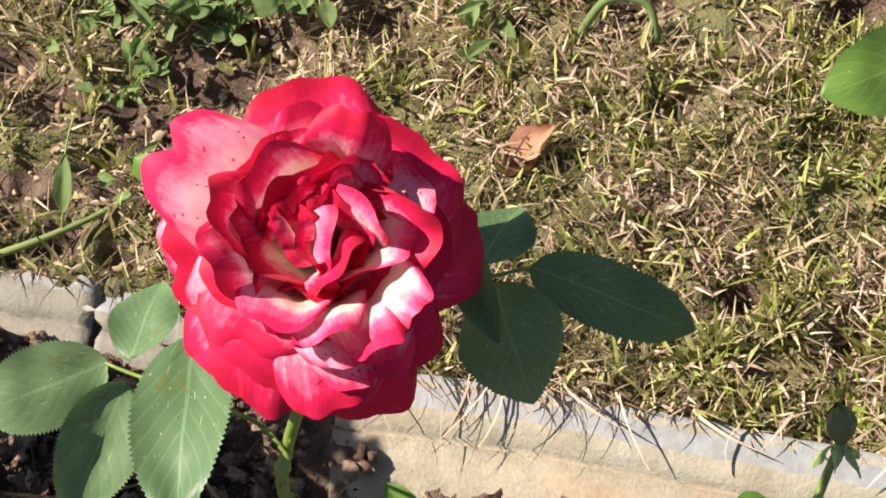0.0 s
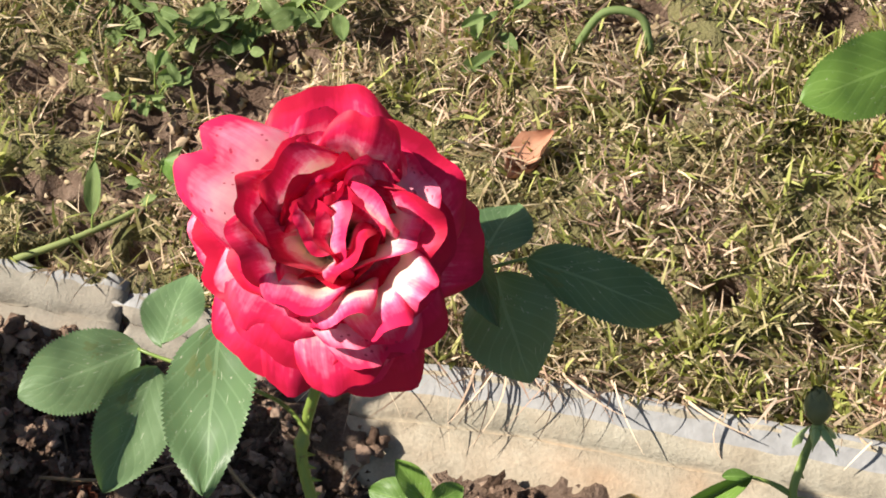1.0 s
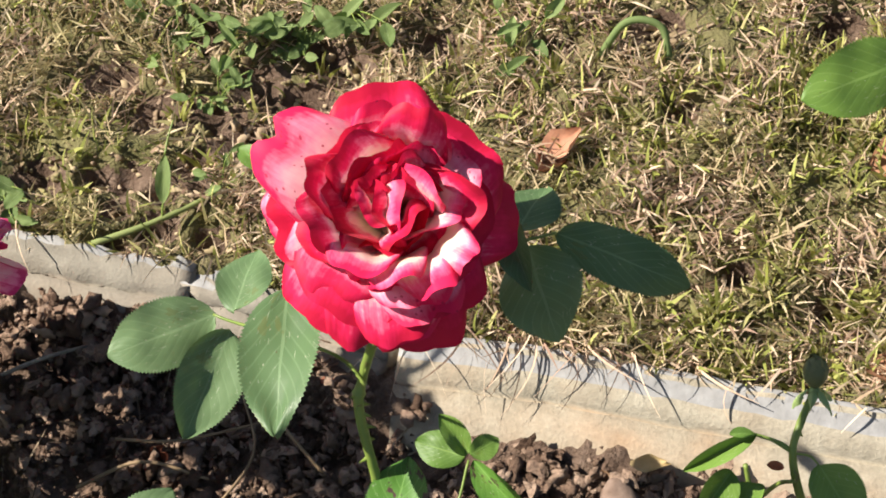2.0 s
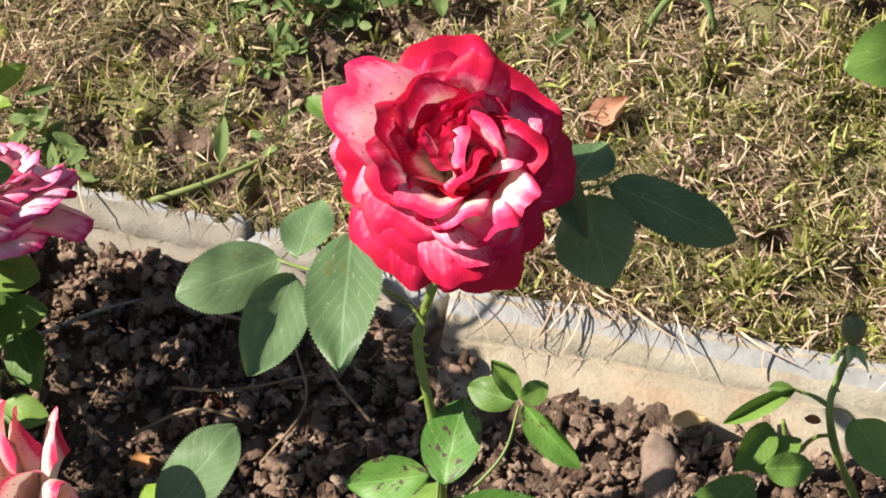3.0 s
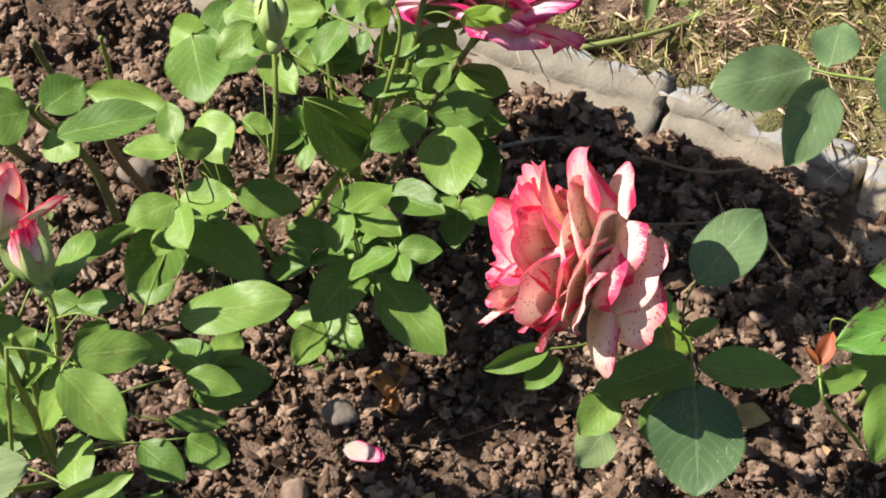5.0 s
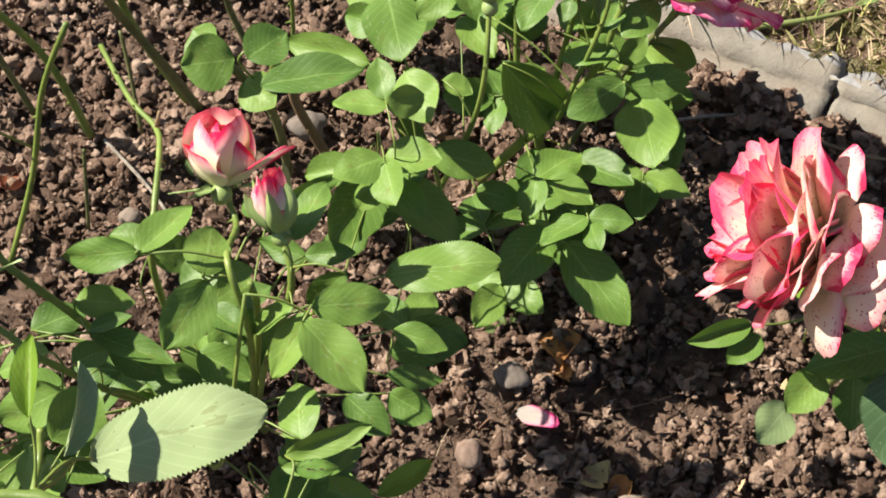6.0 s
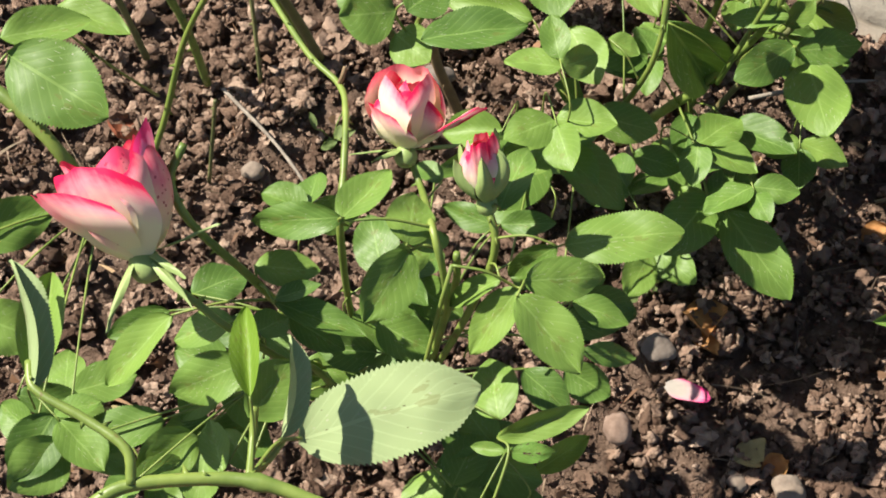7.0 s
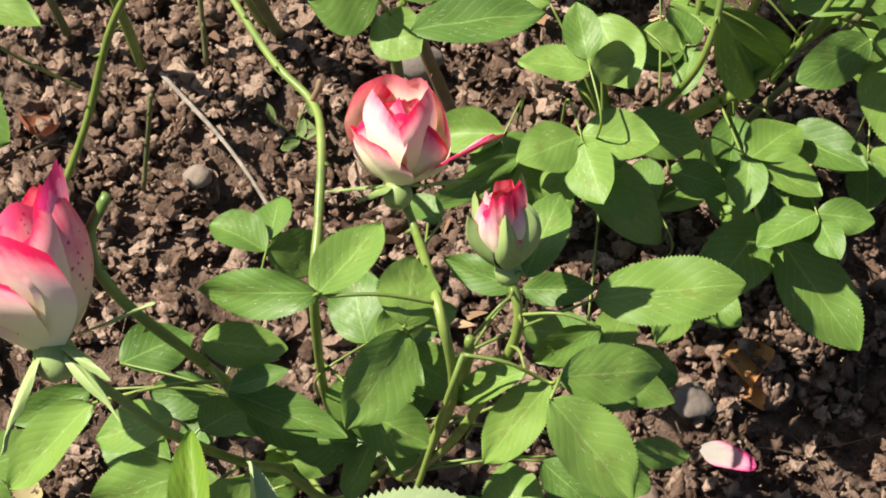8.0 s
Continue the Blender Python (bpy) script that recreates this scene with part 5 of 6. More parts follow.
leaflet(lime_leaf, (-0.5486, -0.1096, 0.1987), (-0.5359, -0.0829, 0.1977), 0.0228, 1)
cane(budding, [(-0.6979, 0.0389, 0.1863), (-0.6725, 0.0250, 0.1864), (-0.6463, 0.0096, 0.1630), (-0.6479, 0.0339, 0.0696)], 0.0032, 0.003, 3, STEM, 53)
leaflet(broad, (-0.6195, -0.1323, 0.2482), (-0.6382, -0.0800, 0.2475), 0.0135, 3, mat=LEAF_PALE, face=(0.9, -0.3, 0.35), label="curled leaf showing its pale back")
leaflet(broad, (-0.6259, -0.1194, 0.2248), (-0.6308, -0.0711, 0.2235), 0.0171, 5)
mid_leaf = stalk(budding, [(-0.4798, -0.0432, 0.2188), (-0.4663, -0.0440, 0.2189), (-0.4527, -0.0449, 0.2110), (-0.4512, -0.0478, 0.2224), (-0.4534, -0.0558, 0.2236)], 0.0009)
leaflet(mid_leaf, (-0.4534, -0.0558, 0.2236), (-0.4251, -0.0791, 0.2125), 0.0230)
leaflet(mid_leaf, (-0.4527, -0.0449, 0.2110), (-0.4686, -0.0632, 0.1845), 0.0168)
twig_stalk = stalk(budding, [(-0.4652, -0.0299, 0.2011), (-0.4628, -0.0362, 0.2114), (-0.4604, -0.0426, 0.2117)], 0.0008)
leaflet(twig_stalk, (-0.4604, -0.0426, 0.2117), (-0.4797, -0.0454, 0.1907), 0.0109, 1)
leaflet(mid_leaf, (-0.4512, -0.0478, 0.2224), (-0.4200, -0.0380, 0.2165), 0.0179, 4)
twig_stalk = stalk(budding, [(-0.4643, -0.0249, 0.2130), (-0.4522, -0.0266, 0.2210), (-0.4401, -0.0282, 0.2190)], 0.0008)
leaflet(twig_stalk, (-0.4401, -0.0282, 0.2190), (-0.4569, -0.0323, 0.1968), 0.0125, 1)
outer_leaf = stalk(budding, [(-0.4927, -0.0145, 0.1292), (-0.4624, 0.0042, 0.1368), (-0.4321, 0.0229, 0.1364)], 0.0009)
leaflet(outer_leaf, (-0.4321, 0.0229, 0.1364), (-0.3799, 0.0347, 0.1418), 0.0269, 4)
pale_leaf = stalk(budding, [(-0.4865, -0.0350, 0.2150), (-0.4917, -0.0357, 0.2189), (-0.4969, -0.0364, 0.2147), (-0.4983, -0.0383, 0.2224), (-0.4971, -0.0290, 0.2049)], 0.0009)
leaflet(pale_leaf, (-0.4969, -0.0364, 0.2147), (-0.5107, -0.0660, 0.2049), 0.0218)
leaflet(pale_leaf, (-0.4983, -0.0383, 0.2224), (-0.4979, -0.0163, 0.2259), 0.0199, 4)
leaflet(pale_leaf, (-0.4971, -0.0290, 0.2049), (-0.4827, -0.0179, 0.1976), 0.0112, 1)
twig_stalk = stalk(budding, [(-0.5225, -0.0200, 0.1450), (-0.5156, -0.0278, 0.1525), (-0.5087, -0.0356, 0.1500)], 0.0008)
leaflet(twig_stalk, (-0.5087, -0.0356, 0.1500), (-0.4839, -0.0448, 0.1460), 0.0205, 2)
twig_stalk = stalk(budding, [(-0.4898, -0.0638, 0.1513), (-0.4717, -0.0733, 0.1657), (-0.4536, -0.0828, 0.1700)], 0.0008)
leaflet(twig_stalk, (-0.4536, -0.0828, 0.1700), (-0.4596, -0.0536, 0.1660), 0.0211, 4)
dark_leaf = stalk(budding, [(-0.4894, -0.0301, 0.2238), (-0.5071, -0.0330, 0.2303), (-0.5249, -0.0358, 0.2288), (-0.5241, -0.0368, 0.2335)], 0.0009)
leaflet(dark_leaf, (-0.5241, -0.0368, 0.2335), (-0.5622, -0.0313, 0.2108), 0.0149, 2)
leaflet(dark_leaf, (-0.5249, -0.0358, 0.2288), (-0.5094, -0.0052, 0.2226), 0.0172, 1)
twig_stalk = stalk(budding, [(-0.5584, -0.0398, 0.1775), (-0.5597, -0.0360, 0.1832), (-0.5609, -0.0322, 0.1788)], 0.0008)
leaflet(twig_stalk, (-0.5609, -0.0322, 0.1788), (-0.5336, -0.0340, 0.1843), 0.0151, 2)
twig_stalk = stalk(budding, [(-0.5374, -0.0340, 0.1308), (-0.5646, -0.0285, 0.1354), (-0.5918, -0.0230, 0.1300)], 0.0008)
leaflet(twig_stalk, (-0.5918, -0.0230, 0.1300), (-0.5700, -0.0059, 0.1260), 0.0199, 2)
cane_leaf = stalk(budding, [(-0.5584, -0.0398, 0.1775), (-0.5540, -0.0449, 0.1840), (-0.5496, -0.0500, 0.1825), (-0.5490, -0.0506, 0.1862)], 0.0009)
leaflet(cane_leaf, (-0.5496, -0.0500, 0.1825), (-0.5107, -0.0590, 0.1809), 0.0133, 1)
leaflet(cane_leaf, (-0.5490, -0.0506, 0.1862), (-0.5315, -0.0430, 0.1899), 0.0088, 1)
twig_stalk = stalk(budding, [(-0.5487, -0.0370, 0.1550), (-0.5470, -0.0404, 0.1625), (-0.5454, -0.0437, 0.1600)], 0.0008)
leaflet(twig_stalk, (-0.5454, -0.0437, 0.1600), (-0.5200, -0.0539, 0.1560), 0.0142, 2)
bud_leaf = stalk(budding, [(-0.5519, -0.0379, 0.1625), (-0.5723, -0.0453, 0.1676), (-0.5926, -0.0527, 0.1647)], 0.0009)
leaflet(bud_leaf, (-0.5926, -0.0527, 0.1647), (-0.6190, -0.0733, 0.1323), 0.0183, 1)
twig_stalk = stalk(budding, [(-0.5455, -0.0361, 0.1475), (-0.5714, -0.0382, 0.1510), (-0.5973, -0.0403, 0.1445)], 0.0008)
leaflet(twig_stalk, (-0.5973, -0.0403, 0.1445), (-0.6229, -0.0513, 0.1338), 0.0128, 1)
twig_stalk = stalk(budding, [(-0.5561, -0.0668, 0.1792), (-0.5601, -0.0647, 0.1875), (-0.5641, -0.0626, 0.1859)], 0.0008)
leaflet(twig_stalk, (-0.5641, -0.0626, 0.1859), (-0.5892, -0.0655, 0.1677), 0.0167)
twig_stalk = stalk(budding, [(-0.5561, -0.0668, 0.1792), (-0.5562, -0.0713, 0.1835), (-0.5562, -0.0757, 0.1778)], 0.0008)
leaflet(twig_stalk, (-0.5562, -0.0757, 0.1778), (-0.5891, -0.0829, 0.1515), 0.0213, 2)
twig_stalk = stalk(budding, [(-0.5515, -0.0637, 0.1683), (-0.5541, -0.0612, 0.1742), (-0.5567, -0.0588, 0.1700)], 0.0008)
leaflet(twig_stalk, (-0.5567, -0.0588, 0.1700), (-0.5447, -0.0469, 0.1660), 0.0160)
bright_leaf = stalk(budding, [(-0.4684, -0.0172, 0.2195), (-0.4663, -0.0166, 0.2247), (-0.4642, -0.0161, 0.2220)], 0.0009)
leaflet(bright_leaf, (-0.4642, -0.0161, 0.2220), (-0.4556, 0.0160, 0.2197), 0.0163, 4)
twig_stalk = stalk(budding, [(-0.4756, -0.0209, 0.1852), (-0.4691, -0.0138, 0.1946), (-0.4625, -0.0066, 0.1939)], 0.0008)
leaflet(twig_stalk, (-0.4625, -0.0066, 0.1939), (-0.4400, -0.0061, 0.1999), 0.0109, 1)
twig_stalk = stalk(budding, [(-0.4994, 0.0071, 0.1583), (-0.4946, 0.0196, 0.1642), (-0.4898, 0.0321, 0.1600)], 0.0008)
leaflet(twig_stalk, (-0.4898, 0.0321, 0.1600), (-0.5020, 0.0424, 0.1560), 0.0106, 1)
twig_stalk = stalk(budding, [(-0.4782, -0.0246, 0.1664), (-0.4707, -0.0120, 0.1782), (-0.4631, 0.0006, 0.1800)], 0.0008)
leaflet(twig_stalk, (-0.4631, 0.0006, 0.1800), (-0.4884, 0.0097, 0.1760), 0.0116, 2)
twig_stalk = stalk(budding, [(-0.4927, -0.0145, 0.1292), (-0.4934, 0.0197, 0.1346), (-0.4940, 0.0538, 0.1300)], 0.0008)
leaflet(twig_stalk, (-0.4940, 0.0538, 0.1300), (-0.4616, 0.0842, 0.1260), 0.0107, 2)
right_low_leaf = stalk(budding, [(-0.4599, -0.1601, 0.1677), (-0.4546, -0.1363, 0.1895), (-0.4492, -0.1124, 0.2034), (-0.4540, -0.1048, 0.1998)], 0.0009)
leaflet(right_low_leaf, (-0.4540, -0.1048, 0.1998), (-0.4206, -0.0903, 0.2062), 0.0112, 1)
leaflet(right_low_leaf, (-0.4492, -0.1124, 0.2034), (-0.4314, -0.1099, 0.2052), 0.0081, 4, mat=LEAF_SPOTTED)
twig_stalk = stalk(budding, [(-0.4653, -0.1269, 0.1186), (-0.4569, -0.1072, 0.1393), (-0.4485, -0.0875, 0.1500)], 0.0008)
leaflet(twig_stalk, (-0.4485, -0.0875, 0.1500), (-0.4632, -0.0852, 0.1460), 0.0060, 1)
twig_stalk = stalk(budding, [(-0.4925, -0.0165, 0.0450), (-0.4611, -0.0310, 0.0475), (-0.4296, -0.0454, 0.0400)], 0.0008)
leaflet(twig_stalk, (-0.4296, -0.0454, 0.0400), (-0.4050, -0.0214, 0.0360), 0.0128, mat=LEAF_YOUNG)
twig_stalk = stalk(budding, [(-0.4743, -0.0429, 0.1658), (-0.4482, -0.0438, 0.1697), (-0.4221, -0.0448, 0.1636)], 0.0008)
leaflet(twig_stalk, (-0.4221, -0.0448, 0.1636), (-0.3978, -0.0366, 0.1511), 0.0105, 2)
twig_stalk = stalk(budding, [(-0.4834, -0.0322, 0.1288), (-0.4548, -0.0174, 0.1344), (-0.4262, -0.0025, 0.1300)], 0.0008)
leaflet(twig_stalk, (-0.4262, -0.0025, 0.1300), (-0.3994, -0.0070, 0.1260), 0.0142, 2)
twig_stalk = stalk(budding, [(-0.4860, -0.0360, 0.1000), (-0.4555, -0.0306, 0.1100), (-0.4251, -0.0252, 0.1100)], 0.0008)
leaflet(twig_stalk, (-0.4251, -0.0252, 0.1100), (-0.4036, -0.0341, 0.1060), 0.0183, 1)
twig_stalk = stalk(budding, [(-0.4843, -0.0375, 0.1100), (-0.4642, -0.0357, 0.1200), (-0.4441, -0.0339, 0.1200)], 0.0008)
leaflet(twig_stalk, (-0.4441, -0.0339, 0.1200), (-0.4211, -0.0493, 0.1160), 0.0174, 2)
twig_stalk = stalk(budding, [(-0.5050, -0.0599, 0.1022), (-0.4866, -0.0719, 0.1061), (-0.4682, -0.0840, 0.1000)], 0.0008)
leaflet(twig_stalk, (-0.4682, -0.0840, 0.1000), (-0.4590, -0.0536, 0.0960), 0.0198, 2)
floor_leaf = stalk(budding, [(-0.5422, -0.0573, 0.1467), (-0.5580, -0.0779, 0.1523), (-0.5738, -0.0985, 0.1500)], 0.0009)
leaflet(floor_leaf, (-0.5738, -0.0985, 0.1500), (-0.5963, -0.1150, 0.1460), 0.0212, 1)
twig_stalk = stalk(budding, [(-0.5393, -0.0658, 0.1633), (-0.5488, -0.0933, 0.1717), (-0.5582, -0.1208, 0.1700)], 0.0008)
leaflet(twig_stalk, (-0.5582, -0.1208, 0.1700), (-0.5688, -0.0976, 0.1660), 0.0124)
twig_stalk = stalk(budding, [(-0.5393, -0.0658, 0.1633), (-0.5445, -0.0899, 0.1667), (-0.5498, -0.1140, 0.1600)], 0.0008)
leaflet(twig_stalk, (-0.5498, -0.1140, 0.1600), (-0.5627, -0.0966, 0.1560), 0.0117, 1)
twig_stalk = stalk(budding, [(-0.5282, -0.0445, 0.1142), (-0.5611, -0.0620, 0.1221), (-0.5939, -0.0795, 0.1200)], 0.0008)
leaflet(twig_stalk, (-0.5939, -0.0795, 0.1200), (-0.6325, -0.0947, 0.1160), 0.0203, 2)
twig_stalk = stalk(budding, [(-0.5282, -0.0445, 0.1142), (-0.5801, -0.0705, 0.1221), (-0.6320, -0.0965, 0.1200)], 0.0008)
leaflet(twig_stalk, (-0.6320, -0.0965, 0.1200), (-0.6520, -0.1192, 0.1160), 0.0253, 2)
twig_stalk = stalk(budding, [(-0.6471, 0.0217, 0.1163), (-0.6468, -0.0364, 0.1232), (-0.6465, -0.0946, 0.1200)], 0.0008)
leaflet(twig_stalk, (-0.6465, -0.0946, 0.1200), (-0.6650, -0.0807, 0.1160), 0.0165, 1)
twig_stalk = stalk(budding, [(-0.6474, 0.0258, 0.1007), (-0.6410, -0.0312, 0.1104), (-0.6347, -0.0883, 0.1100)], 0.0008)
leaflet(twig_stalk, (-0.6347, -0.0883, 0.1100), (-0.6057, -0.0996, 0.1060), 0.0167, 2)
twig_stalk = stalk(budding, [(-0.6474, 0.0258, 0.1007), (-0.6552, -0.0214, 0.1054), (-0.6630, -0.0685, 0.1000)], 0.0008)
leaflet(twig_stalk, (-0.6630, -0.0685, 0.1000), (-0.6339, -0.0657, 0.0960), 0.0149, 2)
twig_stalk = stalk(budding, [(-0.5422, -0.0573, 0.1467), (-0.5689, -0.0899, 0.1533), (-0.5956, -0.1224, 0.1500)], 0.0008)
leaflet(twig_stalk, (-0.5956, -0.1224, 0.1500), (-0.5769, -0.1080, 0.1460), 0.0138)
twig_stalk = stalk(budding, [(-0.5282, -0.0445, 0.1142), (-0.5335, -0.0441, 0.1221), (-0.5387, -0.0436, 0.1200)], 0.0008)
leaflet(twig_stalk, (-0.5387, -0.0436, 0.1200), (-0.5136, -0.0448, 0.1160), 0.0136, 2)
twig_stalk = stalk(budding, [(-0.5220, -0.0532, 0.1174), (-0.5303, -0.0567, 0.1237), (-0.5386, -0.0601, 0.1200)], 0.0008)
leaflet(twig_stalk, (-0.5386, -0.0601, 0.1200), (-0.5244, -0.0394, 0.1160), 0.0174, 2)
edge_leaf = stalk(budding, [(-0.6852, 0.0319, 0.1864), (-0.6821, 0.0371, 0.1972), (-0.6790, 0.0423, 0.2000)], 0.0009)
leaflet(edge_leaf, (-0.6790, 0.0423, 0.2000), (-0.6316, 0.0203, 0.1960), 0.0360, 4)
twig_stalk = stalk(budding, [(-0.6979, 0.0389, 0.1863), (-0.6924, 0.0478, 0.1932), (-0.6870, 0.0567, 0.1900)], 0.0008)
leaflet(twig_stalk, (-0.6870, 0.0567, 0.1900), (-0.6516, 0.0757, 0.1860), 0.0202, 1)
twig_stalk = stalk(budding, [(-0.6471, 0.0217, 0.1163), (-0.6709, 0.0046, 0.1282), (-0.6947, -0.0125, 0.1300)], 0.0008)
leaflet(twig_stalk, (-0.6947, -0.0125, 0.1300), (-0.6611, 0.0153, 0.1260), 0.0235, 2)
twig_stalk = stalk(budding, [(-0.6471, 0.0217, 0.1163), (-0.6654, -0.0104, 0.1231), (-0.6837, -0.0426, 0.1200)], 0.0008)
leaflet(twig_stalk, (-0.6837, -0.0426, 0.1200), (-0.6556, -0.0476, 0.1160), 0.0266, 2)
def tulip(front, right, left, back, mat):
    """The petals of an opening bud: a closed heart, two hugging petals, a broad cup in front and a narrow one that stands off."""
    return [(back, 26, -40, 0.033, 0.0130, 0.75, 0.0, 0.0004, 0.001, mat), (left, 24, -40, 0.034, 0.0130, 0.75, 0.0, 0.0004, 0.001, mat),
            (back, 42, -38, 0.044, 0.0215, 0.62, 0.1, 0.0006, 0.0, mat), (right, 43, -36, 0.041, 0.0205, 0.62, 0.1, 0.0008, 0.0, mat), (left, 43, -34, 0.040, 0.0205, 0.62, 0.1, 0.0008, 0.0, mat),
            (front, 48, -22, 0.033, 0.0200, 0.62, 0.35, 0.0008, -0.001, mat)]


FRONT, RIGHT, LEFT, BACK = Vector((0, -0.6, 0.5)), Vector((1, 0.1, 0)), Vector((-1, 0, 0.1)), Vector((0, 0.8, 0.3))
BUD_AXIS, GOBLET_AXIS = (-0.10, 0.74, 0.62), (-0.42, 0.76, 0.42)
blossom(budding, "rose_bud", (-0.5062, 0.0285, 0.1895), BUD_AXIS, tulip(FRONT + 0.25 * LEFT, RIGHT + BACK, LEFT + 0.5 * BACK, BACK, PETAL_BUD) + [(RIGHT + 0.3 * FRONT, 60, 50, 0.042, 0.0085, 0.35, 0.8, 0.0006, -0.001, PETAL_BUD), (LEFT + 0.6 * FRONT, 54, 4, 0.028, 0.0165, 0.50, 0.7, 0.0008, -0.001, PETAL_BUD)],
        51, 0.86, "opening bud, cream petals with red rims", 0.0055, [(LEFT, 96, 100, 0.024), (LEFT + FRONT, 100, 120, 0.018), (RIGHT, 92, 70, 0.024), (BACK, 90, 90, 0.02)])
blossom(budding, "rose_bud", (-0.5976, -0.0608, 0.2290), GOBLET_AXIS, tulip(FRONT + 0.8 * LEFT, RIGHT + 0.5 * FRONT, LEFT, BACK, PETAL_BUD)[:3] + [(BACK + 0.4 * RIGHT, 34, -10, 0.046, 0.0150, 0.45, 0.5, 0.0016, 0.001, PETAL_BUSH), (BACK + LEFT, 38, -8, 0.042, 0.0190, 0.45, 0.6, 0.0016, 0.001, PETAL_BUD), (LEFT + 0.3 * FRONT, 56, 14, 0.042, 0.0200, 0.50, 0.4, 0.0014, -0.001, PETAL_BUD), (FRONT + 0.9 * RIGHT, 44, -26, 0.042, 0.0190, 0.56, 0.3, 0.0014, -0.002, PETAL_CREAM), (FRONT + 0.7 * LEFT, 50, -4, 0.042, 0.0215, 0.56, 0.3, 0.0014, -0.003, PETAL_BUD)],
        57, 1.1, "opening bud, cream petals blushed pink", 0.0058, [(FRONT + LEFT, 130, 150, 0.030), (FRONT + RIGHT, 140, 165, 0.028), (RIGHT, 90, 80, 0.026), (RIGHT + FRONT, 120, 150, 0.020)], 0.0030)
TIGHT_BUD = [(5, 40, -46, 0.036, 0.0088, 0.70, 0.0, 0.0004), (4, 24, -18, 0.037, 0.0064, 0.8, 0.0, 0.0004)]
bloom(budding, "rose_bud", (-0.4701, -0.0133, 0.2241), (-0.22, 0.40, 0.88), TIGHT_BUD, PETAL_BUD, 63, 0.76, 0, wild=0.3, sepals=(42, -30), sepal_len=0.036, sepal_w=0.0068, hip=0.0055, label="tight bud showing pink streaks between green sepals")
bloom(budding, "rose_bloom", (-0.4558, -0.1899, 0.2092), (0.0, -0.25, 0.97), RED_RINGS, PETAL_RED, 77, 1.0, 0, label="full red rose bloom with pale petal bases", other=PETAL_PALE)
cane(budding, [(-0.4825, -0.0611, 0.0000), (-0.4653, -0.1269, 0.1186), (-0.4572, -0.1767, 0.1922)], 0.0024, 0.002, 3, STEM, 58)
scatter_leaves(leafy, 12, (-0.41, -0.32, 0.20, 0.24), (0.09, 0.15), 25)
scatter_leaves(leafy, 33, (-0.47, -0.31, 0.10, 0.26), (0.03, 0.10), 5)
scatter_leaves(budding, 42, (-0.60, -0.42, -0.10, 0.02), (0.05, 0.15), 8)
scatter_leaves(budding, 9, (-0.68, -0.55, -0.09, -0.02), (0.05, 0.14), 9)
scatter_leaves(leafy, 12, (-0.415, -0.365, 0.085, 0.135), (0.025, 0.055), 15)
scatter_leaves(creamy, 8, (-0.26, -0.19, 0.02, 0.07), (0.05, 0.10), 12)
scatter_leaves(rose, 8, (-0.13, -0.06, 0.02, 0.09), (0.05, 0.11), 14)


# ---- the pruned bush at the back ----
pruned = bush("rose_bush", (-0.5808, 0.1547, 0.0000), "pruned rose bush of bare green canes with few leaves")
cane(pruned, [(-0.5707, 0.2016, 0.0050), (-0.5847, 0.1968, 0.0500), (-0.5998, 0.1884, 0.1000), (-0.6040, 0.1801, 0.1300)], 0.0028, 0.0025, 4, STEM_OLD, 71)
cane(pruned, [(-0.5773, 0.2052, 0.0030), (-0.5933, 0.2038, 0.0500), (-0.6003, 0.1986, 0.0900), (-0.6037, 0.1992, 0.1100)], 0.0022, 0.0020, 4, STEM, 72)
cane(pruned, [(-0.6292, 0.1748, 0.0050), (-0.6376, 0.1762, 0.0500), (-0.6493, 0.1789, 0.0800), (-0.6642, 0.1715, 0.1200)], 0.0024, 0.0021, 4, STEM, 73)
cane(pruned, [(-0.6654, 0.1866, 0.0050), (-0.6771, 0.1894, 0.0500), (-0.6861, 0.1905, 0.0700)], 0.0020, 0.0018, 4, STEM_OLD, 74)
cane(pruned, [(-0.6552, 0.0857, 0.0000), (-0.6364, 0.1077, 0.0600), (-0.6231, 0.1205, 0.1200), (-0.6032, 0.1256, 0.1700)], 0.0017, 0.0015, 4, STEM, 75)
cane(pruned, [(-0.6008, 0.1819, 0.0000), (-0.6069, 0.1999, 0.0400), (-0.6113, 0.2099, 0.0600)], 0.0013, 0.0011, 4, STEM_OLD, 76)
cane(pruned, [(-0.6174, 0.1149, 0.0000), (-0.6137, 0.1250, 0.0500), (-0.6132, 0.1273, 0.0600)], 0.0011, 0.0010, 4, STEM_OLD, 77)
cane(pruned, [(-0.5100, 0.1600, 0.0100), (-0.5165, 0.1640, 0.0600), (-0.5357, 0.1635, 0.1000), (-0.5396, 0.1638, 0.1100)], 0.0027, 0.0024, 4, STEM_OLD, 78)
cane(pruned, [(-0.5205, 0.1629, 0.0700), (-0.5155, 0.1681, 0.0900), (-0.5090, 0.1673, 0.1150)], 0.0019, 0.0017, 4, STEM, 79)
cane(pruned, [(-0.4865, 0.1704, 0.0050), (-0.5040, 0.1750, 0.0500), (-0.5077, 0.1769, 0.0700)], 0.0030, 0.0027, 4, STEM_BROWN, 80)
cane(pruned, [(-0.5396, 0.2106, 0.0600), (-0.5473, 0.2155, 0.0800), (-0.5492, 0.2145, 0.1000)], 0.0020, 0.0018, 4, STEM_OLD, 85)
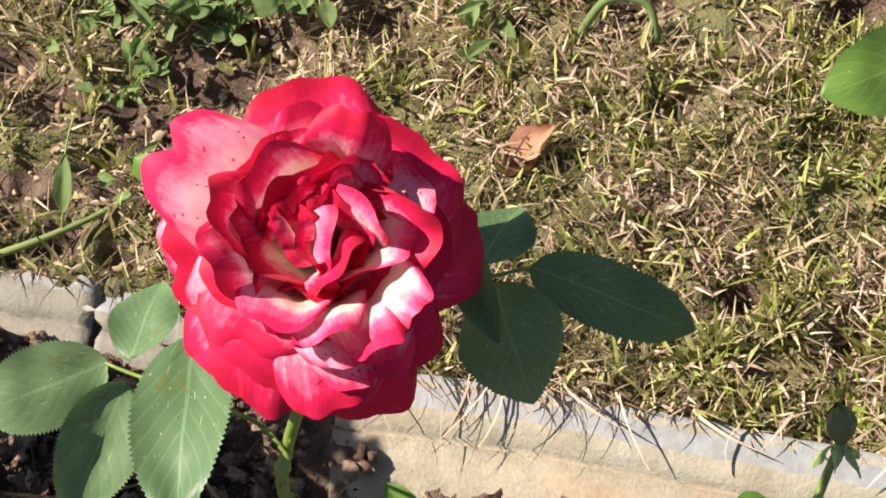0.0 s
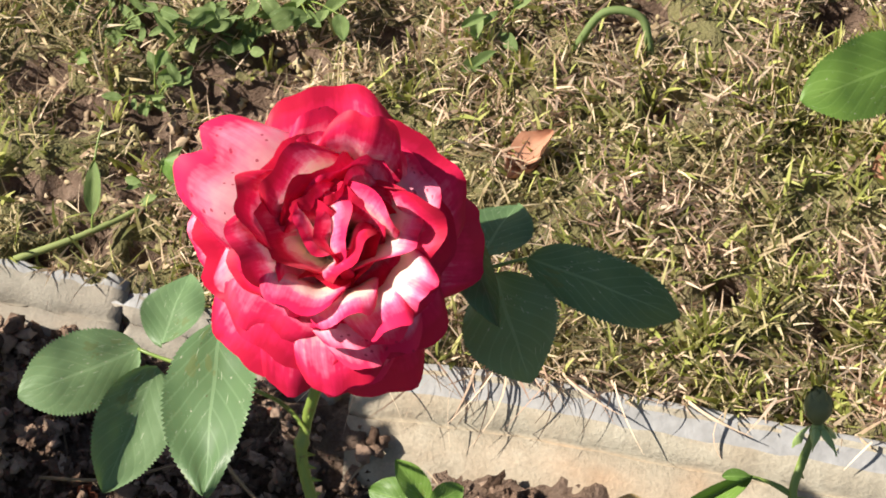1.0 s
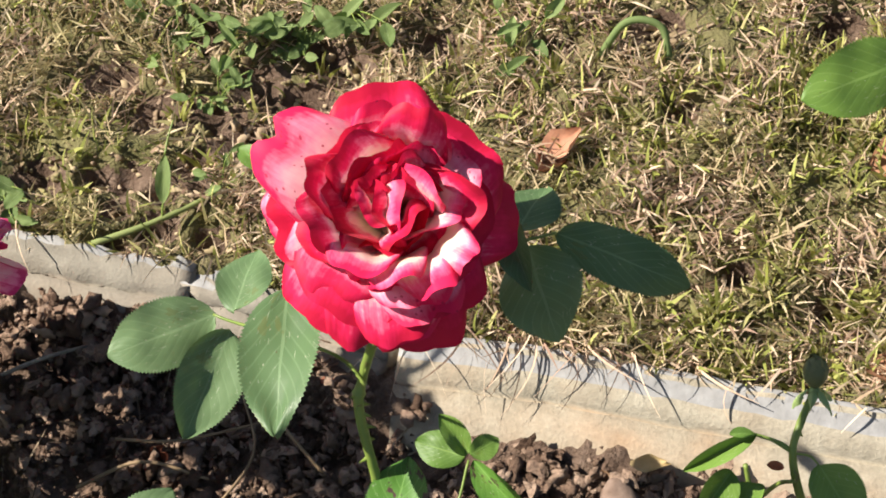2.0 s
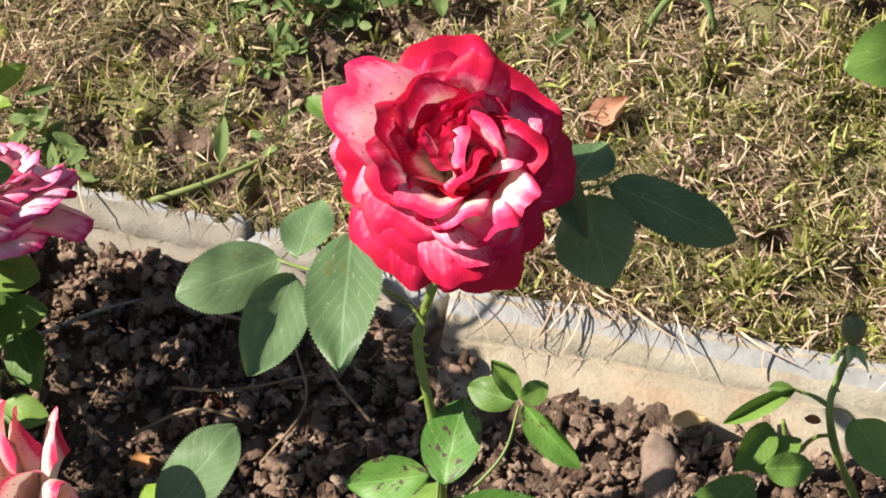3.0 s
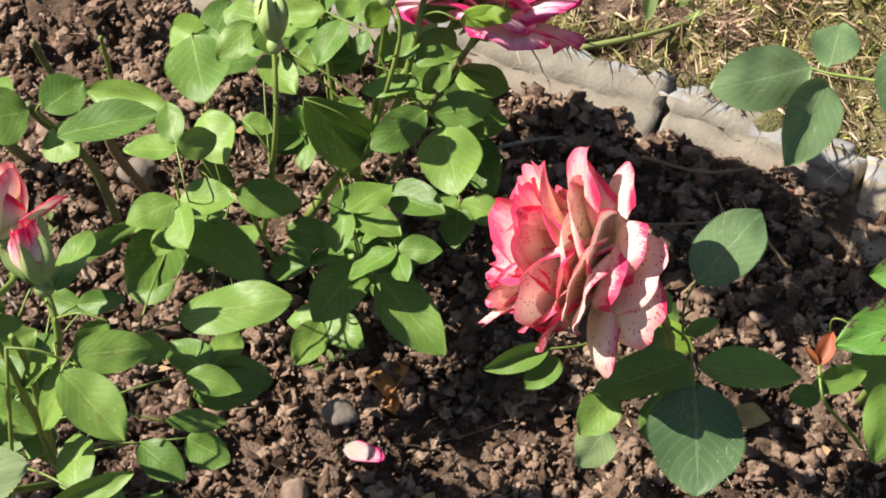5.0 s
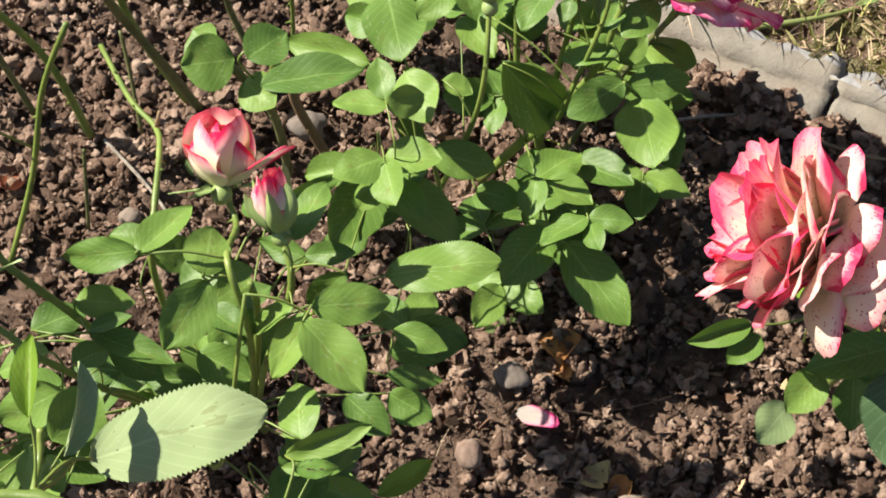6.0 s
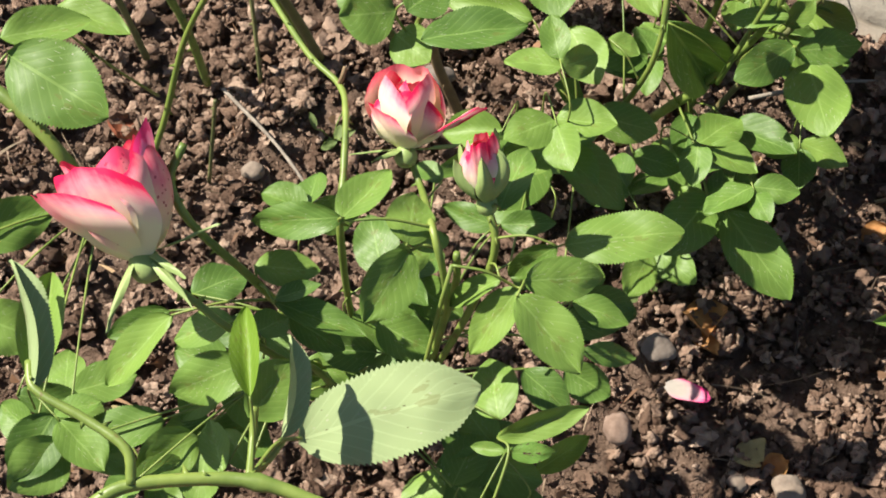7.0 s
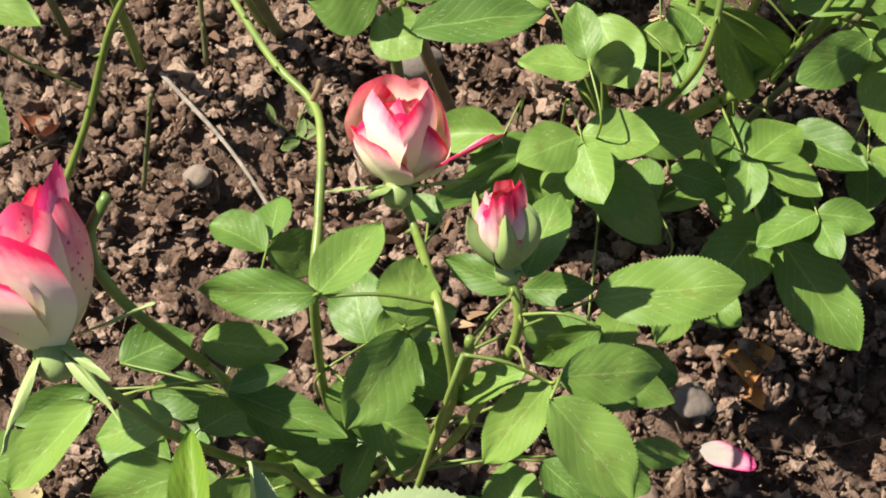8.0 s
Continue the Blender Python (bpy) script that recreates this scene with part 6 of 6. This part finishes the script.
cane(pruned, [(-0.5146, 0.2197, 0.0500), (-0.5132, 0.2197, 0.0800), (-0.5127, 0.2190, 0.1000)], 0.0014, 0.0012, 4, STEM, 86)
back_stalk = stalk(pruned, [(-0.5184, 0.1457, 0.1120), (-0.5240, 0.1408, 0.1353), (-0.5143, 0.1482, 0.1409)], 0.001)
leaflet(back_stalk, (-0.5097, 0.1238, 0.1380), (-0.4601, 0.1416, 0.1377), 0.0252)
leaflet(back_stalk, (-0.5232, 0.1316, 0.1471), (-0.5489, 0.1239, 0.1473), 0.0288)
leaflet(back_stalk, (-0.5183, 0.1371, 0.1412), (-0.5018, 0.1574, 0.1407), 0.0240)
leaflet(back_stalk, (-0.5239, 0.1448, 0.1120), (-0.5053, 0.1301, 0.1125), 0.0220, 1)
leaflet(back_stalk, (-0.5379, 0.1420, 0.1352), (-0.5512, 0.1576, 0.1347), 0.0216)
spare_stalk = stalk(pruned, [(-0.6435, 0.1293, 0.0543), (-0.6552, 0.1024, 0.1132), (-0.6672, 0.0848, 0.1607)], 0.001)
leaflet(spare_stalk, (-0.6724, 0.0911, 0.1723), (-0.6368, 0.0807, 0.1723), 0.0174, 1)


# ---- the frail plant by the slab ----
frail = bush("rose_bush", (0.0766, 0.0658, 0.0000), "frail rose plant with a withered bud and wilted leaves")
cane(frail, [(0.1078, 0.0951, 0.0000), (0.0965, 0.0986, 0.0500), (0.0935, 0.1118, 0.0719), (0.0985, 0.1235, 0.0792), (0.1043, 0.1323, 0.0877)], 0.0022, 0.0016, 5, STEM, 81)
cane(frail, [(0.0935, 0.1118, 0.0719), (0.0888, 0.1158, 0.0751), (0.0766, 0.1206, 0.0773)], 0.001, 0.0008, 0, STEM, 82)
cane(frail, [(0.0732, 0.1072, 0.0200), (0.0854, 0.1041, 0.0554), (0.0929, 0.1006, 0.0668)], 0.0012, 0.001, 0, STEM, 83)
cane(frail, [(0.0778, 0.1109, 0.0100), (0.0751, 0.1134, 0.0326), (0.0738, 0.1203, 0.0435)], 0.0014, 0.0012, 1, STEM, 84)
wilted_leaf = stalk(frail, [(0.0930, 0.1118, 0.0730), (0.0839, 0.1177, 0.0762), (0.0778, 0.1203, 0.0773)], 0.0008)
leaflet(wilted_leaf, (0.0785, 0.1194, 0.0796), (0.0442, 0.1097, 0.0667), 0.0091, 5)
leaflet(wilted_leaf, (0.0661, 0.1188, 0.0831), (0.0775, 0.1179, 0.0830), 0.0053, 3)
frail_leaf = stalk(frail, [(0.0940, 0.1118, 0.0719), (0.1008, 0.1093, 0.0731), (0.1041, 0.1047, 0.0733)], 0.0008)
leaflet(frail_leaf, (0.1041, 0.1047, 0.0733), (0.1173, 0.0731, 0.0746), 0.0236, 1)
leaflet(frail_leaf, (0.0889, 0.1050, 0.0723), (0.0815, 0.1075, 0.0722), 0.0045, 3, mat=LEAF_RED)
leaflet(frail_leaf, (0.0666, 0.1104, 0.0609), (0.0477, 0.0877, 0.0620), 0.0166, 3)
leaflet(frail_leaf, (0.0567, 0.0850, 0.0565), (0.0158, 0.0469, 0.0581), 0.0294, 2)
leaflet(frail_leaf, (0.0614, 0.0854, 0.0677), (0.0839, 0.0847, 0.0676), 0.0168, 1)
leaflet(frail_leaf, (0.0544, 0.0897, 0.0563), (0.0804, 0.1045, 0.0555), 0.0171, 1)
bloom(frail, "rose_bud", (0.1058, 0.1349, 0.0899), (0.12, 0.66, 0.74), GREEN_BUD, STEM_OLD, 83, 0.72, 0, sepals=(125, 172), sepal_len=0.016, label="withered dark rose bud", hip=0.004)


# ---- the leaf that leans in from the side ----
leaner = bush("rose_bush", (0.2400, 0.3300, 0.0160), "rose shoot with a fresh green leaf over the lawn")
cane(leaner, [(0.2400, 0.3300, 0.0100), (0.2380, 0.3380, 0.0700), (0.2200, 0.3300, 0.1180)], 0.002, 0.0012, 2, STEM, 91)
side_leaf = stalk(leaner, [(0.2250, 0.3340, 0.1100), (0.2000, 0.3200, 0.1270), (0.1699, 0.2826, 0.1250)], 0.001)
leaflet(side_leaf, (0.1699, 0.2826, 0.1250), (0.1161, 0.2638, 0.1250), 0.0350, 4, face=(-0.1, -0.4, 0.9))
leaflet(side_leaf, (0.2000, 0.3200, 0.1260), (0.2180, 0.2800, 0.1200), 0.0300)


# ---- small things on the soil and in the grass ----
def place_z(x, y):
    return ground_z(x, y, True)


def dry_leaf(at, length, width, turn, mat, label, seed, curl=1.2):
    """A dead leaf, curled up at its sides, lying on the ground."""
    bm = petal_mesh(random.Random(seed), length, width, 90, 78 - 40 * curl, 0.0, -1.2 * curl, 0.0016, 0.0005, 0.6, 0.25)
    for v in bm.verts:
        d = v.co.x / length
        v.co.y *= max(0.12, 1 - max(0.0, d - 0.45) * 1.6)
        v.co.z += 0.35 * curl * v.co.y**2 / width
    ob = part("dry_leaf", bm, mat, None)
    ob.matrix_basis = pose(at[0], at[1], place_z(*at) + (0.006 if at[1] < kerb_y(at[0]) - 0.02 else 0.002), 8, -6, turn)
    return tagged(ob, label, "leaf", "fallen leaves on the ground")


build_stone((0.014, 0.110, 0.004), 0.0145, (1.25, 0.5), "flat brown stone lying on dry soil", STONE_BROWN, 3, turn=20, lean=18)
build_stone((-0.595, 0.123, 0.004), 0.0062, (0.9, 0.8), "small round pale pebble on dark soil", STONE_PALE, 5, chip=0.2)
build_stone((-0.389, 0.000, 0.004), 0.0070, (1.2, 0.8), "small tan pebble on crumbly soil", STONE_BROWN, 7, chip=0.25)
build_stone((-0.373, 0.048, 0.003), 0.0080, (0.9, 0.5), "flat grey stone chip half sunk in soil", STONE_GREY, 9, turn=40, lean=20, chip=0.8)
build_stone((-0.328, -0.020, 0.003), 0.0062, (0.8, 0.7), "small pale oval pebble on soil", STONE_PALE, 11, turn=-30, chip=0.2)
build_stone((-0.505, 0.197, 0.004), 0.0110, (0.8, 0.7), "rough grey stone lying on soil", STONE_GREY, 12)
build_stone((-0.302, -0.022, 0.004), 0.0085, (0.9, 0.7), "rough tan stone lying on soil", STONE_PALE, 15)
build_stone((-0.128, 0.200, 0.006), 0.0070, (0.35, 0.4), "chip of brick-red stone on soil", plain_material("brick_chip", (0.26, 0.09, 0.05), (0.38, 0.15, 0.09)), 22, turn=-20)

DRY_ORANGE = plain_material("orange_dead_leaf", (0.36, 0.15, 0.045), (0.58, 0.31, 0.12), 90, 0.7, 0.35)
DRY_BROWN = plain_material("brown_dead_leaf", (0.22, 0.10, 0.055), (0.40, 0.21, 0.12), 90, 0.7, 0.12)
DRY_YELLOW = plain_material("yellow_dead_leaf", (0.24, 0.20, 0.09), (0.38, 0.32, 0.16), 90, 0.7, 0.2)
DRY_RUSSET = plain_material("russet_dead_leaf", (0.28, 0.13, 0.075), (0.44, 0.22, 0.135), 90, 0.7, 0.12)
DRY_TAN = plain_material("tan_dead_leaf", (0.30, 0.22, 0.10), (0.44, 0.33, 0.17), 90, 0.7, 0.2)
DRY_RED = plain_material("rust_dead_leaf", (0.20, 0.06, 0.035), (0.34, 0.12, 0.06), 90, 0.7, 0.12)
dry_leaf((-0.349, 0.086), 0.030, 0.012, -85, DRY_ORANGE, "curled orange dead leaf on dark soil", 2, 0.35)
dry_leaf((-0.351, 0.069), 0.024, 0.008, -60, DRY_ORANGE, "curled tan dead leaf on dark soil", 3, 0.4)
dry_leaf((-0.014, 0.312), 0.030, 0.009, 20, DRY_RUSSET, "curled reddish-brown dead leaf on the lawn", 4, 0.7)
dry_leaf((0.001, 0.320), 0.028, 0.008, -125, DRY_RUSSET, "curled brown dead leaf on the lawn", 5, 0.9)
dry_leaf((0.125, 0.208), 0.024, 0.009, -15, DRY_TAN, "curled tan dead leaf on the lawn", 6, 1.2)
dry_leaf((0.147, 0.184), 0.026, 0.011, -80, DRY_BROWN, "brown dead leaf on the lawn edge", 16, 1.0)
dry_leaf((0.156, 0.288), 0.034, 0.013, 10, DRY_BROWN, "brown dead leaf lying on the lawn", 17, 1.0)
dry_leaf((-0.168, 0.065), 0.030, 0.009, -25, DRY_YELLOW, "yellowed dead leaf on crumbly soil", 7, 0.8)
dry_leaf((-0.328, 0.001), 0.022, 0.010, -50, DRY_YELLOW, "yellow-green dead leaf on soil", 8, 1.0)
dry_leaf((-0.316, -0.013), 0.018, 0.007, 30, DRY_ORANGE, "small orange dead leaf on soil", 9, 1.2)
dry_leaf((-0.666, 0.149), 0.026, 0.009, -95, DRY_RED, "rust-red dead leaf among stems", 10, 1.3)
dry_leaf((-0.223, 0.163), 0.016, 0.007, 40, DRY_RED, "small rust-red petal scrap on soil", 11, 1.3)
dry_leaf((-0.268, 0.137), 0.024, 0.008, 10, DRY_ORANGE, "orange dead leaf in the shade", 12, 0.8)
dry_leaf((0.020, 0.139), 0.022, 0.005, -12, DRY_TAN, "orange-brown bark scrap at the slab's foot", 13, 0.5)
dry_leaf((-0.048, 0.083), 0.020, 0.008, -80, DRY_RED, "reddish dead leaf on the soil", 14, 1.0)
dry_leaf((-0.638, -0.021), 0.026, 0.011, -100, DRY_YELLOW, "yellowed dead leaf below the bush", 15, 0.8)


def fallen_petal():
    bm = petal_mesh(random.Random(3), 0.024, 0.0055, 84, 66, 0.6, 0.2, 0.0004)
    mat = petal_material("fallen_petal", [(0.45, (0.40, 0.36, 0.31)), (0.68, (0.56, 0.32, 0.34)), (0.95, (0.66, 0.06, 0.22)), (1.05, (0.50, 0.02, 0.14))])
    ob = part("fallen_petal", bm, mat, None)
    ob.matrix_basis = pose(-0.3693, 0.0287, place_z(-0.35, 0.03) + 0.014, 12, 0, -14)
    return tagged(ob, "white rose petal with pink tip fallen on soil", "petal")


fallen_petal()


def build_straws(name, count, area, length, width, stops, label, seed, keep, lift=0.004, tilt=0.25):
    """Loose straws and rootlets lying about."""
    rng = random.Random(seed)
    verts, faces = [], []
    while count > 0:
        x, y = rng.uniform(*area[:2]), rng.uniform(*area[2:])
        count -= 1
        if not keep(x, y):
            continue
        a = rng.uniform(0, 6.283)
        l = length * rng.uniform(0.3, 1.3)
        strip(verts, faces, (x, y, ground_z(x, y) + lift * rng.uniform(0.2, 1.4)), (math.cos(a), math.sin(a), tilt * rng.uniform(-0.5, 1)), l, width * rng.uniform(0.5, 1.5), (rng.uniform(-0.5, 0.5), rng.uniform(-0.5, 0.5), -tilt), rng, 5)
    me = bpy.data.meshes.new(name)
    me.from_pydata(verts, [], faces)
    me.materials.append(island_material(name, stops, 0.85, 0.05))
    return tagged(new(name, me), label, "plant litter", kind="stuff")


ROOTS = [(0.0, (0.05, 0.036, 0.026)), (0.6, (0.15, 0.105, 0.07)), (1.0, (0.36, 0.28, 0.19))]
build_straws("soil_straw", 1400, (-0.86, 0.2, -0.12, 0.30), 0.030, 0.0011, ROOTS, "thin dry roots and straws on the soil", 6, lambda x, y: y < kerb_y(x) - 0.04 and noise.noise(Vector((x * 6, y * 6, 2))) > -0.05)
build_straws("soil_flakes", 420, (-0.86, 0.2, -0.12, 0.30), 0.009, 0.0050, [(0.0, (0.10, 0.06, 0.04)), (0.5, (0.28, 0.16, 0.09)), (1.0, (0.46, 0.32, 0.18))], "small flakes of dead leaf on the soil", 8, lambda x, y: y < kerb_y(x) - 0.04)


def hanging_straws():
    """Bent dry grass that hangs over the slab's rim."""
    rng = random.Random(12)
    verts, faces = [], []
    for _ in range(70):
        x = rng.uniform(-0.34, 0.2) if rng.random() < 0.45 else rng.gauss(-0.015, 0.035)
        root = (x, kerb_y(x) + rng.uniform(0.0, 0.012), 0.022 + rng.uniform(0, 0.006))
        strip(verts, faces, root, (rng.uniform(-1.2, 1.2), -1, rng.uniform(0.0, 0.6)), rng.uniform(0.012, 0.045), rng.uniform(0.0008, 0.0016), (rng.uniform(-1.8, 1.8), rng.uniform(-0.6, 0.5), -1.0), rng, 7)
    me = bpy.data.meshes.new("hanging_straw")
    me.from_pydata(verts, [], faces)
    me.materials.append(island_material("hanging_straw", STRAW, 0.8, 0.1))
    return tagged(new("hanging_straw", me), "bent dry grass hanging over the edging", "grass", kind="stuff")


hanging_straws()


def weed(at, stems, leaves, label, seed, size=0.03, mat=None):
    """A low weed: a few arched stalks with narrow leaves."""
    rng = random.Random(seed)
    top = tagged(new("weed"), label, "weed", "weeds in the grass")
    top.location = (at[0], at[1], place_z(*at))
    base = Vector(top.location)
    for i in range(stems):
        a = rng.uniform(0, 6.283)
        way = Vector((math.cos(a), math.sin(a), rng.uniform(0.5, 1.4))).normalized()
        tip = base + way * size * rng.uniform(0.7, 1.3)
        st = stalk(top, [base, base.lerp(tip, 0.5) + Vector((0, 0, 0.004)), tip], 0.0006, name="weed_stem")
        for k in range(leaves):
            p = base.lerp(tip, (k + 1) / leaves)
            b = rng.uniform(0, 6.283)
            leaflet(st, p, p + Vector((math.cos(b), math.sin(b), rng.uniform(0.0, 0.6))) * size * rng.uniform(0.35, 0.6), size * rng.uniform(0.14, 0.3), rng.randrange(5), mat or LEAF_YOUNG, name="weed_leaf")
    return top


WEED_GREEN = leaf_material("weed_leaf", (0.075, 0.115, 0.035), (0.125, 0.18, 0.055), (0.20, 0.26, 0.095), gloss=0.6, through=0.3)
weed((-0.186, 0.322), 3, 2, "low green weed with pointed leaves in the lawn", 1, 0.016, WEED_GREEN)
weed((-0.168, 0.419), 7, 3, "broad-leaved green weed in the lawn", 2, 0.028, WEED_GREEN)
weed((-0.216, 0.426), 6, 3, "broad-leaved green weed in the lawn", 3, 0.026, WEED_GREEN)
weed((-0.116, 0.430), 5, 3, "broad-leaved green weed in the lawn", 4, 0.035, WEED_GREEN)
weed((-0.192, 0.383), 6, 3, "leafy dark green weed clump in the lawn", 5, 0.022, WEED_GREEN)
weed((-0.144, 0.411), 6, 3, "leafy dark green weed clump in the lawn", 6, 0.024, WEED_GREEN)
weed((-0.018, 0.383), 4, 2, "small green weed among dry grass", 7, 0.030, WEED_GREEN)
weed((-0.374, 0.087), 3, 2, "tiny green seedling on bare soil", 8, 0.016, WEED_GREEN)
weed((-0.557, 0.154), 4, 2, "tiny green seedling on bare soil", 9, 0.016, WEED_GREEN)
weed((-0.314, 0.336), 6, 3, "low green weed in the lawn", 12, 0.035, WEED_GREEN)


def weed_shoot():
    """The long pale shoot that lies across the lawn's edge."""
    top = tagged(new("weed_shoot"), "long pale green weed shoot lying on the lawn", "weed")
    top.location = (-0.245, 0.272, 0.025)
    cane(top, [(-0.2560, 0.2880, 0.0210), (-0.2240, 0.2960, 0.0230), (-0.1930, 0.3100, 0.0220), (-0.1620, 0.3280, 0.0230), (-0.1370, 0.3440, 0.0200)], 0.0019, 0.0012, 0, stem_material("dull_stem", (0.13, 0.16, 0.045), (0.22, 0.25, 0.08), 0.7), 5)
    st = stalk(top, [(-0.2170, 0.2980, 0.0230), (-0.2165, 0.3010, 0.0260), (-0.2155, 0.3040, 0.0290)], 0.0009)
    leaflet(st, (-0.2155, 0.3040, 0.0290), (-0.2120, 0.3270, 0.0420), 0.0085, 1, WEED_GREEN)
    stalk(top, [(-0.2120, 0.3265, 0.0420), (-0.2095, 0.3350, 0.0460), (-0.2060, 0.3430, 0.0500)], 0.0008)
    return top


weed_shoot()


def bent_blade():
    top = part("grass_blade", tube_mesh([(0.024, 0.378, 0.020), (0.040, 0.385, 0.038), (0.058, 0.381, 0.036), (0.061, 0.367, 0.022)], 0.0022, 0.0020, 7), WEED_GREEN, None)
    return tagged(top, "thick bent grey-green blade on the lawn", "grass")


bent_blade()


def twig(points, r0, r1, label, mat, seed):
    return tagged(part("twig", tube_mesh(points, r0, r1, 7, 0, seed), mat, None), label, "twig", "twigs on the ground")


GREY_TWIG = plain_material("grey_twig", (0.15, 0.125, 0.10), (0.30, 0.26, 0.21), 200)
twig([(-0.620, 0.172, 0.006), (-0.582, 0.134, 0.012), (-0.551, 0.092, 0.020)], 0.0012, 0.0009, "thin grey dry twig lying on soil", GREY_TWIG, 3)
twig([(-0.331, 0.211, 0.006), (-0.286, 0.226, 0.010), (-0.251, 0.236, 0.006)], 0.0014, 0.0009, "pale split dry stalk on soil", GREY_TWIG, 4)
twig([(-0.133, 0.151, 0.004), (-0.152, 0.176, 0.010), (-0.161, 0.201, 0.006)], 0.0010, 0.0007, "thin dark root lying on soil", STEM_BROWN, 6)
twig([(-0.092, 0.027, 0.004), (-0.062, 0.042, 0.006), (-0.034, 0.060, 0.004)], 0.0016, 0.0012, "thin brown twig on crumbly soil", STEM_BROWN, 7)
twig([(-0.216, 0.218, 0.012), (-0.182, 0.206, 0.016), (-0.153, 0.213, 0.012)], 0.0012, 0.0008, "thin dry root on soil", STEM_BROWN, 8)
twig([(-0.191, 0.132, 0.005), (-0.167, 0.161, 0.012), (-0.174, 0.197, 0.010)], 0.0009, 0.0006, "thin dark root lying on soil", STEM_BROWN, 9)
twig([(-0.241, 0.179, 0.005), (-0.206, 0.172, 0.012), (-0.163, 0.181, 0.006)], 0.0009, 0.0007, "thin dark root lying on soil", STEM_BROWN, 10)
twig([(-0.260, 0.154, 0.005), (-0.225, 0.162, 0.012), (-0.191, 0.152, 0.006)], 0.0011, 0.0008, "thin dark root lying on soil", STEM_BROWN, 11)
